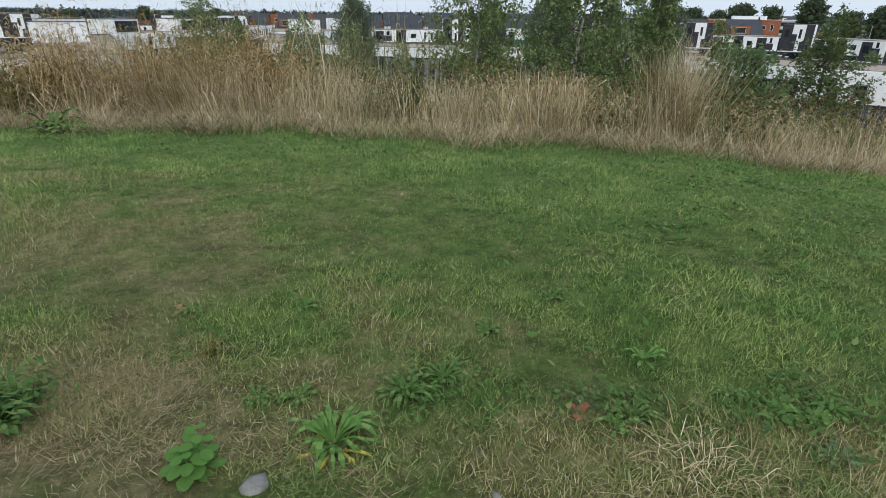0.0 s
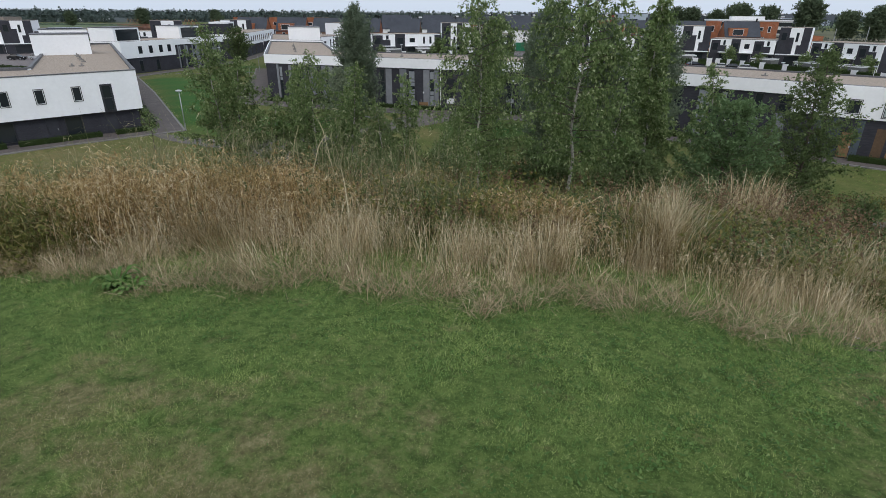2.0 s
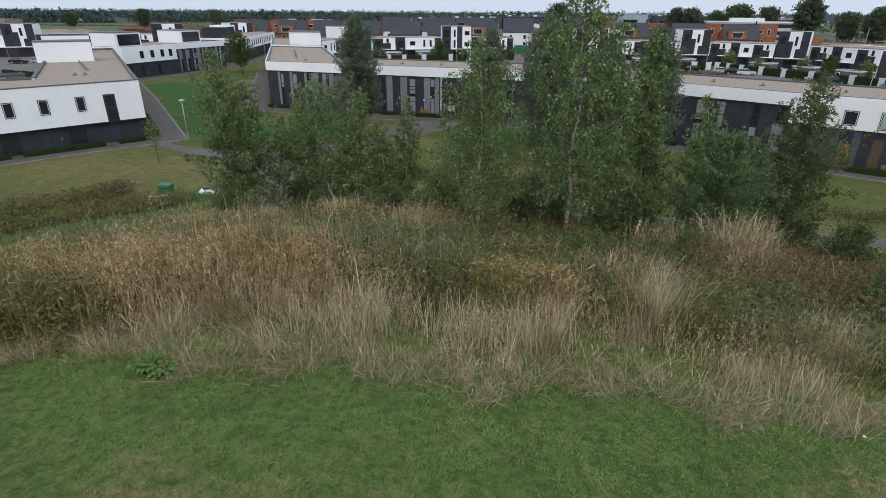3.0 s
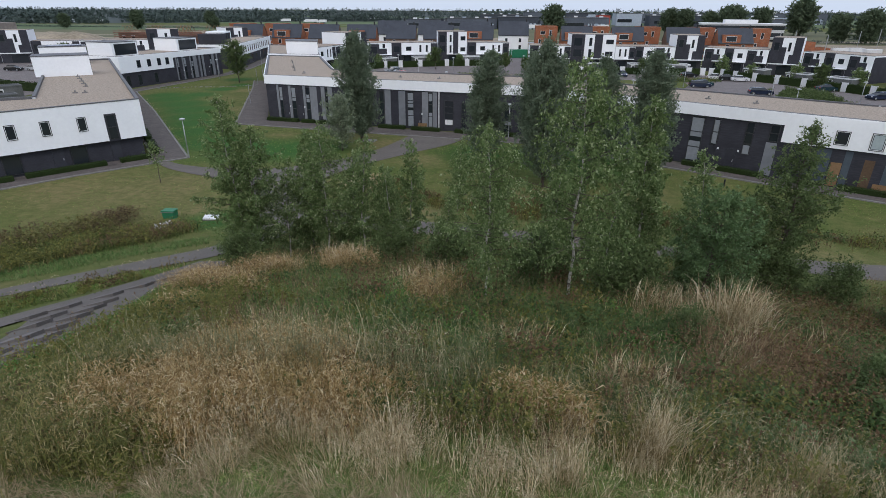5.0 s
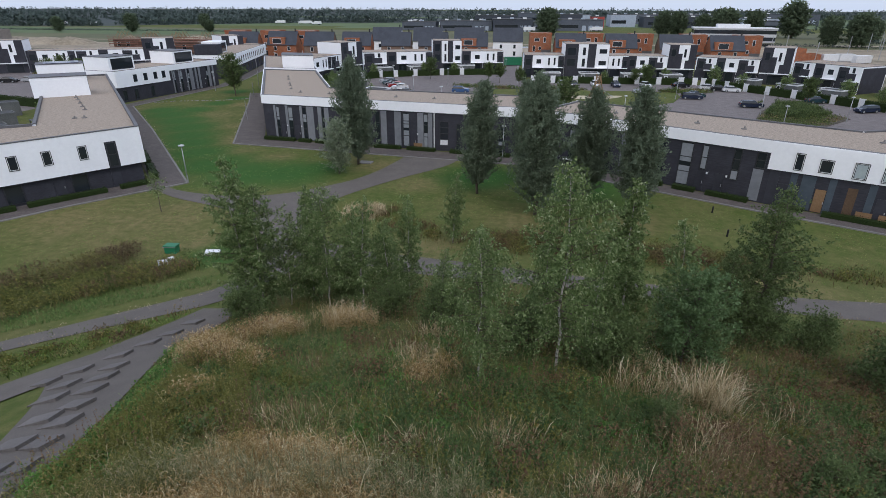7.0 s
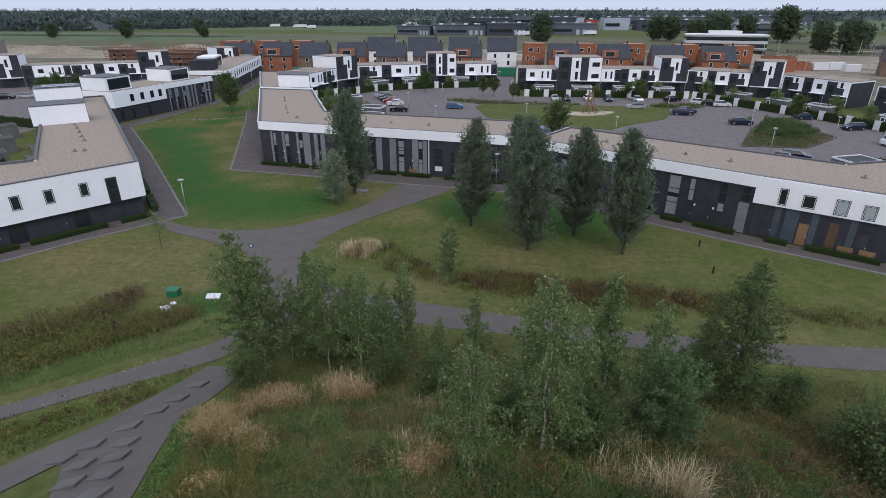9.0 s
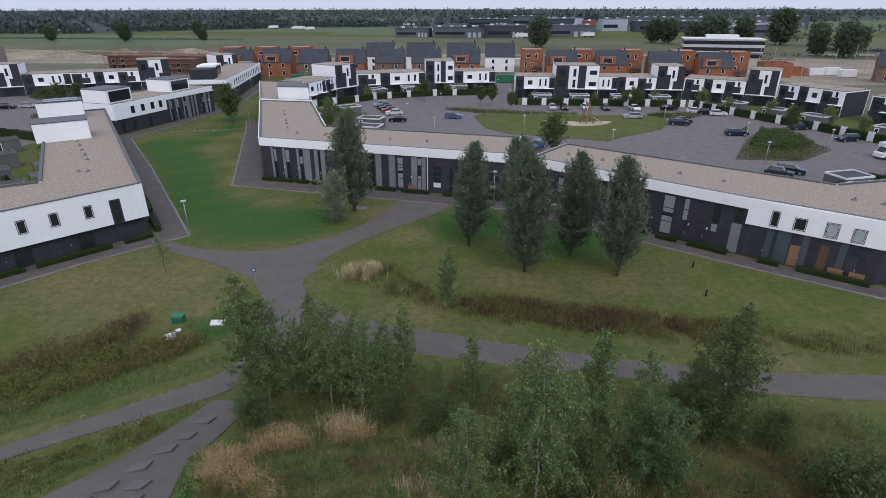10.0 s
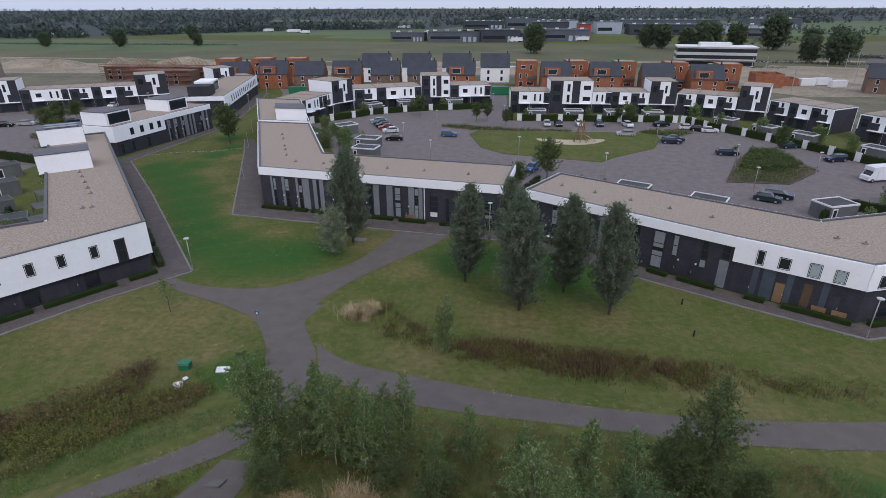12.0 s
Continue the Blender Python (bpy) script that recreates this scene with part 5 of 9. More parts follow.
birch_d = tree("birch", 7.6, 29, "tall slim young birch with dense fresh leaves", 0.05, 3.0, leaf=0.048, limbs=120, leaves=25000, rise=0.7, droop=0.3, shape="cone", trunk_r=0.06, spread=0.14, hang=0.7, reach=0.42, **birch)
alder = tree("alder", 8.3, 18, "dense dark green alder at the foot of the slope", 0.03, 3.9, M_ALDER, M_BARK, leaf=0.058, limbs=150, leaves=20000, rise=0.55, droop=0.1, shape="oval", trunk_r=0.09, spread=0.18, hang=0.1, reach=0.5)
willow = tree("young_tree", 4.4, 26, "leafy blue-green young tree on the slope", 0.03, 3.0, M_BLUEGREEN, M_BARK, leaf=0.058, limbs=80, leaves=9500, rise=0.8, droop=0.1, trunk_r=0.05, spread=0.17, reach=0.4)
plant(birch_b, [(-13.2, 24.7, 1.04, 10)])
plant(birch_a, [(1.7, 16.8, 1.06, 0), (-1.05, 15.0, 0.76, 40), (-9.4, 25.6, 0.98, 120)])
plant(birch_d, [(4.5, 19.9, 0.98, 200), (-10.9, 27.4, 0.9, 150)])
plant(birch_c, [(-8.5, 27.4, 0.95, 0), (-7.3, 24.4, 1.02, 77), (-5.2, 26.8, 1.0, 140), (7.6, 22.0, 1.02, 200), (-12.0, 26.6, 0.9, 60), (-3.9, 42.4, 1.0, 10), (-6.0, 25.4, 0.8, 220), (3.2, 19.0, 0.8, 20), (-0.95, 25.9, 0.8, 260), (1.9, 23.4, 0.86, 300), (-3.2, 24.6, 0.6, 40), (-7.0, 28.6, 0.8, 10)])
plant(alder, [(13.1, 26.0, 1.0, 80), (11.3, 25.6, 0.6, 20)])
plant(willow, [(7.0, 19.2, 1.0, 0)])

poplar_kind = dict(rise=1.3, droop=0.0, shape="oval", trunk_r=0.16, spread=0.3, reach=0.75, hang=-0.5, ragged=(0.55, 1.12))
poplar = tree("poplar", 12.2, 21, "columnar grey-green poplar on the lawn", 0.05, 4.4, M_POPLEAF, M_BARK, leaf=0.09, limbs=400, leaves=46000, **poplar_kind)
poplar_slim = tree("poplar", 12.2, 22, "columnar grey-green poplar on the lawn", 0.07, 4.1, M_POPLEAF, M_BARK, leaf=0.09, limbs=360, leaves=40000, **poplar_kind)
plant(poplar, [(-18.2, 68.2, 1.05, 0), (3.6, 51.4, 1.06, 30), (8.9, 55.8, 0.93, 150)])
plant(poplar_slim, [(-2.3, 57.6, 0.95, 90), (3.3, 61.5, 0.93, 200), (13.0, 51.2, 1.0, 250)])
shrub = tree("young_tree", 6.2, 33, "grey-green young tree beside the poplar", 0.04, 4.4, M_SALLOW, M_BARK, leaf=0.085, limbs=120, leaves=9000, rise=1.0, trunk_r=0.08, spread=0.3)
plant(shrub, [(-19.5, 63.6, 1.0, 0)])
street_tree = tree("street_tree", 8.6, 44, "round-crowned dark green street tree", 0.2, 6.0, M_DARKLEAF, M_BARK, leaf=0.15, limbs=100, leaves=6500, rise=0.7, trunk_r=0.13, spread=0.42)
plant(street_tree, [(-60.3, 124, 1.0, 0), (11.4, 99.5, 0.84, 40), (-108, 128, 0.8, 10), (-112, 137, 0.8, 90), (-98, 118, 0.7, 140), (5.6, 93, 0.55, 200)])
small_tree = tree("small_tree", 5.2, 47, "small street tree in the car park", 0.3, 2.8, M_DARKLEAF, M_BARK, leaf=0.12, limbs=60, leaves=3000, rise=0.8, trunk_r=0.07, spread=0.28)
plant(small_tree, [(-19, 160, 1.1, 0), (-2.5, 153, 1.0, 60), (0.5, 154, 0.95, 100), (5.5, 147, 0.85, 30), (38.5, 150.5, 1.0, 80), (64, 122, 1.1, 10), (-117, 150, 1, 40), (36, 153, 0.8, 200)])
sapling = tree("sapling", 4.0, 51, "thin sapling tied to a stake", 0.4, 1.7, M_BIRCHLEAF, M_BARK, leaf=0.06, limbs=36, leaves=1000, rise=0.6, trunk_r=0.04, spread=0.17)
plant(sapling, [(-33.6, 48.6, 1.0, 0)])
bush = tree("bush", 2.3, 58, "loose dark green bush on the slope", 0.02, 4.2, M_ALDER, M_BARK, leaf=0.06, limbs=130, leaves=8000, rise=0.5, trunk_r=0.03, spread=0.34, category="bush", stems=3)
plant(bush, [(3.6, 18.6, 0.95, 0), (7.2, 21.0, 1.0, 70), (11.6, 24.2, 1.05, 140), (-2.6, 21.8, 0.8, 200), (-6.0, 24.0, 0.8, 20), (12.8, 27.4, 1.0, 260), (-12.4, 23.6, 0.85, 300), (15.6, 20.2, 1.35, 50), (19.5, 20.0, 1.2, 120), (-9.0, 26.0, 0.8, 80), (0.8, 18.6, 0.8, 160), (15.8, 26.2, 0.9, 10), (9.4, 12.2, 0.5, 30), (11.5, 13.5, 0.55, 90), (7.6, 10.6, 0.45, 160), (4.4, 12.6, 0.42, 210)])
garden_bush = tree("garden_bush", 3.4, 71, "loose green garden bush behind the hedge", 0.03, 3.2, M_BIRCHLEAF, M_BARK, leaf=0.11, limbs=60, leaves=2200, rise=0.8, trunk_r=0.04, spread=0.3, category="bush", stems=2)
spots = [(-36, 121, 1.2), (-33, 124, 1.0), (-31, 120, 1.3), (-34, 128, 1.0), (-38, 133, 0.9), (-41, 138, 1.1), (-40, 127, 1.0), (-30, 115, 0.8), (-43, 144, 0.8), (-29, 125, 0.8),
         (-36, 162, 1.0), (-22, 172, 0.9), (-13, 174, 0.9), (12, 160, 0.8), (29, 160, 0.8), (40, 161, 1.2), (46, 160, 1.0), (58, 157, 1.3), (62, 150, 1.0), (68, 141, 1.2), (71, 146, 0.8), (77, 131, 1.2), (81, 125, 1.0),
         (-72, 84, 1.1), (-76, 87, 1.2), (-70, 80, 0.8), (-80, 93, 1.1), (-66, 66, 0.8), (-62, 62, 0.9), (-85, 101, 1.0), (20, 92, 0.7), (17, 95, 0.6), (62, 84, 0.9), (57, 80, 0.7), (66, 90, 0.9), (1.5, 92, 0.8), (-72, 93, 1.0), (-92, 106, 1.2)]
plant(garden_bush, [(x, y, s, (i * 67) % 360) for i, (x, y, s) in enumerate(spots)])

# ---- far trees ----
oak = tree("oak", 17, 61, "broad dark oak in the meadow", 0.06, 17, M_OAKLEAF, M_BARK, leaf=0.62, limbs=160, leaves=7000, rise=0.6, trunk_r=0.4, spread=1.2)
plant(oak, [(32, 385, 1.0, 0), (150, 400, 1.0, 40), (172, 412, 0.95, 90), (128, 430, 0.9, 130), (200, 418, 1.25, 20), (186, 318, 0.9, 200), (178, 330, 0.75, 250), (215, 400, 0.8, 300), (140, 415, 0.8, 33),
            (-287, 436, 0.75, 10), (-347, 434, 0.6, 70), (-230, 450, 0.5, 150), (-270, 520, 0.7, 5), (120, 440, 0.9, 210), (160, 440, 1.0, 280), (250, 430, 0.8, 100), (230, 380, 0.7, 44)])


def far_woods(name, spots, label):
    """Distant woods as one body of tree crowns, each a heap of leafy clumps that face outward."""
    x, y, h = (np.array(c) for c in zip(*spots))
    m, per = 12, 5
    n = len(x) * m * per
    hh = np.repeat(h, m)
    f = rng.uniform(0.05, 1.0, len(hh))
    a = rng.uniform(0, 6.283, len(hh))
    r = hh * np.repeat(rng.uniform(0.28, 0.5, len(x)), m) * np.sin(np.pi * (0.2 + 0.78 * f)) ** 0.8
    out = np.column_stack([np.cos(a), np.sin(a), 1.6 * (f - 0.35)])
    c = np.column_stack([np.repeat(x, m) + r * np.cos(a), np.repeat(y, m) + r * np.sin(a), hh * f])
    hh = np.repeat(hh, per)
    out = np.repeat(out, per, axis=0) + rng.normal(0, 0.3, (n, 3))
    c = np.repeat(c, per, axis=0) + rng.normal(0, 1, (n, 3)) * (hh * 0.07)[:, None]
    u = np.cross(out, rng.normal(0, 1, (n, 3)))
    w = np.cross(out, u)
    s = (hh * 0.083 * rng.uniform(0.6, 1.3, n))[:, None]
    u *= s / np.linalg.norm(u, axis=1)[:, None]
    w *= s / np.linalg.norm(w, axis=1)[:, None]
    v = np.stack([c - u + w, c + u * 1.2, c - u - w], 1).reshape(-1, 3)
    k = (np.arange(n) * 3)[:, None]
    return tagged(new(name, np_mesh(name, v, [k + [0, 1, 2]], M_HAZYLEAF)), label, "woods", kind="stuff")


belt = []


def wood_front(x0, y0, x1, y1, n, depth, h, power=1.8):
    """Trees behind a front line, densest along it."""
    for i in range(n):
        f = (i + rng.uniform(0, 1)) / n
        d = depth * rng.uniform(0, 1) ** power
        k = 1 + d / math.hypot(x0 + (x1 - x0) * f, y0 + (y1 - y0) * f)
        x, y = (x0 + (x1 - x0) * f) * k, (y0 + (y1 - y0) * f) * k
        stand = float(wavy(x, y, 0.021, 1.4)) * 0.6 + float(wavy(x, y, 0.007, 0.3)) * 0.4
        if h > 5 and stand < 0.3 and rng.uniform(0, 1) < 0.85:
            continue
        belt.append((x, y, h * rng.uniform(0.45, 1.0) * (0.75 + 0.75 * stand)))


wood_front(-700, 520, -400, 560, 200, 70, 10)
wood_front(-400, 585, -250, 720, 170, 70, 9)
wood_front(-250, 740, -60, 770, 190, 70, 9)
wood_front(-60, 900, 60, 960, 90, 60, 10)
wood_front(-900, 650, -300, 800, 420, 500, 10, 1.0)
wood_front(-1100, 950, 0, 1000, 500, 700, 11, 1.0)
wood_front(0, 1150, 520, 1000, 260, 80, 10)
wood_front(480, 1000, 1100, 900, 240, 100, 10)
wood_front(330, 640, 420, 600, 22, 40, 7)
wood_front(120, 470, 300, 440, 26, 60, 6)
wood_front(230, 700, 520, 560, 50, 160, 7)
wood_front(0, 1250, 1300, 1200, 420, 700, 11, 1.0)
wood_front(-1800, 1500, 1800, 1500, 800, 700, 12, 1.0)
wood_front(-2600, 2300, 2600, 2300, 800, 1200, 15, 1.0)
for x0, y0, x1, y1, n, h in ((130, 330, 260, 300, 90, 1.8), (110, 300, 150, 296, 30, 1.5), (200, 360, 330, 330, 110, 2.2), (-480, 470, -200, 455, 260, 1.6)):
    wood_front(x0, y0, x1, y1, n * 2, 3, h)
far_woods("distant_woods", belt, "green woods reaching to the horizon, with bluish haze put into the leaf colour")


# ---- grasses and weeds ----
def on_path_edge(x, y):
    return 1.2 - 0.05 * np.clip(x + 0.4, 0, 1) + 0.04 * np.sin(x * 4.1 + 1) + 0.03 * np.sin(x * 11)


def near_lawn():
    n = 780000
    u = rng.uniform(0, 1, n)
    y = 0.85 + 6.2 * u ** 1.55
    x = -0.4 + rng.uniform(-1, 1, n) * (0.95 + y * 0.95)
    thin = wavy(x, y, 2.3, 0.4)
    k = (y > on_path_edge(x, y)) | (rng.uniform(0, 1, n) < 0.1)
    k &= rng.uniform(0, 1, n) < 0.5 + 0.5 * thin
    x, y = x[k], y[k]
    n = len(x)
    far = np.clip(y / 6, 0, 1)
    lush = wavy(x, y, 1.4, 2.2) * wavy(x, y, 3.7, 0.3)
    h = rng.uniform(0.012, 0.03, n) * (0.75 + 1.1 * lush) * (1 + 0.7 * far)
    me = short_blades("grass", on_land(x, y, -0.004), h, rng.uniform(0.0013, 0.003, n) * (1 + 1.7 * far), rng.uniform(0.2, 1.9, n), M_LAWNBLADE)
    tagged(new("grass", me), "short mown grass, green with dry straw", "grass", kind="stuff")


near_lawn()


def fine_lawn():
    """Fine soft grass close to the path, in tufts, thinner where the turf has died back."""
    n = 150000
    y = 1.1 + 1.7 * rng.uniform(0, 1, n) ** 1.5
    x = -0.4 + rng.uniform(-1, 1, n) * (0.5 + y * 0.75)
    w = wavy(x, y, 3.1, 1.9) * 0.6 + wavy(x, y, 8.3, 0.7) * 0.4
    k = (rng.uniform(0, 1, n) < np.clip((w - 0.3) * 2.6, 0.05, 1)) & (y > on_path_edge(x, y) - 0.02)
    x, y, w = x[k], y[k], w[k]
    me = short_blades("fine_grass", on_land(x, y, -0.003), rng.uniform(0.014, 0.032, len(x)) * (0.7 + 0.8 * w), rng.uniform(0.0007, 0.0015, len(x)), rng.uniform(0.1, 1.2, len(x)), M_LAWNBLADE)
    tagged(new("fine_grass", me), "fine soft grass in tufts beside the path", "grass", kind="stuff")


fine_lawn()


def straw_mat(n, cx, cy, rx, ry, length_=(0.025, 0.065)):
    """Bleached stalks lying flat."""
    x, y = rng.normal(cx, rx, n), rng.normal(cy, ry, n)
    k = (wavy(x, y, 3.5, 1.2) > 0.38) & (y > 0.9)
    x, y = x[k], y[k]
    n = len(x)
    me = short_blades("straw", on_land(x, y, 0.006), rng.uniform(*length_, n) * 0.3, rng.uniform(0.001, 0.0026, n), rng.uniform(1.6, 4.0, n), M_THATCH)
    tagged(new("straw", me), "dead bleached grass stalks lying in the lawn", "grass", kind="stuff")


straw_mat(1300, -1.3, 1.3, 0.35, 0.1)
straw_mat(900, -2.2, 2.3, 0.7, 0.5)
straw_mat(1300, -0.25, 1.24, 0.2, 0.05)
straw_mat(1700, -1.0, 1.2, 0.25, 0.05)
straw_mat(500, 1.7, 2.6, 0.5, 0.3)
straw_mat(500, 0.35, 1.25, 0.15, 0.04)
straw_mat(1600, -1.15, 1.42, 0.14, 0.08, (0.03, 0.09))
straw_mat(1200, -0.45, 1.25, 0.1, 0.04, (0.03, 0.08))


def ground_leaves(n, cx, cy, rx, ry, size, up, mat, label):
    """Low broad-leaved plants among the grass: leaves that lie outward and nearly level."""
    x, y = rng.normal(cx, rx, n), rng.normal(cy, ry, n)
    k = (wavy(x, y, 5.5, 3.0) * 0.6 + wavy(x, y, 13.0, 1.0) * 0.4 > (0.5 if rx > 0.1 else 0.0)) & (y > 1.02)
    x, y = x[k], y[k]
    n = len(x)
    a = rng.uniform(0, 6.28, n)
    e = rng.uniform(-0.1, 0.7, n)
    d = np.stack([np.cos(a) * np.cos(e), np.sin(a) * np.cos(e), np.sin(e)], 1)
    w = np.stack([-np.sin(a), np.cos(a), rng.uniform(-0.4, 0.4, n)], 1)
    c = on_land(x, y, 0.008)
    c[:, 2] += rng.uniform(0, up, n)
    s = (size * rng.uniform(0.6, 1.4, n))[:, None]
    v = np.stack([c - d * s, c - d * s * 0.3 + w * s * 0.55, c + d * s * 0.4 + w * s * 0.3, c + d * s * 1.25, c + d * s * 0.45 - w * s * 0.34, c - d * s * 0.25 - w * s * 0.6], 1).reshape(-1, 3)
    k = (np.arange(n) * 6)[:, None]
    me = np_mesh("lawn_weeds", v, [k + [0, 1, 2, 3], k + [0, 3, 4, 5]], mat)
    tagged(new("lawn_weeds", me), label, "weeds", kind="stuff")


for n, cx, cy, rx, ry, size, up in ((300, -0.42, 1.48, 0.17, 0.07, 0.011, 0.04), (420, 0.42, 1.56, 0.17, 0.09, 0.013, 0.05), (160, 0.0, 1.5, 0.07, 0.04, 0.012, 0.05), (160, 0.2, 1.8, 0.3, 0.1, 0.01, 0.03), (180, -0.9, 1.6, 0.2, 0.08, 0.01, 0.03),
                                    (420, -0.3, 2.4, 1.0, 0.3, 0.011, 0.02), (420, 1.4, 3.0, 1.0, 0.4, 0.012, 0.02), (300, -2.2, 3.4, 1.0, 0.4, 0.012, 0.02), (300, 0.5, 4.2, 1.6, 0.4, 0.014, 0.03), (230, -1.34, 1.26, 0.04, 0.06, 0.014, 0.1)):
    ground_leaves(int(n * 1.7), cx, cy, rx, ry, size * 0.62, up * 0.8, M_DOCK, "clover and broad-leaved weeds in the lawn")


for n, cx, cy, rx, ry in ((2600, 1.6, 3.4, 1.1, 0.8), (1500, 2.4, 4.2, 0.9, 0.4), (1300, -0.2, 4.3, 1.3, 0.35), (900, -3.0, 4.4, 0.8, 0.3), (900, 0.4, 2.9, 0.7, 0.4)):
    ground_leaves(n, cx, cy, rx, ry, 0.014, 0.045, M_DOCK, "green clover and herbs in drifts over the lawn")
    ground_leaves(n // 2, cx + 0.2, cy - 0.1, rx, ry, 0.01, 0.03, M_LONGGREEN, "dark green clover and herbs in drifts over the lawn")


def tall_grass(name, x, y, h, mat, label, width=0.006, lean=(0.05, 0.5), head=0.0, category="grass", curl=0.6, dz=-0.03, sway=0.0):
    n = len(x)
    me = blade_mesh(name, on_land(x, y, dz), h * rng.uniform(0.55, 1.15, n), width * rng.uniform(0.6, 1.5, n), rng.uniform(*lean, n), mat, curl=curl, head=head, sway=sway)
    tagged(new(name, me), label, category, kind="stuff")


def tuft(n, cx, cy, r, h, mat, label, width=0.005, lean=(0.05, 0.5), name="tall_grass"):
    tall_grass(name, rng.normal(cx, r, n), rng.normal(cy, r * 0.8, n), np.full(n, h), mat, label, width, lean)


def reeds(name, x, y, h, mat, label, leaves=7, size=0.2, width=0.016):
    """Leafy reed: on each stalk long narrow leaves that arch out and hang."""
    n = len(x)
    hh = h * rng.uniform(0.6, 1.15, n)
    tall_grass(name, x, y, hh, mat, label, 0.006, (0.02, 0.35))
    ax, ay = np.repeat(x, leaves), np.repeat(y, leaves)
    f = rng.uniform(0.25, 0.97, n * leaves)
    pos = on_land(ax + rng.normal(0, 0.02, n * leaves), ay + rng.normal(0, 0.02, n * leaves), 0.0)
    pos[:, 2] += np.repeat(hh, leaves) * f
    m = len(pos)
    a = rng.uniform(0, 6.283, m)
    d = np.stack([np.cos(a), np.sin(a), np.zeros(m)], 1)
    s = np.stack([-np.sin(a), np.cos(a), rng.uniform(-0.6, 0.6, m)], 1) * (width * rng.uniform(0.5, 1.2, m) / 2)[:, None]
    L = (size * rng.uniform(0.5, 1.4, m))[:, None]
    rise = rng.uniform(0.1, 0.7, m)[:, None]
    fall = rng.uniform(-0.1, 0.9, m)[:, None]
    up = np.array([0, 0, 1.0])
    p1 = pos + d * L * 0.55 + up * L * rise * 0.6
    p3 = pos + d * L * 1.0 + up * L * (rise * 0.1 - fall * 0.7)
    v = np.stack([pos - s * 0.5, pos + s * 0.5, p1 - s, p1 + s, p3], 1).reshape(-1, 3)
    k = (np.arange(m) * 5)[:, None]
    me = np_mesh(name, v, [k + [0, 1, 3, 2], k + [2, 3, 4]], mat)
    tagged(new(name, me), label, "grass", kind="stuff")


def herbs(name, x, y, h, mat, label, leaves=16, size=0.05, slim=0.4, top=0.0, reach=0.09):
    """Upright weeds: stalks set all along with small leaves; top gathers them into a seed head."""
    n = len(x)
    hh = h * rng.uniform(0.6, 1.2, n)
    leaves = int(leaves * 0.75)
    m = n * leaves
    f = rng.uniform(0.08, 1.0, m)
    if top:
        f = 1 - (1 - f) ** (1 + top) * 0.9
    lx, ly = rng.normal(0, 0.12, n), rng.normal(0, 0.12, n)
    g = np.repeat(hh, leaves) * f
    px = np.repeat(x, leaves) + np.repeat(lx, leaves) * g
    py = np.repeat(y, leaves) + np.repeat(ly, leaves) * g
    a = rng.uniform(0, 6.283, m)
    r = reach * rng.uniform(0.1, 1.0, m) * (1.15 - 0.75 * f)
    c = on_land(px + np.cos(a) * r, py + np.sin(a) * r, 0.0)
    c[:, 2] += g
    e = rng.uniform(-0.7, 0.9, m)
    d = np.stack([np.cos(a) * np.cos(e), np.sin(a) * np.cos(e), np.sin(e)], 1)
    w = np.stack([-np.sin(a), np.cos(a), rng.uniform(-0.7, 0.7, m)], 1)
    s = (size * 1.14 * rng.uniform(0.5, 1.3, m))[:, None]
    v = np.stack([c - d * s * 0.7 + w * s * slim, c + d * s * 1.1, c - d * s * 0.7 - w * s * slim], 1).reshape(-1, 3)
    k = (np.arange(m) * 3)[:, None]
    tagged(new(name, np_mesh(name, v, [k + [0, 1, 2]], mat)), label, "weeds", kind="stuff")


def drift(poly, n, scale, phase, lo):
    x, y = scatter(poly, n)
    w = wavy(x, y, scale, phase) * 0.7 + wavy(x, y, scale * 3.1, phase + 2) * 0.3
    k = rng.uniform(0, 1, n if len(w) == n else len(w)) < np.clip((w - lo) * 5, 0.03, 1)
    return x[k], y[k], w[k]


def edge_y(x):
    return 4.95 + 0.16 * np.sin(x * 2.1) + 0.13 * np.sin(x * 5.3 + 1) + 0.08 * np.sin(x * 13.1)


def dry_band(n, name, label, mat, width, head, h0, h1, lean, depth, power, phase=0.9):
    x = rng.uniform(-12, 9, n)
    d = rng.gamma(2.0, depth, n)
    y = edge_y(x) + d
    w = wavy(x, y, 1.9, phase) * (0.3 + 0.7 * wavy(x, y, 6.3, phase + 1)) * 1.15
    k = rng.uniform(0, 1, n) < 0.06 + 1.3 * w ** power
    k &= ~((x > 2.0) & (d > 0.9) & (wavy(x, y, 1.1, 3.0) < 0.6))
    k &= ~((x > -2.0) & (d > 0.7 + 0.5 * wavy(x, y, 2.0, 3.0)) & (rng.uniform(0, 1, n) < 0.9))
    k &= ~((x > 1.9) & (d > 0.35) & (rng.uniform(0, 1, n) < 0.45 + 0.5 * (wavy(x, y, 2.6, 5.1) < 0.55)))
    k &= rng.uniform(0, 1, n) < (0.15 + 1.6 * wavy(x, y, 1.3, phase + 4) ** 1.5) * np.where(x < -5.0, 0.35, 1.0)
    x, y, d, w = x[k], y[k], d[k], w[k]
    h = (h0 + (h1 - h0) * np.clip(d / 2.0, 0, 1)) * (0.2 + 1.5 * w) * rng.uniform(0.35, 1.1, len(x)) * (0.5 + 0.5 * np.clip((-1.2 - x) / 2, 0, 1))
    tall_grass(name, x, y, h, mat, label, width, lean, head, sway=0.8)


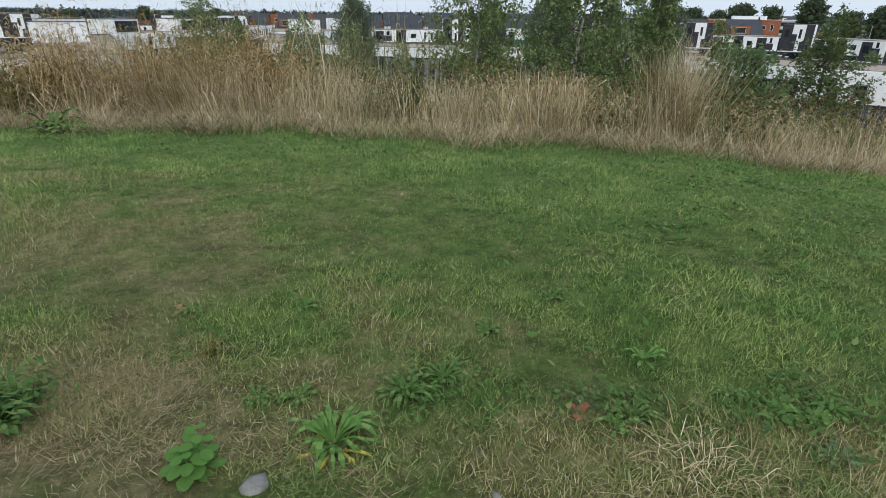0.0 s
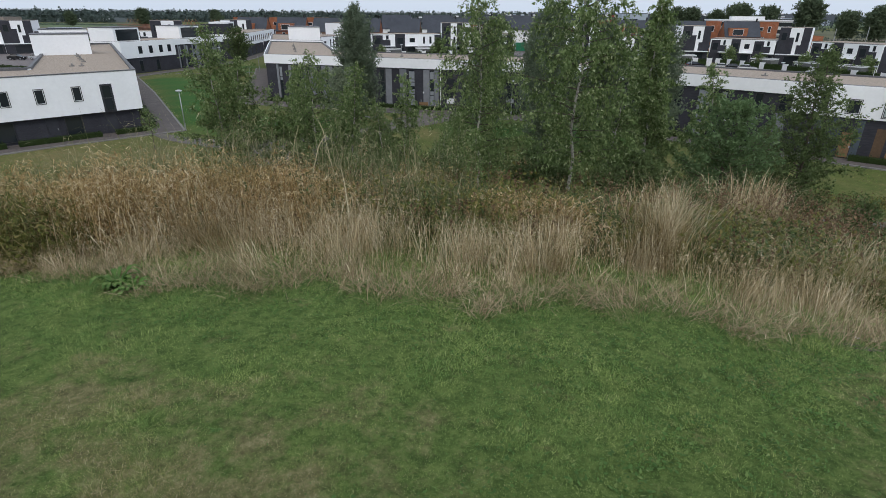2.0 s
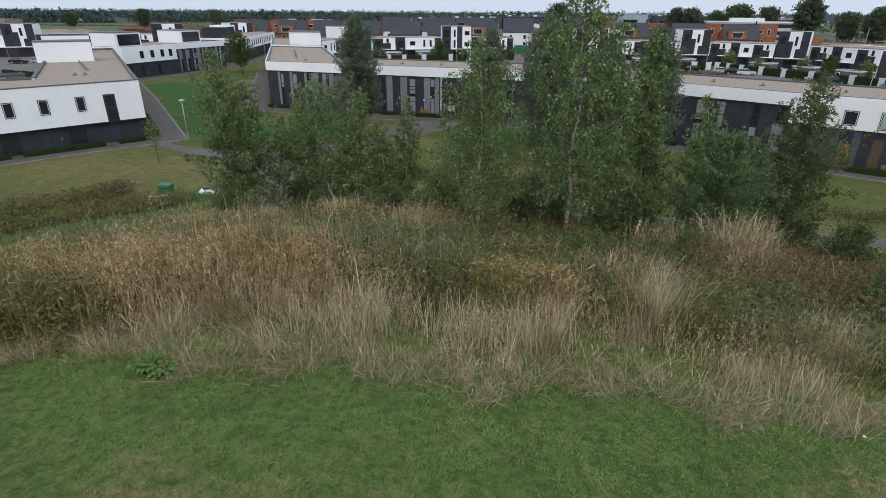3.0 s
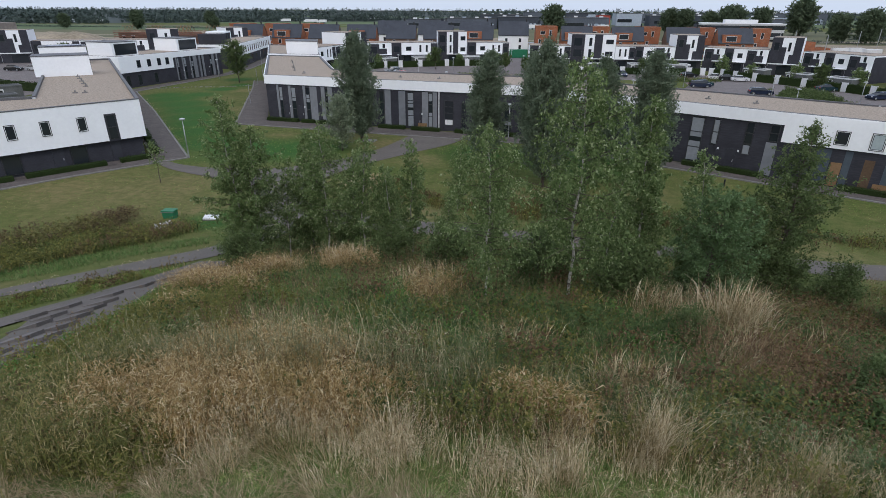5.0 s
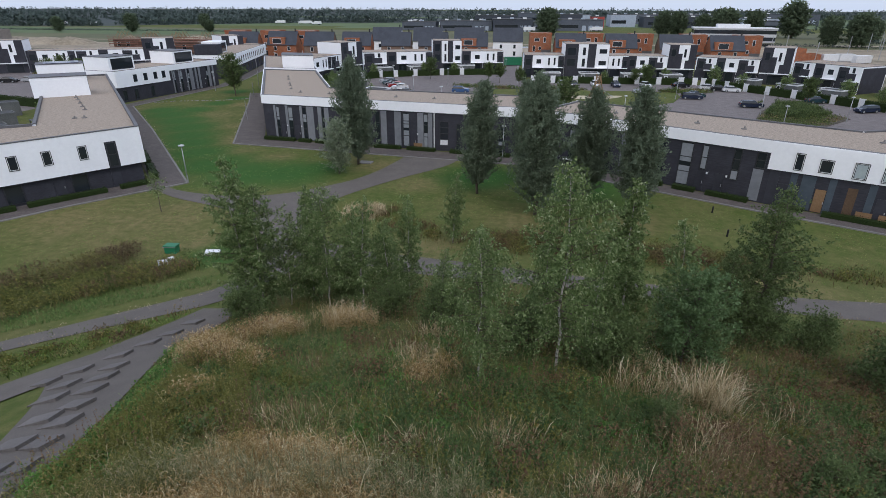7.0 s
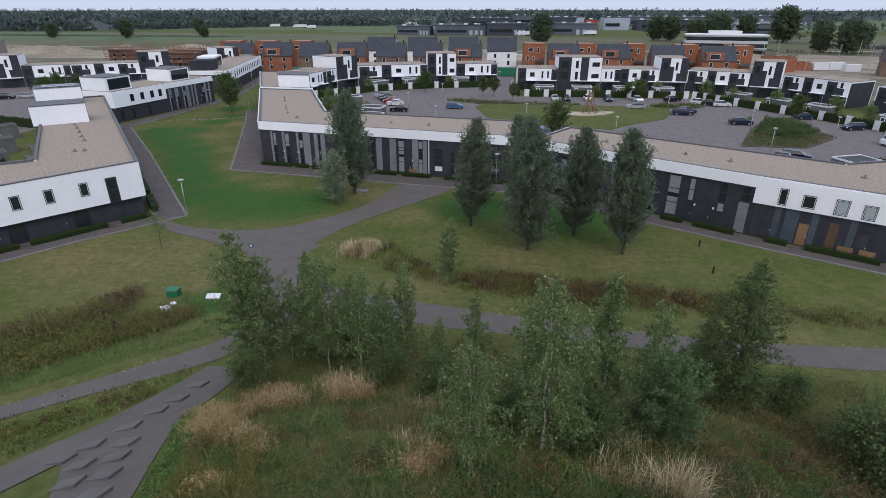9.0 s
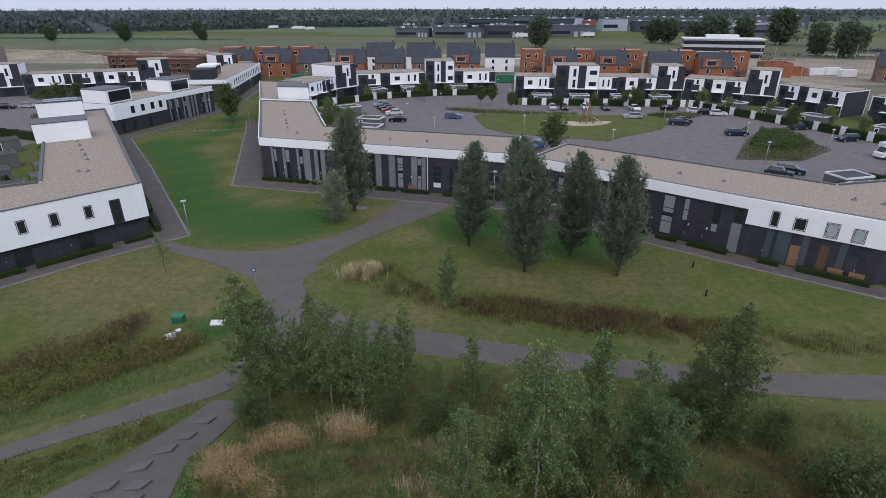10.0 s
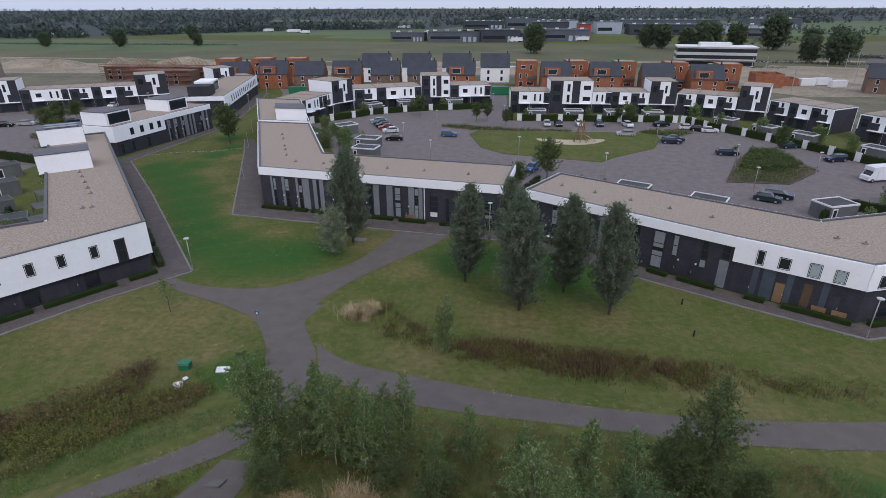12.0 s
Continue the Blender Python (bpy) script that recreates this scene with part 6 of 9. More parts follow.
def clumped(n, spots, r=0.35, flat=0.8):
    """Places gathered round several spots (x, y, share), thick in the middle of each."""
    share = np.array([p[2] for p in spots], float)
    i = rng.choice(len(spots), n, p=share / share.sum())
    c = np.array([p[:2] for p in spots])[i]
    q = rng.normal(0, 1, (n, 2)) * r * np.sqrt(share[i])[:, None]
    return c[:, 0] + q[:, 0], c[:, 1] + q[:, 1] * flat


# the fringe of straw grass along the brow
dry_band(64000, "tall_grass", "tall bleached straw grass at the brow of the hill", M_STRAW, 0.0036, 0.0, 0.14, 0.85, (0.2, 1.9), 0.62, 1.1)
dry_band(32000, "half_dry_grass", "half-dry grass, green at the foot, at the brow of the hill", M_MIXGRASS, 0.0042, 0.0, 0.14, 0.85, (0.2, 1.6), 0.9, 1.0, 2.4)
dry_band(9000, "seeding_grass", "pale seed heads standing over the dry grass", M_STRAW, 0.003, 3.2, 0.3, 1.1, (0.1, 0.8), 0.9, 1.2)
n = 11000
x = rng.uniform(-10, 7, n)
y = edge_y(x) + rng.gamma(1.6, 0.28, n)
tall_grass("tall_grass", x, y, np.full(n, 0.24), M_THATCH, "matted brown dead grass at the foot of the straw", 0.0042, (0.8, 2.4), sway=1.2)
for cx, cy, r, h, n in ((1.62, 6.95, 0.17, 1.3, 900), (1.3, 6.6, 0.2, 0.7, 400), (-0.75, 6.2, 0.3, 0.6, 700), (0.1, 6.2, 0.22, 0.75, 600), (0.2, 7.0, 0.2, 0.75, 300), (-2.2, 6.4, 0.35, 0.7, 700), (-3.6, 6.6, 0.4, 0.75, 700), (4.0, 6.9, 0.3, 0.9, 500), (5.2, 6.4, 0.3, 0.75, 500), (3.1, 6.0, 0.25, 0.5, 400), (2.4, 5.9, 0.3, 0.42, 500)):
    x, y = rng.normal(cx, r, n), rng.normal(cy, r * 0.8, n)
    tall_grass("tall_grass", x, y, np.full(n, h), M_STRAW, "upright tuft of bleached grass", 0.0038, (0.1, 0.8), sway=0.9)
x = rng.uniform(-11, 8, 4000)
y = edge_y(x) + 0.7 + rng.gamma(2.0, 0.6, 4000)
w = wavy(x, y, 1.9, 0.9) * (0.3 + 0.7 * wavy(x, y, 6.3, 1.9))
k = rng.uniform(0, 1, len(x)) < 0.1 + 1.6 * w
x, y, w = x[k], y[k], w[k]
herbs("seeding_grass", x, y, (0.4 + 0.55 * w) * (0.7 + 0.45 * np.clip((-1.2 - x) / 2, 0, 1)), M_STRAW, "fuzzy bleached seed heads over the dry grass", 34, 0.012, 0.22, 1.8, 0.045)
x = rng.uniform(-9, 6, 9000)
y = edge_y(x) + rng.normal(0.02, 0.25, 9000)
tall_grass("long_grass", x, y, np.full(9000, 0.1), M_LONGGREEN, "longer green grass along the edge of the mown lawn", 0.004, (0.3, 1.2))
n = 26000
x = rng.uniform(-7, 5, n)
y = edge_y(x) - 0.02 - rng.gamma(1.7, 0.26, n)
k = rng.uniform(0, 1, n) < 0.25 + 0.9 * wavy(x, y, 2.7, 1.3)
tall_grass("long_grass", x[k], y[k], 0.035 + 0.03 * wavy(x[k], y[k], 4.1, 0.2), M_BRIGHTLEAF, "lush bright green grass before the straw fringe", 0.0052, (0.3, 1.4))
x, y, w = drift([(-2.6, 6.3), (2, 6.2), (7, 6.0), (7.5, 8.4), (2, 9.4), (-2.6, 9.2)], 9000, 1.2, 1.6, 0.25)
tall_grass("half_dry_grass", x, y, 0.35 + 0.45 * w, M_MIXGRASS, "olive and brown grass behind the straw", 0.0055, (0.2, 1.3), sway=0.9)

x, y, w = drift([(-11, 5.4), (-5.6, 5.1), (-5.2, 6.6), (-7.5, 8), (-11, 8.4)], 1500, 1.0, 2.3, 0.25)
herbs("tall_weeds", x, y, 0.35 + 0.45 * w, M_OLIVE, "olive weeds at the edge of the lawn", 24, 0.034, 0.35)

# leafy golden reed behind the fringe, in clumps
x, y = clumped(2700, [(-7.2, 9.2, 0.6), (-6.5, 9.8, 0.9), (-6.0, 8.9, 1.2), (-5.4, 9.6, 1.3), (-4.9, 8.9, 1.2), (-4.4, 9.4, 1.0), (-3.9, 8.9, 0.7), (-6.3, 8.4, 0.8), (-4.6, 8.3, 0.8)], 0.42)
reeds("reed", x, y, 0.8 + 0.22 * wavy(x, y, 3.0, 0.4), M_GOLD, "golden withered reed with arching leaves", 11, 0.13, 0.013)
x, y = clumped(2500, [(-7.4, 7.2, 0.8), (-6.6, 7.8, 1.0), (-6.0, 6.9, 1.0), (-5.3, 7.6, 1.2), (-4.7, 7.0, 1.0), (-4.0, 7.7, 1.2), (-3.4, 7.1, 1.0), (-2.9, 7.8, 0.9), (-6.9, 6.4, 0.7), (-5.4, 6.3, 0.6)], 0.4)
reeds("reed", x, y, np.where(x < -3.2, 1.14, 0.88) * (0.8 + 0.35 * wavy(x, y, 3.4, 2.0)), M_GOLD, "tall leafy reed turning golden at the brow", 10, 0.11, 0.012)
x, y = clumped(1700, [(-10.2, 7.6, 1.0), (-9.4, 7.0, 1.0), (-8.6, 7.8, 1.1), (-8.2, 6.6, 1.0), (-7.4, 6.0, 0.9), (-9.0, 6.0, 0.8), (-6.4, 5.9, 0.6), (-8.0, 8.6, 0.8)], 0.45)
reeds("reed", x, y, 0.95 + 0.35 * wavy(x, y, 2.6, 1.1), M_REEDGREEN, "olive leafy reed at the brow, still half green", 9, 0.14, 0.013)
x, y = clumped(1500, [(-6.6, 8.3, 0.9), (-5.6, 8.2, 1.0), (-4.6, 8.1, 1.2), (-3.7, 8.3, 1.2), (-2.8, 8.4, 1.0), (-2.0, 8.0, 0.8), (-1.2, 8.3, 0.5), (-7.4, 8.6, 0.8), (-8.4, 8.4, 0.6)], 0.42)
reeds("reed", x, y, 1.3 + 0.55 * wavy(x, y, 3.1, 0.6), M_REEDPALE, "tall grey-green reed standing above the withered leaves", 4, 0.16, 0.009)
x, y = clumped(420, [(-8.6, 8.8, 0.8), (-7.6, 8.6, 1.0), (-6.7, 8.7, 1.0), (-5.8, 8.4, 1.0), (-5.0, 8.5, 1.0), (-4.2, 8.3, 1.2), (-3.4, 8.4, 1.2), (-2.6, 8.2, 0.8), (-1.8, 8.3, 0.5)], 0.4)
tall_grass("seeding_grass", x, y, 1.35 + 0.4 * wavy(x, y, 2.7, 1.6), M_REEDPALE, "tall grey-green grass with pale feathery heads", 0.005, (0.05, 0.4), 3.0, sway=0.7)
x, y = clumped(500, [(2.2, 8.0, 0.7), (3.4, 7.6, 0.8), (4.6, 7.4, 0.8), (0.6, 8.3, 0.7), (5.6, 7.2, 0.5)], 0.35)
reeds("reed", x, y, np.full(500, 0.95), M_REEDPALE, "thin grey-green reed among the brambles", 4, 0.14, 0.008)
x, y = clumped(1700, [(-13.3, 19.4, 0.8), (-12.7, 18.2, 0.9), (-11.7, 17.5, 1.0), (-10.4, 17.0, 0.9), (-11.2, 20.2, 0.9), (-10.6, 21.3, 0.8), (-9.9, 20.4, 0.8), (-12.0, 19.0, 0.8), (-10.0, 13.4, 0.5), (-9.2, 16.0, 0.4)], 0.5)
reeds("reed", x, y, 0.75 + 0.4 * wavy(x, y, 2.2, 0.7), M_GOLD, "tan withered reed beside the ramp", 10, 0.15, 0.014)
x, y = clumped(800, [(-7.9, 22.0, 1.0), (-7.2, 21.0, 1.1), (-6.4, 21.2, 0.8), (-3.0, 14.8, 0.6), (-2.3, 15.4, 0.4)], 0.45)
reeds("reed", x, y, 0.8 + 0.4 * wavy(x, y, 2.2, 1.7), M_GOLD, "tan withered reed beside the trees", 9, 0.15, 0.014)
x, y = clumped(420, [(0.1, 7.9, 1.0), (-0.5, 8.2, 0.6), (0.6, 7.5, 0.5)], 0.3)
reeds("reed", x, y, np.full(420, 0.7), M_GOLD, "patch of golden reed at the brow", 8, 0.17)

SLOPE = [(-13, 8.4), (-8, 7.5), (-2, 7.4), (4, 7), (10, 6), (22, 9), (30, 20), (24, 30), (10, 30.3), (-4, 31.3), (-14, 36), (-14.2, 26), (-13.2, 18), (-11.3, 12)]
OLIVE = [(-11.0, 8.6), (-8.0, 7.6), (-6.6, 9), (-7.2, 11.5), (-8.5, 14), (-9.6, 17.2), (-12.4, 17.5), (-11.4, 13)]


def zone(x, y):
    """Which plants rule a stretch of the slope: an uneven field between 0 and 1."""
    return np.clip(0.62 * wavy(x, y, 0.75, 0.9) + 0.3 * wavy(x, y, 2.1, 2.7) + 0.08 * rng.uniform(0, 1, len(x)), 0, 1)


def zoned(poly, n, lo, hi):
    x, y = scatter(poly, n)
    z = zone(x, y)
    k = (z >= lo) & (z < hi)
    k |= rng.uniform(0, 1, len(x)) < 0.06
    x, y = x[k], y[k]
    return x, y, wavy(x, y, 1.9, 4.0) * 0.6 + wavy(x, y, 5.1, 1.0) * 0.4


x, y, w = drift(OLIVE, 5000, 0.7, 0.3, 0.2)
herbs("tall_weeds", x, y, 0.45 + 0.55 * w, M_OLIVE, "olive-yellow flowering weeds beside the ramp", 26, 0.034, 0.35)
x, y, w = zoned(SLOPE, 15000, 0.46, 0.68)
herbs("tall_weeds", x, y, 0.3 + 0.45 * w, M_OLIVE, "olive weeds on the slope", 22, 0.034, 0.35)
x, y, w = zoned(SLOPE, 10000, 0.26, 0.42)
herbs("nettles", x, y, 0.25 + 0.5 * w, M_NETTLE, "dark green nettles and brambles on the slope", 22, 0.045, 0.5, 0, 0.14)
x, y, w = drift([(-1, 8.6), (4, 8), (10, 9.5), (20, 12), (26, 22), (18, 25), (8, 19), (2, 16), (-4, 15), (-3.5, 10.5)], 4500, 0.6, 0.7, 0.3)
herbs("nettles", x, y, 0.3 + 0.5 * w, M_NETTLE, "dark leafy brambles below the brow", 24, 0.042, 0.5, 0, 0.14)
x, y, w = zoned(SLOPE, 9000, 0.0, 0.3)
herbs("tall_weeds", x, y, 0.2 + 0.4 * w, M_DOCK, "bright green herbs on the slope", 18, 0.036, 0.5, 0, 0.1)
x, y, w = zoned(SLOPE, 17000, 0.55, 1.0)
herbs("docks", x, y, 0.6 + 0.5 * w, M_RUSTWEED, "rusty brown seeded docks on the slope", 26, 0.022, 0.5, 1.2, 0.05)
x, y, w = drift([(2.6, 8.8), (6, 9.2), (10, 9.6), (12, 13), (9, 15.5), (5, 13.5), (2.8, 11)], 1300, 0.8, 4.4, 0.3)
herbs("docks", x, y, 0.7 + 0.6 * w, M_RUSTWEED, "tall rusty brown seeded weeds below the brow", 30, 0.022, 0.45, 0.6, 0.09)
x, y = clumped(260, [(3.1, 9.0, 1.0), (3.5, 7.8, 0.9), (2.7, 8.3, 0.6), (4.4, 8.3, 0.6), (5.3, 7.6, 0.4)], 0.3)
herbs("nettles", x, y, np.full(260, 0.45), M_BLUEGREEN, "blue-green leafy plants in the hollow behind the straw", 26, 0.05, 0.5, 0, 0.15)
x, y, w = drift([(6, 8.6), (12, 8.4), (16, 12), (11, 14), (7, 12)], 1500, 0.7, 0.2, 0.3)
herbs("nettles", x, y, 0.6 + 0.5 * w, M_NETTLE, "tall dark green nettles below the brow", 26, 0.05, 0.45, 0, 0.14)
x, y, w = drift([(2.4, 6.8), (9, 5.6), (14, 10), (10, 15), (4, 13), (2.4, 9)], 1300, 0.8, 1.9, 0.35)
herbs("docks", x, y, 0.45 + 0.45 * w, M_RUSTWEED, "rusty brown weeds below the brow", 26, 0.02, 0.5, 1.0, 0.05)
x, y, w = drift([(-10.5, 6.6), (-6.5, 5.9), (-6.2, 6.8), (-9.6, 8.2)], 500, 0.9, 0.4, 0.3)
herbs("docks", x, y, 0.4 + 0.4 * w, M_RUSTWEED, "rusty brown docks at the brow", 24, 0.022, 0.5, 0.8, 0.06)
x, y, w = drift([(-7.6, 6.4), (-1, 7.2), (4, 7.0), (4, 10.5), (-2, 11.5), (-4, 8.6), (-7.6, 8.4)], 2600, 0.9, 3.1, 0.35)
herbs("tall_weeds", x, y, 0.45 + 0.4 * w, M_NETTLE, "tall green weeds among the straw grass", 20, 0.035, 0.35, 0, 0.08)
x, y, w = drift([(-10.9, 7), (-8.8, 6.4), (-8.6, 8.4), (-10.4, 12.0), (-12.0, 15.5), (-13.7, 20), (-13.3, 22), (-12.3, 14.5)], 1500, 0.6, 0.9, 0.12)
herbs("tall_weeds", x, y, 0.25 + 0.25 * w, M_DOCK, "bright green herbs beside the ramp", 20, 0.05, 0.4, 0, 0.12)
x, y, w = drift(SLOPE, 34000, 0.8, 1.1, 0.3)
tall_grass("weeds", x, y, 0.2 + 0.45 * w, M_MIXGRASS, "rank green and brown grass on the slope", 0.0075, (0.4, 1.5), category="weeds", sway=0.9)
x, y = clumped(2800, [(-8.4, 15.2, 1.0), (-5.5, 15.6, 1.2), (-5.9, 11.8, 1.0), (-3.2, 11.9, 1.0), (-3.9, 15.9, 1.0), (-7.2, 13.2, 0.6), (-1.6, 10.2, 0.6), (-6.8, 17.6, 0.8), (-9.4, 18.6, 0.5), (2.8, 8.2, 0.4), (6.0, 8.2, 0.5)], 0.7)
tall_grass("long_grass", x, y, np.full(2800, 0.62), M_LONGGREEN, "long fresh green grass in the hollows of the slope", 0.009, (0.4, 1.5), category="weeds", sway=0.9)
x, y, w = drift([(-9.5, 11), (-3, 10.5), (2, 11), (3, 17), (-3, 20), (-8.5, 19)], 9000, 1.1, 2.6, 0.35)
tall_grass("weeds", x, y, 0.3 + 0.4 * w, M_MIXGRASS, "olive and tan grass in the hollows of the slope", 0.008, (0.4, 1.4), category="weeds", sway=0.9)
x, y, w = drift(SLOPE, 16000, 0.5, 5.0, 0.45)
tall_grass("dry_weeds", x, y, 0.35 + 0.35 * w, M_STRAW, "dry straw grass scattered over the slope", 0.005, (0.2, 1.2), category="weeds")

for cx, cy, r, h, n in ((-7.4, 21.8, 0.6, 1.3, 700), (-10.0, 20.6, 0.5, 1.0, 400), (-3.2, 16.6, 0.45, 0.9, 350), (3.8, 15.5, 0.4, 1.2, 110), (4.6, 15.2, 0.35, 1.3, 120), (5.4, 15.0, 0.4, 1.5, 170), (6.1, 14.9, 0.35, 1.85, 420), (6.5, 14.4, 0.3, 1.7, 240), (5.6, 12.9, 0.7, 1.1, 130), (4.6, 11.2, 0.5, 1.0, 90), (5.0, 11.9, 0.3, 1.4, 80),
                        (1.7, 9.0, 0.3, 0.95, 400), (2.3, 9.3, 0.25, 0.8, 250), (8.3, 16.9, 0.5, 1.0, 120), (5.0, 18.0, 0.5, 1.0, 350), (-6.4, 11.7, 0.6, 0.8, 300), (-12.6, 18.8, 0.5, 0.8, 350), (8.9, 15.0, 0.3, 1.2, 50),
                        (-13.2, 49.0, 0.75, 1.4, 1500), (-12.2, 50.2, 0.5, 1.1, 500), (-3.2, 20.2, 0.5, 0.7, 300), (-2.6, 10.6, 0.4, 0.7, 250), (-0.3, 11.1, 0.4, 0.7, 250)):
    x, y = rng.normal(cx, r, n), rng.normal(cy, r * 0.7, n)
    tall_grass("tall_grass", x, y, np.full(n, h), M_STRAW, "clump of tall dry grass with pale tips", 0.02 if cy > 40 else 0.0065, (0.1, 0.8), 1.8, sway=1.0)


def mounds(poly, n, kinds, label, r=(0.35, 0.9), tall=(0.7, 1.3), leaves=260, size=0.045):
    """Rounded leafy clumps of several plants over the ground, each kind one body."""
    x, y = scatter(poly, n)
    pick = rng.integers(0, len(kinds), len(x))
    for i, mat in enumerate(kinds):
        cx, cy = x[pick == i], y[pick == i]
        if not len(cx):
            continue
        m = len(cx) * leaves
        rr = np.repeat(rng.uniform(*r, len(cx)), leaves)
        hh = rr * np.repeat(rng.uniform(*tall, len(cx)), leaves)
        a = rng.uniform(0, 6.283, m)
        e = np.arcsin(rng.uniform(0.02, 1, m))
        f = rng.uniform(0.72, 1.05, m) * (1 + 0.22 * np.sin(3 * a + np.repeat(rng.uniform(0, 6, len(cx)), leaves)))
        c = on_land(np.repeat(cx, leaves) + rr * np.cos(a) * np.cos(e) * f, np.repeat(cy, leaves) + rr * np.sin(a) * np.cos(e) * f, 0.02)
        c[:, 2] += hh * np.sin(e) * f
        v, fc = leaf_cloud(c, 0.03, 1, size)
        tagged(new("leafy_weeds", np_mesh("leafy_weeds", v, [fc], mat)), label, "weeds", kind="stuff")


mounds([(-9, 10.5), (-2, 9), (4, 8.6), (12, 9), (22, 13), (28, 20), (22, 29), (8, 29), (-6, 29), (-11, 22)], 250, [M_NETTLE, M_OLIVE, M_RUSTWEED, M_OLIVE, M_RUSTWEED, M_ALDER], "mixed mounds of bramble, herbs and docks on the slope")
mounds([(4, 8.4), (12, 8), (24, 14), (27, 22), (16, 24), (8, 17)], 90, [M_ALDER, M_RUSTWEED, M_OLIVE, M_NETTLE, M_RUSTWEED], "dark bramble mounds below the brow", (0.4, 1.0))
mounds([(-11.5, 9), (-8, 9), (-8.4, 13), (-9.8, 17), (-12.6, 17.6), (-12.0, 12.5)], 50, [M_OLIVE, M_DOCK], "olive herbs in clumps beside the ramp", (0.25, 0.55), (0.9, 1.5), 200, 0.035)
x, y, w = drift([(-3.4, 6.9), (2, 6.5), (7, 6.2), (7, 9.5), (-3, 10)], 2000, 1.3, 2.1, 0.4)
herbs("tall_weeds", x, y, 0.6 + 0.4 * w, M_OLIVE, "tall olive weeds behind the straw grass", 22, 0.034, 0.35, 0, 0.08)
x, y, w = drift([(-3.4, 6.4), (2, 6.0), (7, 5.6), (7, 9), (-3, 9.5)], 900, 1.5, 4.1, 0.42)
herbs("docks", x, y, 0.4 + 0.35 * w, M_RUSTWEED, "brown seeded docks among the straw grass", 26, 0.018, 0.5, 1.2, 0.04)

x, y, w = drift([(-9.6, 14), (-4, 12.5), (2, 11), (8, 13), (9, 21), (2, 19), (-3, 21), (-8, 19)], 1800, 0.8, 0.2, 0.38)
herbs("nettles", x, y, 0.14 + 0.2 * w, M_DOCK, "low lush green herbs in the hollows of the slope", 18, 0.05, 0.45, 0, 0.16)
x, y, w = drift([(9, 17), (14, 16), (18, 20), (17.5, 26), (13, 23)], 1000, 0.7, 0.6, 0.3)
herbs("docks", x, y, 0.5 + 0.4 * w, M_RUSTWEED, "brown docks at the foot of the slope", 24, 0.024, 0.5, 0.8, 0.06)

mounds([(-11.3, 7.6), (-9.4, 6.8), (-9.2, 8.6), (-10.0, 10.4), (-11.2, 13), (-12.2, 15.4), (-12.5, 14.6), (-11.7, 10.6)], 70, [M_BRIGHTLEAF, M_BRIGHTLEAF, M_DOCK], "bright green herbs in clumps at the ramp's edge", (0.2, 0.45), (0.7, 1.2), 160, 0.05)
mounds([(-8, 12), (-3, 11), (3, 10), (8, 13), (16, 17), (17, 22), (8, 20), (0, 19), (-7, 19)], 60, [M_BRIGHTLEAF, M_DOCK], "bright green herbs in the hollows of the slope", (0.3, 0.7), (0.4, 0.8), 200, 0.045)

BROWN = [(-14, 49), (-11, 52), (-7, 47.5), (-2, 45.3), (7.5, 44), (17.6, 43.2), (26.7, 41.5), (33, 40.3), (33, 38.8), (25.5, 39), (16, 38.6), (6.7, 38.6), (-1.5, 40.6), (-6.3, 43), (-11, 46)]
VERGE = [(-17.6, 25.6), (-20, 24.4), (-25, 21.2), (-30, 18.6), (-30, 15.5), (-24, 17.2), (-20.5, 20.4), (-18.6, 23)]


def weed_bed(poly, n, label, h, mat, seed, keep):
    x, y = scatter(poly, n)
    x = x + rng.normal(0, 0.6, len(x))
    y = y + rng.normal(0, 0.6, len(x))
    w = wavy(x, y, 0.5, seed) * 0.55 + wavy(x, y, 1.7, seed + 2) * 0.45
    k = rng.uniform(0, 1, len(x)) < np.clip((w - keep - 0.15) * 3, 0.05, 1)
    x, y, w = x[k], y[k], w[k]
    tall_grass("withered_weeds", x, y, h * (0.35 + 0.9 * w), mat, label, 0.04, (0.15, 1.0), category="weeds")
    c = on_land(x[::6], y[::6], 0.12)
    c[:, 2] += rng.uniform(0, 0.8, len(c)) * h
    v, f = leaf_cloud(c, 0.22, 16, 0.05)
    tagged(new("withered_weeds", np_mesh("withered_weeds", v, [f], mat)), label, "weeds", kind="stuff")


DITCH = [(-2, 44.6), (3, 44.0), (8, 43.2), (14, 42.6), (19, 42.2), (19, 39.8), (13, 39.6), (7, 39.8), (1, 41), (-2, 42.4)]
weed_bed(DITCH, 7000, "brown withered weeds along the ditch", 0.75, M_BROWNWEED, 0.5, 0.12)
weed_bed(BROWN, 8000, "thin withered weeds along the ditch", 0.6, M_BROWNWEED, 1.1, 0.3)
weed_bed(BROWN, 4000, "olive weeds along the ditch", 0.5, M_HERB, 2.1, 0.35)
weed_bed(VERGE, 4000, "rank weeds between the two paths", 0.4, M_HERB, 2.5, 0.4)
x, y = scatter(VERGE, 7000)
tall_grass("long_grass", x, y, 0.14 + 0.14 * wavy(x, y, 1.3, 0.2), M_BLADE, "rough yellow-green grass between the paths", 0.02, (0.4, 1.4), sway=1.0)
weed_bed([(-28, 38), (-20, 43), (-19.4, 38.5), (-20.5, 34), (-25, 35)], 3000, "low green herbs by the container", 0.16, M_HERB, 0.2, 0.3)

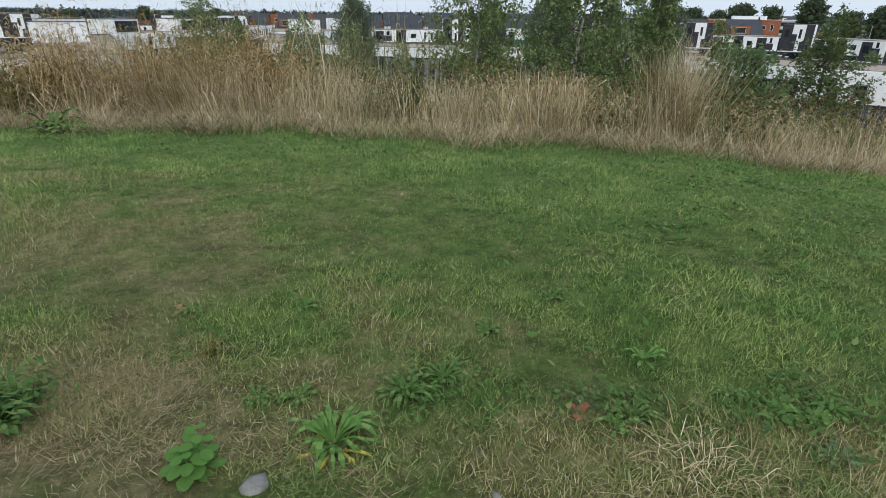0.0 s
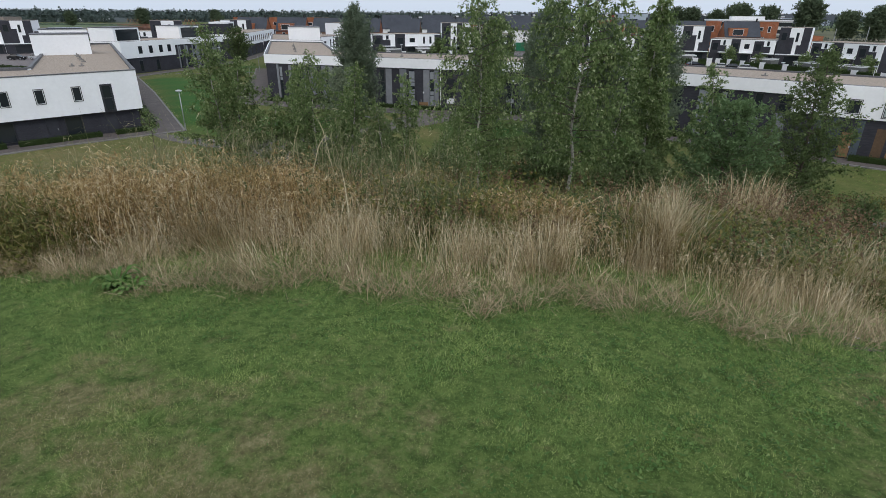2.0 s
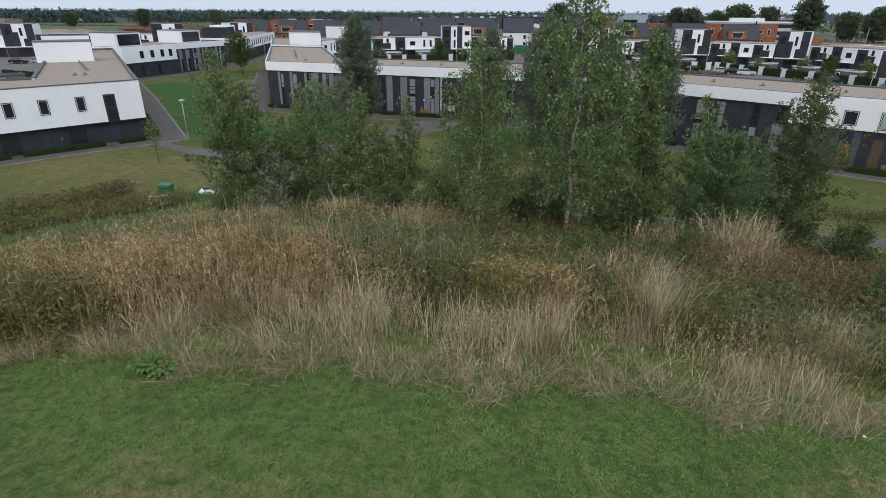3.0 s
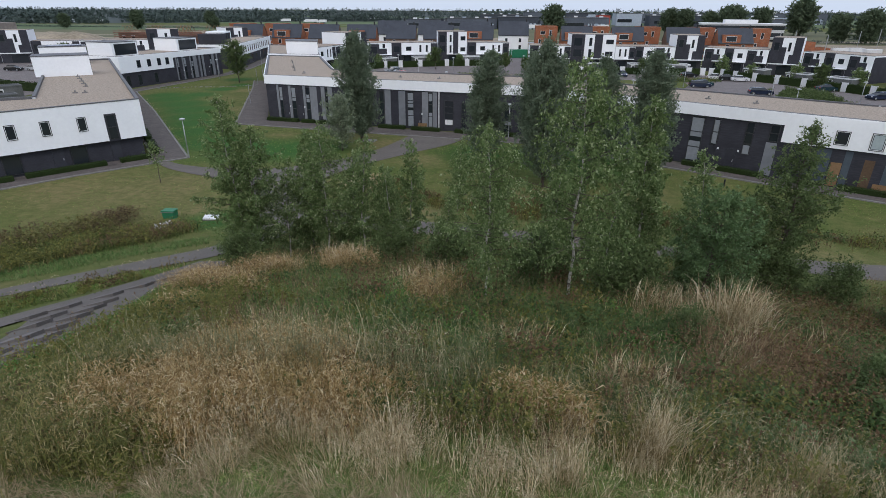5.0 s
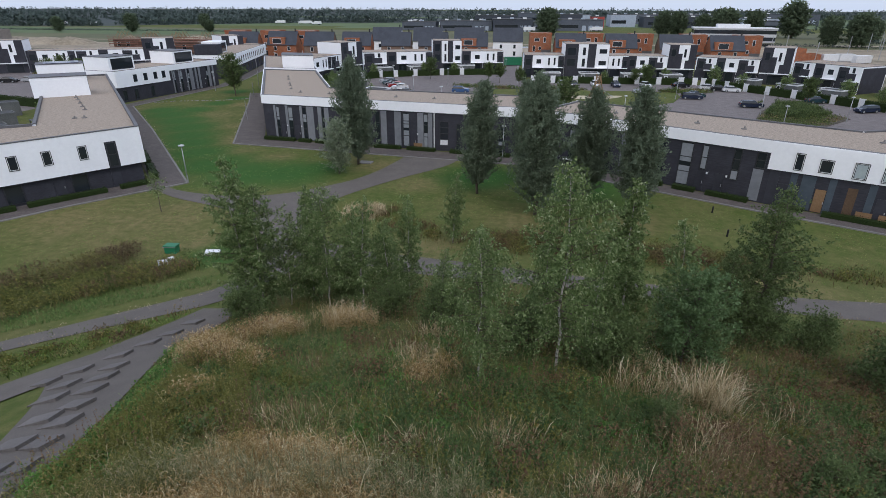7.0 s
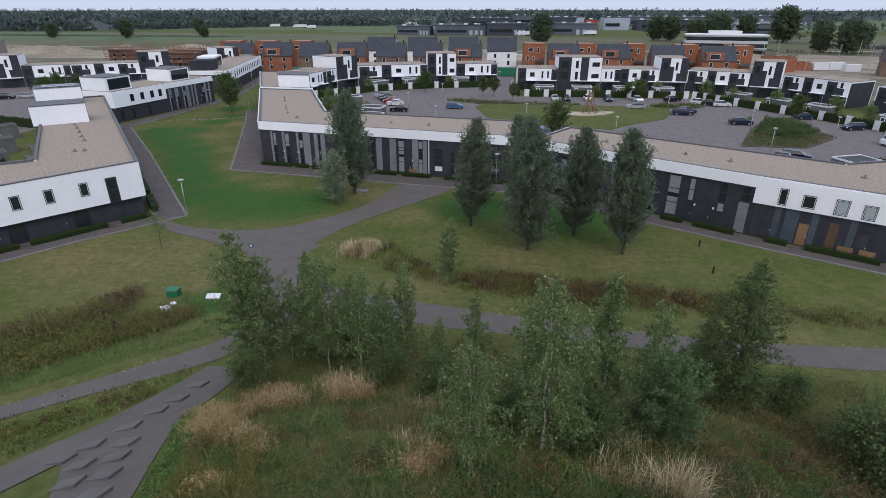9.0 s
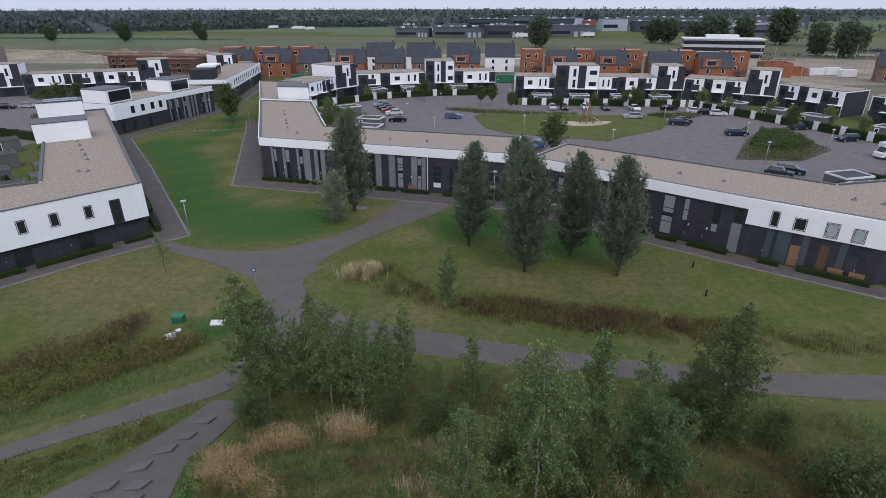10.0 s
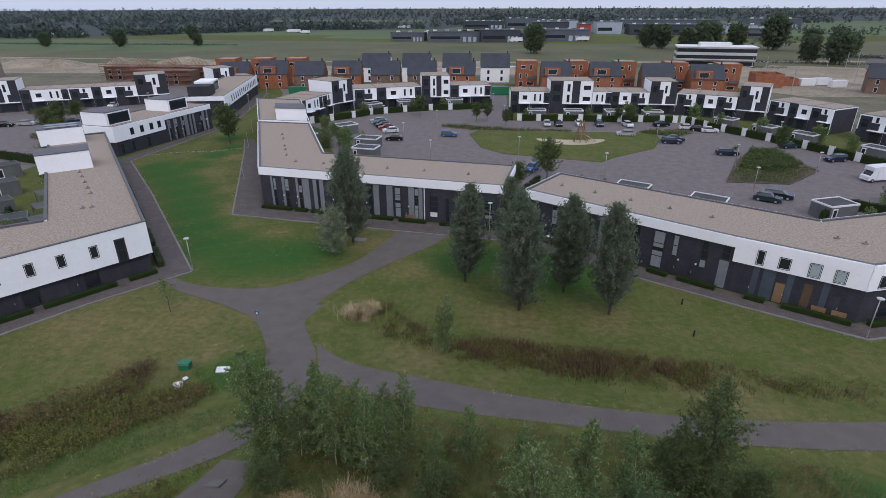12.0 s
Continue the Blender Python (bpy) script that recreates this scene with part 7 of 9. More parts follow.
mounds(DITCH, 60, [M_BROWNWEED, M_RUSTWEED, M_BROWNWEED], "brown clumps of weeds along the ditch", (0.3, 0.8), (0.8, 1.5), 150, 0.06)
mounds(BROWN, 60, [M_RUSTWEED, M_OLIVE, M_HERB, M_GOLDENROD], "brown and olive clumps of weeds along the ditch", (0.3, 0.8), (0.8, 1.5), 150, 0.06)
mounds([p for p in VERGE if p[0] < -18] + [(-18.6, 24.4)], 60, [M_GOLDENROD, M_OLIVE, M_BROWNWEED], "yellow-green clumps of weeds between the paths", (0.25, 0.55), (0.7, 1.2), 120, 0.05)

RAMPSIDE = [(-15.0, 20.6), (-14.4, 18.6), (-13.5, 16.4), (-12.7, 14.3), (-12.0, 12.3), (-11.8, 10.7), (-11.5, 9.2), (-10.3, 8.0), (-10.0, 9.4), (-10.5, 11.2), (-11.1, 13.6), (-12.0, 16.4), (-13.2, 19.0), (-14.2, 21.2)]
mounds([(-11.7, 10.8), (-11.4, 8.6), (-10.2, 7.2), (-9.4, 8.2), (-10.2, 10.4), (-10.9, 12)], 60, [M_BRIGHTLEAF], "thick bright green herbs at the top of the ramp", (0.25, 0.5), (0.8, 1.3), 200, 0.045)
mounds(RAMPSIDE, 120, [M_BRIGHTLEAF, M_DOCK, M_BRIGHTLEAF, M_LONGGREEN], "bright green herbs creeping over the ramp's edge", (0.2, 0.4), (0.5, 0.9), 170, 0.042)
x, y = scatter(RAMPSIDE, 3800)
tall_grass("long_grass", x + rng.normal(0, 0.15, len(x)), y, np.full(len(x), 0.32), M_LONGGREEN, "green grass hanging over the ramp's edge", 0.008, (0.5, 1.6), category="weeds", sway=1.0)

# the bed beside the path: brown docks behind, yellow weeds before them, rough green grass along the path
DOCKS = [(-50, 24), (-38.2, 31.5), (-35.1, 33.6), (-32.5, 35.6), (-31.9, 38.5), (-30.6, 39.5), (-29.2, 37.7), (-29.0, 34.8), (-31.6, 32.2), (-36.4, 29.6), (-48, 21)]
YELLOW = [(-46, 20), (-36.4, 29.6), (-31.6, 32.2), (-28.7, 34.4), (-25, 35.6), (-22.5, 35.5), (-23.4, 32.7), (-26.2, 30.6), (-28.7, 28.4), (-30.8, 26.2), (-42, 19)]
STRIP = [(-42, 19), (-32.9, 25.8), (-26.2, 30.5), (-20.3, 33), (-19.3, 31.0), (-23.8, 27.8), (-26.8, 25.2), (-31.5, 22.6), (-40, 17)]
x, y = scatter(DOCKS, 4200)
x, y = x + rng.normal(0, 0.5, len(x)), y + rng.normal(0, 0.5, len(x))
herbs("docks", x, y, 0.75 + 0.5 * wavy(x, y, 0.8, 0.3), M_BROWNWEED, "tall brown withered docks beside the lawn", 14, 0.075, 0.4, 0.6, 0.16)
x, y = scatter(YELLOW, 5200)
x, y = x + rng.normal(0, 0.5, len(x)), y + rng.normal(0, 0.4, len(x))
k = wavy(x, y, 0.9, 5.0) * 0.6 + wavy(x, y, 2.7, 1.0) * 0.4 > 0.4
x, y = x[k], y[k]
herbs("tall_weeds", x, y, 0.55 + 0.5 * wavy(x, y, 0.9, 1.3), M_GOLDENROD, "yellow-green flowering weeds beside the path", 13, 0.075, 0.4, 0.3, 0.16)
weed_bed(YELLOW, 5000, "withered stalks among the weeds beside the path", 0.6, M_HERB, 1.5, 0.05)
x, y = scatter(YELLOW, 2200)
k = x > -28
herbs("docks", x[k], y[k], np.full(k.sum(), 0.8), M_RUSTWEED, "rusty withered weeds beside the path", 22, 0.045, 0.4, 0.6, 0.14)
x, y = scatter(STRIP, 9000)
tall_grass("long_grass", x, y, 0.14 + 0.2 * wavy(x, y, 1.1, 0.5), M_LONGGREEN, "rough green grass along the path", 0.022, (0.4, 1.4), category="grass", sway=1.0)

EDGES = [[(-59.5, 27.5), (-43.7, 49.3), (-36.0, 58.0), (-57.4, 86.1), (-74.4, 107.2)], [(-39.5, 77.6), (-17, 73.4), (2.4, 69.9), (16.6, 60.8), (37.2, 47.9), (60, 53.6)], [(-53.2, 115), (-39.5, 77.6)],
         [(-16.1, 43.3), (-12, 39.7), (-6.7, 38), (1.8, 35.4), (10.3, 34.2), (19, 34.6), (31.2, 36)], [(-14.2, 37.2), (-4.6, 32.6), (5.7, 31.6), (18.7, 31.4), (28.8, 32.6)], [(-24.1, 47.8), (-21.5, 44.2), (-19.2, 38.2), (-18.2, 34.6)],
         [(-40, 16), (-30, 21.4), (-21.5, 27.2), (-18.1, 30.3)], [(-39, 13.6), (-29, 19.9), (-19.5, 25.4)]]
ex, ey = [], []
for edge in EDGES:
    for p, q in zip(edge[:-1], edge[1:]):
        m = int(length(p, q) * 26)
        f = rng.uniform(0, 1, m)
        ex.append(p[0] + (q[0] - p[0]) * f + rng.normal(0, 0.32, m))
        ey.append(p[1] + (q[1] - p[1]) * f + rng.normal(0, 0.32, m))
x, y = np.concatenate(ex), np.concatenate(ey)
k = wavy(x, y, 0.9, 1.9) > 0.42
x, y = x[k], y[k]
tall_grass("dry_grass", x, y, np.full(len(x), 0.13), M_DRY, "dry unmown grass along kerbs and path edges", 0.03, (0.5, 1.6), sway=1.2)

# roughness of the wider lawns: scattered tufts
x = rng.uniform(-48, 40, 90000)
y = rng.uniform(30, 76, 90000)
r = np.hypot(x + 2, y + 1)
k = (r > 33) & (wavy(x, y, 0.7, 4.0) > 0.35)
for poly in ([(-24.1, 47.8), (-29, 50.4), (-36.5, 53), (-36.4, 55.4), (-24.7, 54.6), (-12.4, 75), (-5, 72), (-12.4, 61), (-18.6, 49.6), (-17.8, 46), (-11.8, 39.6), (2, 35.3), (19, 34.6), (45, 38.5), (45, 34), (18.7, 31.2), (-4.6, 32.4), (-14.5, 38), (-15, 27), (-30, 20), (-30, 21.8), (-18.4, 30.3), (-19.4, 38), (-21.7, 44)],
             [(-64, 27), (-43.7, 49.3), (-36, 58), (-78, 110), (-90, 80)], [(-39.5, 77.6), (2.4, 69.9), (37.2, 47.9), (60, 53), (60, 90), (-40, 90)]):
    k &= ~inside(x, y, poly)
x, y = x[k], y[k]
n = len(x)
me = short_blades("grass_tufts", on_land(x, y), rng.uniform(0.05, 0.15, n), rng.uniform(0.02, 0.05, n), rng.uniform(0.4, 1.6, n), M_BLADE)
tagged(new("grass_tufts", me), "tufts of rough grass on the lawns", "grass", kind="stuff")

# ---- street furniture, cars, gardens ----
def street_lamp(h):
    t = thing("street_lamp", (0, 0, 0), "slim grey steel street lamp with a flat round head", "street lamp", "street lamps")
    part("pole", Geo().tube((0, 0, -0.1), (0, 0, h), 0.065, 0.045, 10), M_STEEL, t, smooth=True)
    part("base_sleeve", Geo().tube((0, 0, -0.02), (0, 0, 0.8), 0.085, 0.08, 10), M_STEEL, t)
    hd = part("head", Geo().tube((0, 0, h), (0, 0, h + 0.1), 0.3, 0.34, 14).tube((0, 0, h + 0.1), (0, 0, h + 0.18), 0.34, 0.1, 14), M_LAMPHEAD, t)
    part("lens", Geo().tube((0, 0, h - 0.03), (0, 0, h), 0.24, 0.26, 14), M_WFRAME, hd)
    return t


LAMP = street_lamp(4.3)
LAMPS = [(-36.0, 58.2), (0.6, 73.3), (37.3, 48.4), (-11.4, 111.4), (-19.5, 128.9), (-12.9, 145.8), (-28.3, 152.6), (7.1, 115.7), (22.7, 102.7), (39.8, 129.5), (50.1, 110.7), (62.9, 105.5), (5.3, 154.5), (46.5, 94.3),
         (-68.6, 131), (-74.3, 170), (-114.5, 138), (-128, 160), (-108, 172), (70, 135), (84, 112), (2.4, 176), (-76, 190)]
for i, (x, y) in enumerate(LAMPS):
    if i == 0:
        LAMP.matrix_basis = pose(x, y, 0)
    else:
        copy_thing(LAMP, pose(x, y, 0, 0, 0, i * 40))


def post(name, x, y, h, r, mat, label, category, group=""):
    z = float(land(x, y))
    t = thing(name, (x, y, z), label, category, group)
    part("shaft", Geo().tube((x, y, z - 0.1), (x, y, z + h - 0.12), r, r, 10), mat, t)
    part("cap", Geo().tube((x, y, z + h - 0.12), (x, y, z + h), r * 1.15, r * 0.8, 10), mat, t)
    return t


for x, y in ((21.4, 53.8), (20.5, 47.5)):
    post("bollard", x, y, 0.7, 0.08, M_BLACK, "black plastic bollard standing on the lawn", "bollard", "bollards on the lawn")
for x, y in ((-54.7, 121.2), (-59.7, 136.1), (-45.3, 96.0)):
    post("marker_post", x, y, 3.4, 0.05, M_STEEL, "thin pale post beside the footway", "post", "thin posts beside the footway")
sign = post("sign_post", -22.7, 45.8, 2.3, 0.04, M_STEEL, "small blue traffic sign on a grey post", "traffic sign")
z0 = float(land(-22.7, 45.8))
part("sign_plate", Geo().tube((-22.7, 45.74, z0 + 2.05), (-22.7, 45.7, z0 + 2.05), 0.22, 0.22, 16), M_CARS["blue"], sign, "round blue plate")
part("sign_bar", Geo().box(-22.78, 45.69, z0 + 1.95, -22.62, 45.697, z0 + 2.15), M_WFRAME, sign, "plain white mark")

# green container and white slabs on the grass
zc = float(land(-26.8, 38.8))
box = thing("grit_bin", (-26.8, 38.8, zc), "green plastic bin with a hinged lid on the grass", "container")
part("body", Geo().prism([(-27.25, 38.5), (-26.3, 38.5), (-26.3, 39.15), (-27.25, 39.15)], zc - 0.1, zc + 0.62), M_GREENBOX, box)
part("lid", Geo().box(-27.3, 38.46, zc + 0.62, -26.25, 39.2, zc + 0.7), M_GREENBOX, box)
part("rim", Geo().box(-27.32, 38.44, zc + 0.57, -26.23, 38.5, zc + 0.62), M_KERB, box)


def loose_slab(x, y, w, d, rz, label, tilt=6, mat=None):
    z = float(land(x, y))
    t = thing("loose_slab", (0, 0, 0), label, "slab")
    part("plate", Geo().box(-w / 2, -d / 2, 0, w / 2, d / 2, 0.09), mat or M_WFRAME, t)
    part("edge", Geo().box(-w / 2 - 0.02, -d / 2 - 0.02, -0.12, w / 2 + 0.02, d / 2 + 0.02, -0.002), M_KERB, t)
    t.matrix_basis = pose(x, y, z + (0.16 if tilt else 0.02), tilt, 3 if tilt else 0, rz)


loose_slab(-23.1, 38.4, 1.1, 0.7, 12, "white board lying flat in the grass")
loose_slab(-25.9, 36.0, 0.75, 0.7, 30, "white board lying in the weeds", 10)
loose_slab(-25.8, 37.0, 0.4, 0.3, 60, "white rubble piece lying in the weeds", 14)
loose_slab(-17.4, 69.1, 1.7, 1.2, -8, "pale concrete manhole cover set in the grass", 0, M_KERB)


def hash_turn(x, y):
    return 9 * math.sin(x * 37 + y * 11)


def wedge(x, y, rz, w, d, h):
    """A concrete slab laid as a shallow wedge on the ramp."""
    z = float(land(x, y)) + 0.03
    g = Geo()
    b = [(-w / 2, -d / 2), (w / 2, -d / 2), (w / 2, d / 2), (-w / 2, d / 2)]
    zs = [0.02, h, h * 0.9, 0.02]
    e = 0.6
    gx = (float(land(x + e, y)) - float(land(x - e, y))) / (2 * e)
    gy = (float(land(x, y + e)) - float(land(x, y - e))) / (2 * e)
    c, s = math.cos(radians(rz)), math.sin(radians(rz))
    low, top = [], []
    for (u, v), k in zip(b, zs):
        px, py = u * c - v * s, u * s + v * c
        low.append((px, py, gx * px + gy * py - 0.08))
        top.append((px, py, gx * px + gy * py + k))
    g.v = low + top
    g.f = [(3, 2, 1, 0), (4, 5, 6, 7)] + [(i, (i + 1) % 4, 4 + (i + 1) % 4, 4 + i) for i in range(4)]
    ob = lone("ramp_slab", g, M_SLAB, "tilted concrete slab set in the asphalt ramp", "slab", group="tilted slabs on the ramp")
    ob.location = (x, y, z)


# two staggered rows up the ramp
RAMP_SLABS = [(-16.5, 23.9), (-16.7, 22.2), (-17.05, 20.9), (-17.45, 19.4), (-16.4, 17.8), (-18.2, 17.9), (-18.8, 16.9), (-15.9, 16.5), (-17.3, 16.2), (-15.3, 15.2), (-16.6, 14.8),
              (-14.7, 13.9), (-14.1, 12.6), (-13.6, 11.3), (-13.1, 10.0), (-12.7, 8.8), (-15.2, 13.0), (-14.6, 11.4), (-13.9, 9.9)]
for x, y in RAMP_SLABS:
    wedge(x, y, hash_turn(x, y) - 4, 1.15, 0.72, 0.16)


# ---- cars ----
def car(colour, label, long=4.3, high=1.46, estate=False):
    t = thing("car", (0, 0, 0), label, "car", "parked cars")
    w, L = 1.76, long
    prof = [(-L / 2, 0.32), (-L / 2 + 0.02, 0.72), (-L / 2 + 0.1, 0.86), (-L / 2 + 0.95, 0.96), (L / 2 - 0.5, 0.98), (L / 2 - 0.05, 0.9), (L / 2, 0.45), (L / 2 - 0.06, 0.26), (-L / 2 + 0.08, 0.24)]
    g = Geo()
    n = len(prof)
    for s, k in ((-1, 0.93), (-1, 1.0), (1, 1.0), (1, 0.93)):
        g.v += [(x * (1 if k == 1 else 0.985), s * w / 2 * k, z if k == 1 else 0.3 + (z - 0.3) * 0.97) for x, z in prof]
    for r in range(3):
        for i in range(n):
            j = (i + 1) % n
            g.f.append((r * n + i, r * n + j, (r + 1) * n + j, (r + 1) * n + i))
    g.f.append(tuple(range(n)))
    g.f.append(tuple(range(4 * n - 1, 3 * n - 1, -1)))
    part("body", g, M_CARS[colour], t, smooth=False)
    back = L / 2 - (0.1 if estate else 0.35)
    a = [(-L / 2 + 1.0, 0.95), (back, 0.95), (back - (0.22 if estate else 0.55), high - 0.08), (-L / 2 + 1.75, high - 0.06)]
    g = Geo()
    g.v = [(x, s * (0.8 if z < 1 else 0.62), z) for s in (-1, 1) for x, z in a]
    g.f = [(0, 1, 2, 3), (7, 6, 5, 4), (0, 4, 5, 1), (1, 5, 6, 2), (2, 6, 7, 3), (3, 7, 4, 0)]
    part("window", g, M_GLASS, t)
    r0, r1 = -L / 2 + 1.7, a[2][0] + 0.05
    part("roof", Geo().prism([(r0, -0.6), (r1, -0.58), (r1, 0.58), (r0, 0.6)], high - 0.1, high), M_CARS[colour], t)
    for x in (-L / 2 + 0.82, L / 2 - 0.8):
        for s in (-1, 1):
            wh = part("wheel", Geo().tube((x, s * (w / 2 - 0.19), 0.31), (x, s * (w / 2 + 0.01), 0.31), 0.31, 0.31, 14), M_BLACK, t)
            part("rim", Geo().tube((x, s * (w / 2 + 0.01), 0.31), (x, s * (w / 2 + 0.02), 0.31), 0.2, 0.17, 10), M_STEEL, wh)
    for s in (-1, 1):
        part("headlight", Geo().box(-L / 2 - 0.01, s * 0.62 - 0.17, 0.62, -L / 2 + 0.1, s * 0.62 + 0.17, 0.76), M_WFRAME, t)
        part("tail_light", Geo().box(L / 2 - 0.09, s * 0.68 - 0.12, 0.72, L / 2 + 0.004, s * 0.68 + 0.12, 0.9), M_REDLAMP, t)
        part("mirror", Geo().box(-L / 2 + 1.5, s * 0.93 - 0.08, 0.95, -L / 2 + 1.62, s * 0.93 + 0.08, 1.08), M_CARS[colour], t)
    return t


CARS = {"white": ("white hatchback parked on the clinker", []), "black": ("black hatchback parked on the clinker", []), "blue": ("light blue car parked on the clinker", []), "navy": ("dark blue estate car parked on the clinker", []),
        "red": ("red hatchback parked on the clinker", []), "silver": ("silver grey car parked on the clinker", []), "teal": ("dark green-grey car parked on the clinker", [])}
for col, x, y, rz in (("silver", -29.6, 150.6, 20), ("teal", -28.4, 147.6, 20), ("black", -27.2, 144.8, 20), ("red", -25.9, 141.8, 20), ("white", -24.2, 138.2, 18), ("black", -21.9, 129.6, 2), ("blue", -8.9, 134.6, 175),
                      ("silver", 16.6, 149.2, 88), ("black", 19.6, 148.9, 92), ("white", 25.3, 150.0, 90), ("navy", 30.5, 149.6, 90), ("white", 37.9, 149.2, 100), ("black", 46.9, 149.8, 190), ("white", 52.4, 146.0, 172), ("black", 54.6, 144.4, 170), ("white", 56.9, 142.9, 172),
                      ("navy", 43.5, 130.2, 174), ("teal", 45.0, 132.4, 176), ("silver", 34.8, 137.8, 0), ("navy", 52.1, 119.8, 172), ("teal", 68.5, 127.2, 192), ("navy", 72.4, 116, 15), ("teal", 46.6, 89.4, 150), ("navy", 49.2, 91.2, 150), ("blue", 9.2, 105.4, 60), ("white", 32.4, 86.6, 150),
                      ("silver", -125.6, 141.8, 190), ("navy", -114.7, 144.9, 200), ("black", -130, 139.5, 190), ("white", -122.3, 192.4, 10), ("white", -120, 171, 100), ("navy", -64, 196, 10), ("silver", -58, 194, 10)):
    CARS[col][1].append((x, y, rz))
for i in range(6):
    CARS[("white", "navy", "black")[i % 3]][1].append((163 + 4.2 * i, 231 + 8.0 * i, 62))
for col, (label, spots) in CARS.items():
    first = car(col, label, 4.5 if col in ("navy", "silver") else 4.15, 1.5 if col in ("teal", "blue") else 1.44, col in ("navy", "blue"))
    for i, (x, y, rz) in enumerate(spots):
        if i == 0:
            first.matrix_basis = pose(x, y, 0.03, 0, 0, rz)
        else:
            copy_thing(first, pose(x, y, 0.03, 0, 0, rz))


def camper(x, y, rz):
    t = thing("camper_van", (0, 0, 0), "white camper van parked at the kerb", "camper van")
    part("body", Geo().prism([(-1.4, -1.05), (3.2, -1.05), (3.2, 1.05), (-1.4, 1.05)], 0.4, 2.9), M_WFRAME, t)
    part("alcove", Geo().prism([(-2.5, -1.0), (-1.4, -1.04), (-1.4, 1.04), (-2.5, 1.0)], 2.1, 2.85), M_WFRAME, t)
    g = Geo()
    g.v = [(a, s * 0.95, z) for s in (-1, 1) for a, z in ((-3.1, 0.4), (-1.4, 0.4), (-1.4, 2.1), (-2.2, 2.1), (-2.75, 1.25), (-3.1, 1.1))]
    g.f = [(0, 1, 2, 3, 4, 5), (11, 10, 9, 8, 7, 6)] + [(i, i + 6, (i + 1) % 6 + 6, (i + 1) % 6) for i in range(6)]
    part("cab", g, M_WFRAME, t)
    part("windscreen", Geo().face([(-2.77, -0.85, 1.28), (-2.77, 0.85, 1.28), (-2.24, 0.8, 2.06), (-2.24, -0.8, 2.06)]), M_GLASS, t)
    for s in (-1, 1):
        part("side_window", Geo().box(0.2, s * 1.052 - 0.01, 1.5, 1.5, s * 1.052 + 0.01, 2.1), M_GLASS, t)
        for a in (-2.2, 1.9):
            wh = part("wheel", Geo().tube((a, s * 0.8, 0.34), (a, s * 1.06, 0.34), 0.34, 0.34, 14), M_BLACK, t)
            part("rim", Geo().tube((a, s * 1.06, 0.34), (a, s * 1.07, 0.34), 0.2, 0.18, 10), M_STEEL, wh)
    t.matrix_basis = pose(x, y, 0.03, 0, 0, rz)


camper(72.2, 102.4, 14)


# ---- hedges, gates and sheds ----
def leafy_box(p, q, w, h, per_m, size, mat_core=None):
    """A hedge's leaves over a dark core, between two points."""
    s = length(p, q)
    n = int(s * per_m)
    u = rng.uniform(0, s, n)
    side = rng.integers(0, 3, n)
    d = np.where(side == 0, -w / 2, np.where(side == 1, w / 2, rng.uniform(-w / 2, w / 2, n)))
    z = np.where(side == 2, h, rng.uniform(0.02, h, n))
    ux, uy = (q[0] - p[0]) / s, (q[1] - p[1]) / s
    c = np.column_stack([p[0] + ux * u + uy * d, p[1] + uy * u - ux * d, z])
    return leaf_cloud_early(c, 0.07, 2, size)


def leaf_cloud_early(c, spread, per, size):
    c = np.repeat(c, per, axis=0) + rng.normal(0, spread, (len(c) * per, 3))
    n = len(c)
    a = rng.normal(0, 1, (n, 3))
    a /= np.linalg.norm(a, axis=1)[:, None]
    b = np.cross(a, rng.normal(0, 1, (n, 3)))
    b /= np.linalg.norm(b, axis=1)[:, None]
    s = (size * rng.uniform(0.6, 1.3, n))[:, None]
    k = (np.arange(n) * 4)[:, None]
    return np.stack([c - a * s, c + b * s * 0.6, c + a * s, c - b * s * 0.6], 1).reshape(-1, 3), k + [0, 1, 2, 3]


def hedge(p, q, w=0.7, h=1.75, per_m=42, size=0.12, label="clipped dark green hedge round a garden", group="garden hedges"):
    t = thing("hedge", (0, 0, 0), label, "hedge", group)
    part("core", Geo().along(p, q, 0, length(p, q), -w * 0.42, w * 0.42, -0.05, h * 0.95), M_HEDGE, t)
    v, f = leafy_box(p, q, w, h, per_m, size)
    ob = new("foliage", np_mesh("foliage", v, [f], M_HEDGE))
    ob.parent = t


def gate(x, y, rz):
    t = thing("garden_gate", (0, 0, 0), "white panel gate in a dark hedge", "gate", "white garden gates")
    part("panel", Geo().box(-0.55, -0.04, 0.05, 0.55, 0.04, 1.95), M_WFRAME, t)
    for s in (-0.6, 0.6):
        part("post", Geo().box(s - 0.06, -0.07, -0.1, s + 0.06, 0.07, 2.0), M_WFRAME, t)
    t.matrix_basis = pose(x, y, 0.02, 0, 0, rz)
    return t


GATE = None
GATES_L = [(-47.6, 148.2), (-43.2, 152.4), (-38.0, 157.0), (-33.9, 162.2), (-29.8, 164.2), (-24.4, 167.2), (-16.8, 170.2), (-10.8, 171.6)]
GATES_R = [(9.6, 155.4), (14.9, 155.4), (20.9, 155.4), (26.5, 155.4), (31.5, 155.3), (37.1, 155.3), (42.8, 155.2), (48.6, 155.1), (52.0, 154.8), (54.1, 154.4), (56.0, 152.1), (57.6, 147.9), (60.5, 143.6), (63.6, 138.9), (66.9, 133.4), (71.6, 126.4), (74.2, 121.0), (76.6, 115.8)]
GATES_F = [(-156, 164), (-150.9, 167.5), (-147.0, 169.5), (-142.1, 171.2), (-133.7, 173.6), (-122, 176), (-109.8, 180)]
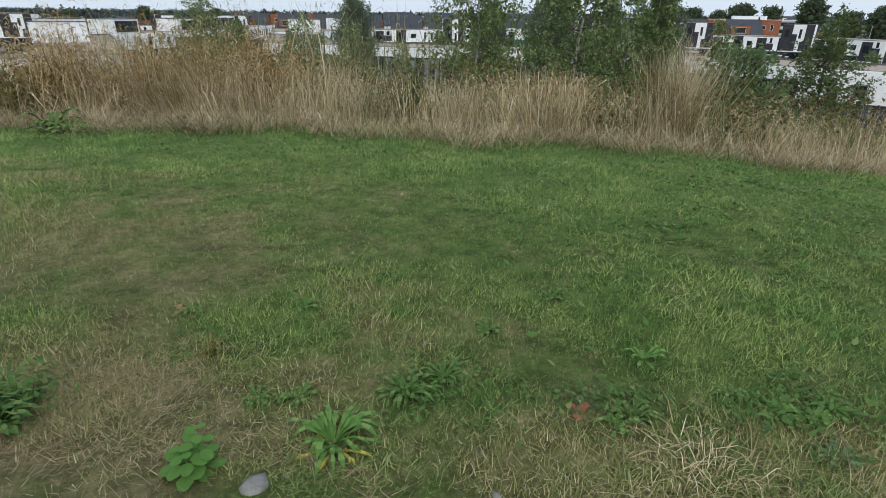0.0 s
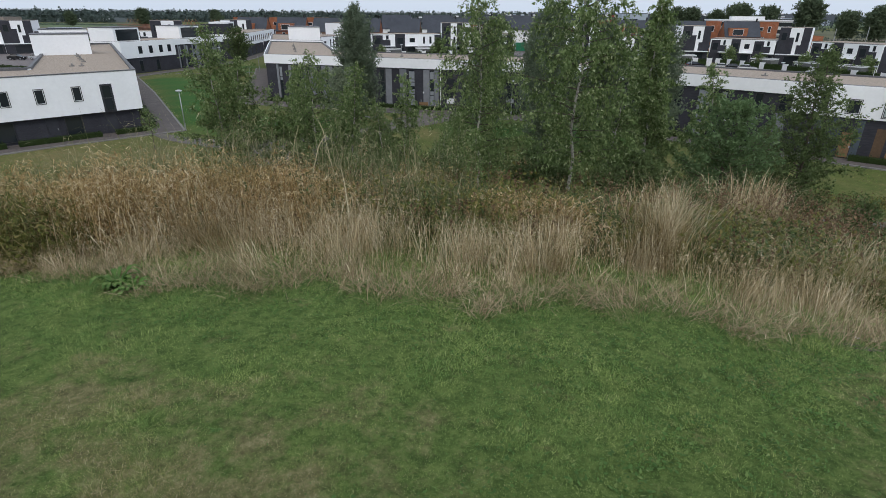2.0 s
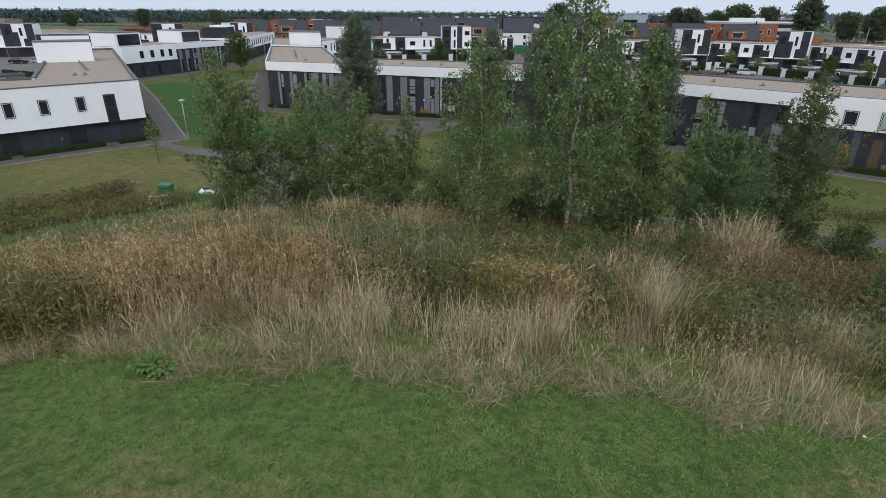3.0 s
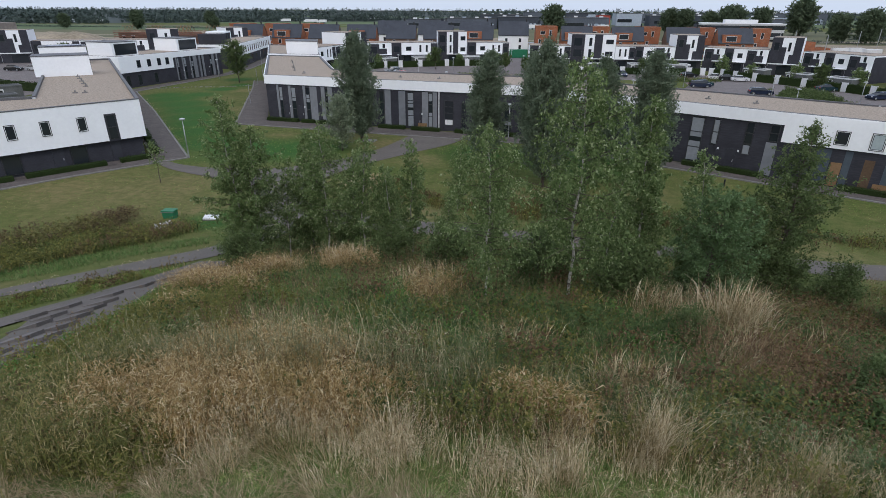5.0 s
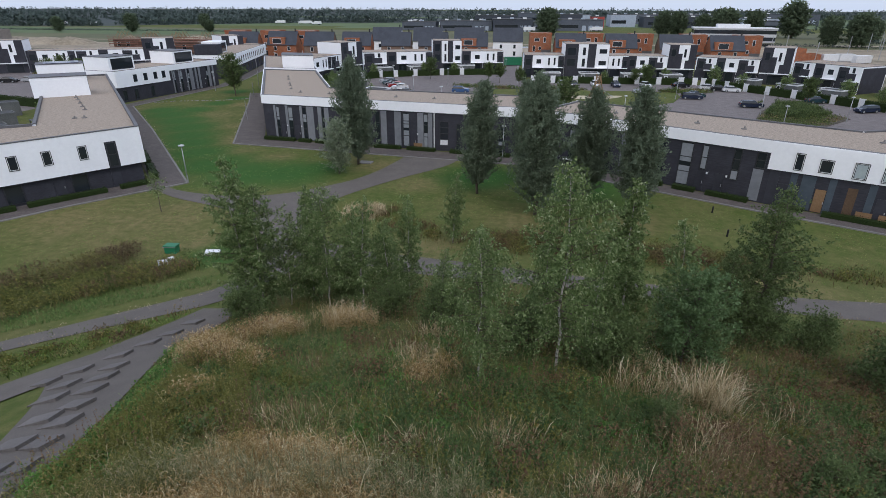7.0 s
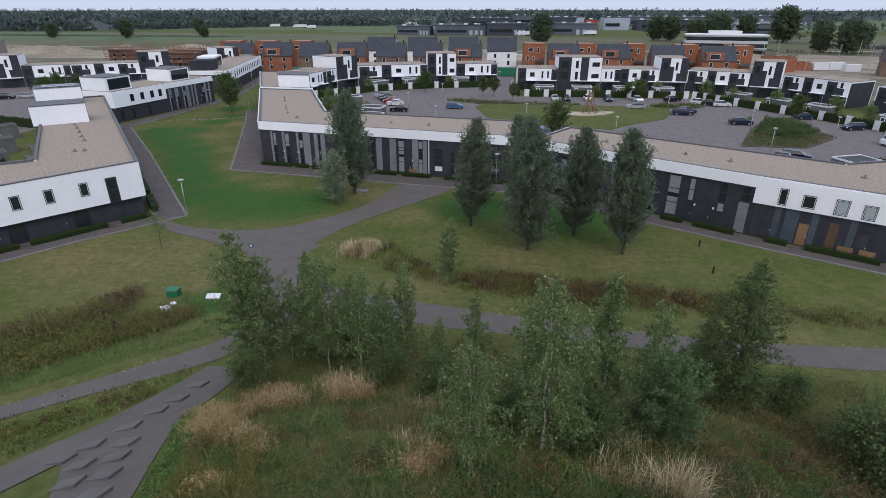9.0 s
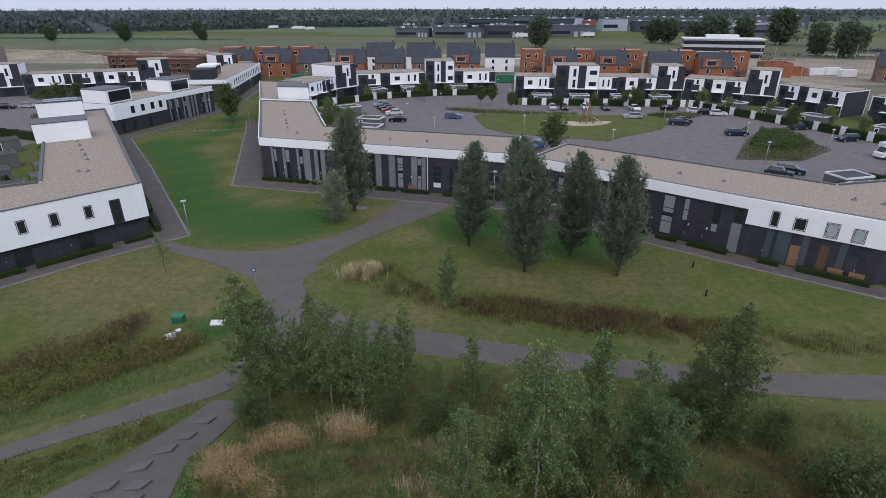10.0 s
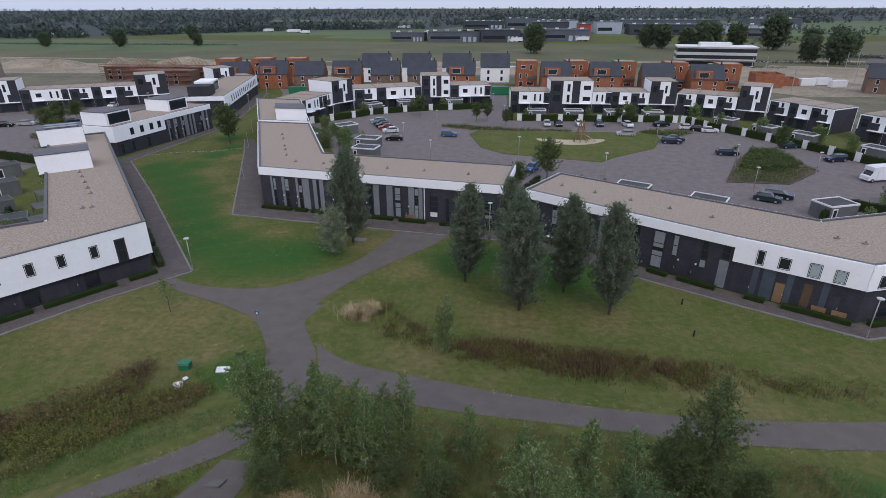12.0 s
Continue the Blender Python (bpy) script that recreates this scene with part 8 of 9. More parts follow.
for line, ends in ((GATES_L, ((-49, 146.6), (0.5, 174.5))), (GATES_R, ((7.6, 155.6), (82, 106)))):
    pts = [ends[0]] + line + [ends[1]]
    for i in range(len(pts) - 1):
        p, q = pts[i], pts[i + 1]
        s = length(p, q)
        if s > 2.2:
            hedge(upright(p, q, 0.7 if i else 0), upright(p, q, s - 0.7))
    for i, (x, y) in enumerate(line):
        a, b = pts[i], pts[i + 2]
        ang = math.degrees(math.atan2(b[1] - a[1], b[0] - a[0]))
        if GATE is None:
            GATE = gate(x, y, ang)
        else:
            copy_thing(GATE, pose(x, y, 0.02, 0, 0, ang))
for i, (x, y) in enumerate(GATES_F):
    copy_thing(GATE, pose(x, y, 0.02, 0, 0, 25))
    if i:
        hedge(GATES_F[i - 1], (x, y), per_m=30, size=0.14)
for p, q in (((0.8, 174.5), (1.8, 181.5)), ((7.4, 155.8), (7.4, 167.4)), ((-105, 108), (-92, 104)), ((-98, 118), (-93, 130)), ((6.2, 88.5), (9.6, 96)), ((2.2, 90), (3.6, 97)), ((50, 80), (58, 86)), ((58, 86), (64, 80))):
    hedge(p, q)


def shed(x, y, rz, w, d, h, label, edge=None):
    t = thing("garden_shed", (0, 0, 0), label, "shed", "garden sheds")
    part("wall", Geo().box(0, 0, -0.05, w, d, h - 0.2), M_SHED, t)
    part("roof", Geo().box(0.14, 0.14, h - 0.2, w - 0.14, d - 0.14, h - 0.06), M_BITUMEN, t, "black bitumen roof")
    g = Geo()
    for a, b in (((0, 0), (w, 0)), ((w, 0), (w, d)), ((w, d), (0, d)), ((0, d), (0, 0))):
        g.along(a, b, 0.002, length(a, b) - 0.002, -0.14, 0.05, h - 0.2, h + 0.05)
    part("roof_rim", g, edge or M_WFRAME, t, "" if edge else "white roof edge")
    dr = part("door", Geo().box(0.4, -0.05, 0.02, 1.3, 0.0, 2.0), M_WFRAME, t, "white door")
    part("door_pane", Geo().box(0.55, -0.06, 0.4, 1.15, -0.05, 1.8), M_GLASS, dr)
    t.matrix_basis = pose(x, y, 0.0, 0, 0, rz)
    return t


SHED = shed(-29.6, 121.0, -12, 5.2, 3.6, 2.4, "grey timber garden shed with a white roof edge")
for x, y, rz in ((-28.4, 112.2, -12), (-36.2, 133.6, 40), (-41.5, 121.5, 65), (51.2, 80.2, 18), (21.5, 89.4, -30), (31.6, 83.4, -32), (38.2, 73.6, -32),
                 (-51.5, 152.2, 45), (-35.5, 165.5, 40), (-12.2, 176.0, 10), (-27.0, 171.5, 20), (12.0, 158.5, 0), (22.5, 158.5, 0), (34.0, 158.5, 0), (44.5, 158.0, 0), (60.5, 151.0, -50), (66.5, 142.0, -57), (71.5, 133.5, -57), (79.5, 120.5, -60)):
    copy_thing(SHED, pose(x, y, 0, 0, 0, rz))
DARKSHED = shed(-62.5, 60.5, 38, 4.2, 3.2, 2.5, "dark grey timber shed behind the terrace", M_SHED)
for x, y, rz in ((-68.5, 66.0, 38), (-76, 72.5, 52), (-83, 82, 52), (-91.5, 92.5, 52)):
    copy_thing(DARKSHED, pose(x, y, 0, 0, 0, rz))


def pergola(x, y, rz, w=5.0, d=3.6, h=2.5):
    """A lean-to roof of spaced dark boards on posts."""
    t = thing("pergola", (0, 0, 0), "dark timber pergola roof behind the terrace", "pergola", "pergolas")
    for px in (0.1, w - 0.1):
        for py in (0.1, d - 0.1):
            part("post", Geo().box(px - 0.06, py - 0.06, -0.1, px + 0.06, py + 0.06, h), M_SHED, t)
    for i in range(14):
        part("board", Geo().box(0, i * d / 14, h, w, i * d / 14 + d / 14 * 0.72, h + 0.06), M_SHED, t)
    t.matrix_basis = pose(x, y, 0, 0, 0, rz)
    return t


PERGOLA = pergola(-58.6, 60.2, 52)
for x, y, rz in ((-62.4, 66.0, 52), (-66.2, 71.5, 52), (-70.5, 77.5, 52)):
    copy_thing(PERGOLA, pose(x, y, 0, 0, 0, rz))
for p, q in (((-60, 57.5), (-73, 74)), ((-66, 58.5), (-80, 76.5)), ((-58.5, 58.2), (-63, 55.4))):
    hedge(p, q, 0.8, 1.9, 40, 0.13)



# garden timber screens behind the first terrace
def screen(p, q, h=1.8):
    t = thing("garden_screen", (p[0], p[1], 0), "grey slatted timber garden screen", "fence", "timber screens")
    s = length(p, q)
    n = int(s / 0.5)
    for i in range(n + 1):
        part("slat", Geo().along(p, q, i * s / n - 0.2, i * s / n + 0.2, -0.02 - 0.02 * (i % 2), 0.02, 0.0, h), M_SHED, t)


for p, q in (((-64, 60), (-60.2, 57.2)), ((-68, 65), (-62, 60.6)), ((-72, 71), (-66, 66)), ((-78, 78), (-71, 73))):
    screen(p, q)


# planters, low hedges and benches before the front terraces
def low_hedge(p, q, h=0.55, w=0.8):
    hedge(p, q, w, h, 55, 0.06, "low clipped hedge before the terrace", "low hedges before the terraces")


E1A = ((-66.6, 25.7), (-40.6, 58.2))
for u0, u1 in ((5.5, 9), (12, 15.5), (18.5, 21.5), (24, 28.5), (29.5, 36.8), (38.2, 41.3)):
    low_hedge(upright(*E1A, u0, 0.75), upright(*E1A, u1, 0.75))
AB = ((-40.6, 58.2), (-77.4, 105.7))
for u0, u1 in ((0.5, 6), (8, 14), (17, 26), (30, 40)):
    low_hedge(upright(*AB, u0, 0.6), upright(*AB, u1, 0.6), 0.8)
MF = ((-36.0, 82.0), (2.6, 74.4))
for u0, u1 in ((0.3, 5.5), (6.2, 8.2), (9.0, 11.5), (14, 17.2), (18.6, 22.6), (23.6, 27.8), (30, 34), (35, 38.5)):
    low_hedge(upright(*MF, u0, 0.9), upright(*MF, u1, 0.9))
RF = ((5.4, 73.0), (27.3, 57.6))
for u0, u1 in ((1, 4), (6, 10), (13.6, 17), (18.2, 20.6), (21.8, 26)):
    low_hedge(upright(*RF, u0, 0.9), upright(*RF, u1, 0.9))
RF2 = ((27.3, 57.6), (37.8, 51.1))
for u0, u1 in ((2.2, 4.2), (5.8, 12.0)):
    low_hedge(upright(*RF2, u0, 0.9), upright(*RF2, u1, 0.9))
RF3 = ((37.8, 51.1), (62, 57.5))
low_hedge(upright(*RF3, 0.8, 0.9), upright(*RF3, 6, 0.9))


def bench(p, q, u):
    x, y = upright(p, q, u, 0.55)
    t = thing("bench", (x, y, 0.06), "pale wooden bench against the wall", "bench")
    part("seat", Geo().along(p, q, u, u + 1.3, 0.3, 0.75, 0.45, 0.52), M_WOOD, t)
    part("backrest", Geo().along(p, q, u, u + 1.3, 0.28, 0.34, 0.55, 0.95), M_WOOD, t)
    for k in (0.05, 1.15):
        part("leg", Geo().along(p, q, u + k, u + k + 0.1, 0.32, 0.72, 0.05, 0.45), M_WOOD, t)


bench(*RF2, 8.4)
bench(*RF2, 10.2)
bench(*MF, 24.4)


def wheelie_bin(x, y, rz):
    t = thing("wheelie_bin", (0, 0, 0), "dark plastic wheelie bin on the footway", "bin")
    part("body", Geo().prism([(-0.26, -0.3), (0.26, -0.3), (0.26, 0.3), (-0.26, 0.3)], 0.06, 0.98), M_BLACK, t)
    part("lid", Geo().box(-0.3, -0.36, 0.98, 0.3, 0.34, 1.07), M_WFRAME, t)
    t.matrix_basis = pose(x, y, 0.06, 0, 0, rz)


wheelie_bin(8.6, 69.6, -35)
wheelie_bin(9.3, 69.1, -35)


# planted island and beds in the car park
def bed(poly, n, h, label, mat, size=0.13):
    x, y = scatter(poly, n)
    c = np.column_stack([x, y, h * (0.3 + 0.7 * wavy(x, y, 0.6)) * rng.uniform(0.2, 1.0, len(x))])
    v, f = leaf_cloud_early(c, 0.22, 9, size)
    tagged(new("planting", np_mesh("planting", v, [f], mat)), label, "planting", kind="stuff")


M_DARKSOIL = surface("dark_garden_soil", (0.05, 0.042, 0.032), (0.1, 0.085, 0.06), coarse=0.6, fine=9)
ISLE = [(44, 99.5), (51.5, 114), (59, 124.5), (64, 122.8), (65, 108), (55, 98.8)]
lone("planted_island", Geo().prism(ISLE, 0.0, 0.14), M_DARKSOIL, "kerbed planting island in the car park", "island", kind="structure")
bed([(50, 109), (59, 123.5), (63.5, 122), (63.8, 112), (56, 106)], 2200, 1.7, "dense green shrubs on the car park island", M_DARKLEAF)
bed([(44.4, 99.9), (50, 110), (64, 110), (64.6, 108.4), (55, 99.2)], 1300, 0.45, "low green and brown ground cover on the island", M_HERB, 0.1)
bed([(54, 122), (50, 119), (52, 122.5), (57, 126)], 200, 0.7, "low shrubs beside a parking bay", M_HERB)
bed([(-3, 141.7), (-12, 146), (-10, 148.2), (8, 143.4), (22, 143), (22, 141.5)], 700, 0.6, "low hedge planting along the green", M_HERB)
bed([(38, 141), (46, 137), (44, 134), (52, 141), (50, 143), (42, 143)], 500, 0.9, "low shrubs beside the car park", M_HERB)
bed([(-96, 122), (-104, 132), (-116, 136), (-112, 126)], 700, 1.2, "green shrubs beside the back street", M_HERB)
bed([(-112, 158), (-124, 162), (-140, 160), (-138, 157), (-124, 156)], 700, 1.6, "green shrubs along the back street", M_HERB)
bed([(16, 94.8), (22, 92), (21, 90.5), (15, 93)], 160, 0.8, "low shrubs behind the terrace", M_HERB)


def play_tower(x, y):
    t = thing("climbing_frame", (x, y, 0.1), "wooden climbing tower with a slide on the sand", "climbing frame")
    for i in range(7):
        a = i * 0.9
        part("beam", Geo().tube((x + 1.8 * math.cos(a), y + 1.6 * math.sin(a), 0.1), (x + 0.5 * math.cos(a + 1.2), y + 0.5 * math.sin(a + 1.2), 4.6 + 0.3 * (i % 3)), 0.11, 0.09, 8), M_WOOD, t)
    part("platform", Geo().box(x - 0.8, y - 0.8, 1.7, x + 0.8, y + 0.8, 1.85), M_WOOD, t)
    part("platform", Geo().box(x - 0.6, y - 0.6, 3.0, x + 0.6, y + 0.6, 3.12), M_WOOD, t)
    g = Geo()
    g.v = [(x + 0.8, y - 0.35, 1.8), (x + 0.8, y + 0.35, 1.8), (x + 3.6, y + 0.35, 0.3), (x + 3.6, y - 0.35, 0.3), (x + 0.8, y - 0.35, 1.7), (x + 0.8, y + 0.35, 1.7), (x + 3.6, y + 0.35, 0.2), (x + 3.6, y - 0.35, 0.2)]
    g.f = [(0, 1, 2, 3), (7, 6, 5, 4), (0, 4, 5, 1), (1, 5, 6, 2), (2, 6, 7, 3), (3, 7, 4, 0)]
    part("slide", g, M_STEEL, t)


play_tower(22.6, 130.6)


# ---- beyond: offices, sheds, building site ----
def office():
    t = thing("office_building", (124, 310, 0), "white three-storey office with long window bands", "building")
    P, Q = (100, 309), (137, 301)
    for i, (z0, z1, d) in enumerate(((0, 3.2, -1.5), (3.2, 6.4, 0), (6.4, 9.4, 0))):
        part("wall", Geo().along(P, Q, 0, length(P, Q), -14, d, z0 + 2.35, z1 + 0.001 * i), M_OFFICE, t)
        part("sill_band", Geo().along(P, Q, 0, length(P, Q), -14.02, d + 0.02, z0 - 0.1, z0 + 0.55), M_OFFICE, t)
        part("window", Geo().along(P, Q, 0.1, length(P, Q) - 0.1, -13.9, d - 0.15, z0 + 0.5, z0 + 2.4), M_GLASS, t)
    part("roof_room", Geo().along(P, Q, 11, 26, -11, -3, 9.3, 11.4), M_WFRAME, t)
    part("parapet", Geo().along(P, Q, -0.3, length(P, Q) + 0.3, -14.3, 0.3, 9.4, 9.8), M_WFRAME, t)


office()


def hall(x, y, w, d, h, mat, label, rz=0, band=None):
    t = thing("industrial_hall", (0, 0, 0), label, "building", "industrial halls")
    part("wall", Geo().box(0, 0, -0.2, w, d, h), mat, t)
    part("roof", Geo().box(-0.3, -0.3, h, w + 0.3, d + 0.3, h + 0.4), M_BITUMEN, t)
    for k in range(int(w / 11)):
        part("roof_unit", Geo().box(4 + k * 11, d * 0.3, h + 0.4, 7 + k * 11, d * 0.3 + 3, h + 1.5), M_INDBLUE if k % 2 else M_WFRAME, t, "pale roof unit")
    part("window_band", Geo().box(w * 0.05, -0.08, h * 0.28, w * 0.62, 0.02, h * 0.55), M_GLASS, t)
    for k in range(3):
        part("dock_door", Geo().box(w * (0.68 + 0.1 * k), -0.1, 0, w * (0.74 + 0.1 * k), 0.02, h * 0.5), M_INDBLUE if band is None else band, t)
    t.matrix_basis = pose(x, y, 0, 0, 0, rz)


hall(-84, 512, 30, 18, 7, M_INDGREY, "open grey steel frame hall under construction", -4)
hall(-50, 505, 45, 30, 8, M_INDGREY, "grey clad industrial hall", 2)
hall(-4, 500, 34, 30, 9.5, M_INDDARK, "dark grey clad industrial hall", 2)
hall(31, 503, 14, 30, 7, M_INDGREY, "low grey office beside the dark hall", 2)
hall(-20, 512, 15, 24, 8, M_INDBLUE, "pale glazed office between the halls", 2)
hall(36, 520, 55, 40, 9, M_INDGREY, "grey clad industrial hall with a glass band", -3)
hall(52, 640, 38, 40, 12, M_INDDARK, "tall dark clad industrial hall", -3)
hall(120, 640, 26, 40, 12, M_INDBLUE, "pale blue clad industrial hall", -4)
hall(96, 610, 12, 30, 10.5, M_INDRED, "red clad industrial building", -4)
hall(150, 620, 90, 40, 10, M_INDDARK, "low dark industrial hall", -6)
hall(170, 760, 120, 50, 11, M_INDGREY, "long grey industrial hall", -6)
hall(255, 640, 40, 30, 9, M_INDBLUE, "pale blue office hall", -8)
hall(240, 560, 36, 24, 8, M_INDGREY, "grey industrial hall beside the oaks", -8)
hall(330, 760, 60, 40, 12, M_INDGREY, "grey clad hall far behind the trees", -8)
hall(-30, 780, 55, 40, 9, M_INDDARK, "long dark distribution hall", 0)
hall(28, 790, 40, 40, 12, M_INDGREY, "grey clad distribution hall", 0)
hall(72, 785, 50, 40, 10, M_INDBLUE, "pale blue distribution hall", 0)
hall(420, 600, 50, 30, 9, M_INDGREY, "grey clad hall beyond the oaks", -15)


def truck(x, y, rz, long=9, label="white lorry on the far road"):
    t = thing("lorry", (0, 0, 0), label, "lorry", "white lorries on the far road")
    part("box", Geo().box(-long / 2 + 2, -1.25, 1.0, long / 2, 1.25, 3.8), M_WFRAME, t)
    part("cab", Geo().prism([(-long / 2, -1.2), (-long / 2 + 1.8, -1.2), (-long / 2 + 1.8, 1.2), (-long / 2, 1.2)], 0.6, 2.9), M_WFRAME, t)
    for a in (-long / 2 + 1, long / 2 - 2, long / 2 - 3.2):
        part("wheel", Geo().tube((a, -1.26, 0.5), (a, 1.26, 0.5), 0.5, 0.5, 10), M_BLACK, t)
    t.matrix_basis = pose(x, y, 0.05, 0, 0, rz)


for x, y, rz, l in ((-470, 590, 5, 18), (-430, 588, 5, 9), (-262, 690, 0, 12), (-225, 672, 0, 16), (-204, 649, 0, 10), (-180, 820, 0, 14), (-110, 790, 0, 16), (-60, 640, 0, 14), (26, 502, 0, 12), (85, 515, 0, 11)):
    truck(x, y, rz, l)


def site_house(x, y, rz):
    t = thing("unfinished_house", (0, 0, 0), "half-built brick house wrapped in rusty scaffolding", "house", "half-built houses")
    part("wall", Geo().box(0, 0, 0, 12.6, 9, 5.6), M_BROWNB, t)
    for z in (2.0, 3.9, 5.7):
        part("scaffold_deck", Geo().box(-1.2, -1.2, z, 12.4, -0.4, z + 0.3), M_SCAFF, t)
        part("scaffold_rail", Geo().box(-1.2, -1.25, z + 0.9, 12.4, -1.2, z + 1.08), M_SCAFF, t)
    for k in range(6):
        part("scaffold_pole", Geo().tube((-1.2 + k * 2.45, -1.22, 0), (-1.2 + k * 2.45, -1.22, 7.3), 0.06, 0.06, 6), M_SCAFF, t)
    for k in range(4):
        u = 0.4 + k * 1.5
        part("rafter", Geo().tube((u, 0, 5.2), (u, 4.5, 8.8), 0.09, 0.09, 5), M_WOOD, t)
        part("rafter", Geo().tube((u, 9, 5.2), (u, 4.5, 8.8), 0.09, 0.09, 5), M_WOOD, t)
    for u in (1.5, 5.5):
        window(t, (0, 0), (10, 0), u, u + 1.6, 0.5, 2.5, frame_mat=M_WFRAME)
        window(t, (0, 0), (10, 0), u, u + 1.6, 3.0, 4.6, frame_mat=M_WFRAME)
    t.matrix_basis = pose(x, y, 0, 0, 0, rz)
    return t


SITE = site_house(-152, 236, 4)
for x, y, rz in ((-139, 236, 4), (-126, 234, 6), (-113, 231, 8), (-165.5, 236, 4), (-132, 221, 5), (-145, 222, 4)):
    copy_thing(SITE, pose(x, y, 0, 0, 0, rz))
t = thing("beige_house", (-226, 235, 0), "unplastered beige brick house shell", "house")
part("wall", Geo().prism([(-240, 228), (-218, 233), (-221, 246), (-243, 241)], -0.1, 9.2), M_BEIGE, t)
window(t, (-240, 228), (-206, 236), 15, 17, 5.8, 7.6)
window(t, (-240, 228), (-206, 236), 5, 7, 5.6, 7.2)


def heap(x, y, r, h, seed):
    k = 14
    rr = random.Random(seed)
    g = Geo()
    for ring, (f, z) in enumerate(((1.0, -0.1), (0.7, 0.45), (0.35, 0.82), (0.06, 1.0))):
        g.v += [(x + r * f * math.cos(a * 2 * math.pi / k) * rr.uniform(0.85, 1.15) * 1.4, y + r * f * math.sin(a * 2 * math.pi / k) * rr.uniform(0.85, 1.15), h * z * rr.uniform(0.9, 1.1)) for a in range(k)]
    for ring in range(3):
        for a in range(k):
            b = (a + 1) % k
            g.f.append((ring * k + a, ring * k + b, (ring + 1) * k + b, (ring + 1) * k + a))
    g.f.append(tuple(range(3 * k, 4 * k)))
    lone("sand_mound", g, M_SOIL, "heap of pale building sand", "sand heap", group="sand heaps", smooth=True)


for i, (x, y, r, h) in enumerate(((-200, 300, 6, 4.2), (-188, 298, 8, 3), (-165, 305, 14, 4), (-250, 300, 16, 3), (-232, 296, 12, 3.4), (-275, 310, 18, 2.6), (-140, 300, 10, 3), (110, 285, 9, 3.4), (122, 282, 8, 2.6), (180, 258, 10, 3), (196, 250, 12, 2.8), (-30, 310, 12, 1.6), (-5, 312, 14, 1.4))):
    heap(x, y, r, h, i)


def container(x, y, rz, mat, label):
    t = thing("site_container", (0, 0, 0), label, "container", "site containers")
    part("body", Geo().box(0, 0, 0.15, 6.05, 2.44, 2.7), mat, t)
    for k in range(10):
        part("rib", Geo().box(0.3 + k * 0.58, -0.05, 0.25, 0.5 + k * 0.58, -0.001, 2.6), mat, t)
    part("roof_edge", Geo().box(-0.04, -0.04, 2.7, 6.09, 2.48, 2.78), mat, t)
    t.matrix_basis = pose(x, y, 0.05, 0, 0, rz)
    return t


container(-71, 198, 10, M_GREENBOX, "dark green site container beside the street")
container(2.4, 202, 5, M_GREENBOX, "green site container at the street's end")
container(-103, 196, 0, M_GREENBOX, "green site container among the houses")
for x, y in ((124, 231), (131, 233), (133, 226)):
    container(x, y, 8, M_WFRAME, "white site cabin on the building land")
field("building_land", [(98, 224), (112, 203), (150, 206), (172, 248), (196, 300), (150, 312), (118, 282), (104, 250)], M_SOIL, "bare sandy building land beside the brick houses", 0.05)
strip("street", [(138, 196), (160, 240), (190, 300), (240, 380)], [(146, 192), (168, 236), (199, 296), (250, 375)], M_ASPHALT, "grey street across the building land", "street", lift=0.09, across=3, step=6.0)


def brick_shell(x, y, rz, w, d, h):
    t = thing("unfinished_house", (0, 0, 0), "low roofless orange brick walls of a house being built", "house", "half-built houses")
    for a, b in (((0, 0), (w, 0)), ((w, 0), (w, d)), ((w, d), (0, d)), ((0, d), (0, 0)), ((w * 0.5, d), (w * 0.5, 0))):
        part("wall", Geo().along(a, b, 0.002, length(a, b) - 0.002, -0.3, 0, -0.1, h), M_ORANGE, t)
    part("floor_slab", Geo().box(0.3, 0.3, -0.1, w - 0.3, d - 0.3, 0.2), M_KERB, t)
    t.matrix_basis = pose(x, y, 0.02, 0, 0, rz)


brick_shell(104, 226, -8, 10, 9, 5.2)
brick_shell(115, 232, -8, 8, 8, 2.8)
copy_thing(GB, pose(137, 213, 0, 0, 0, -25))
copy_thing(GB, pose(152, 214, 0, 0, 0, -25))
for x, y in ((152, 244), (176, 292), (128, 270), (150, 262), (112, 214), (118, 262), (196, 316)):
    post("lamp_post", x, y, 8.0, 0.12, M_STEEL, "slim pale lamp post on the building land", "lamp post", "lamp posts on the building land")

# solar panels and gear on the roofs
t = thing("solar_array", (-80, 101, 9.3), "dark blue solar panels on the roof room", "solar panels")
for k in range(2):
    part("panel", Geo().along(AB[0], AB[1], 53.5 + k * 2.3, 55.4 + k * 2.3, -9.6, -4.2, 9.34, 9.42), M_SOLAR, t)

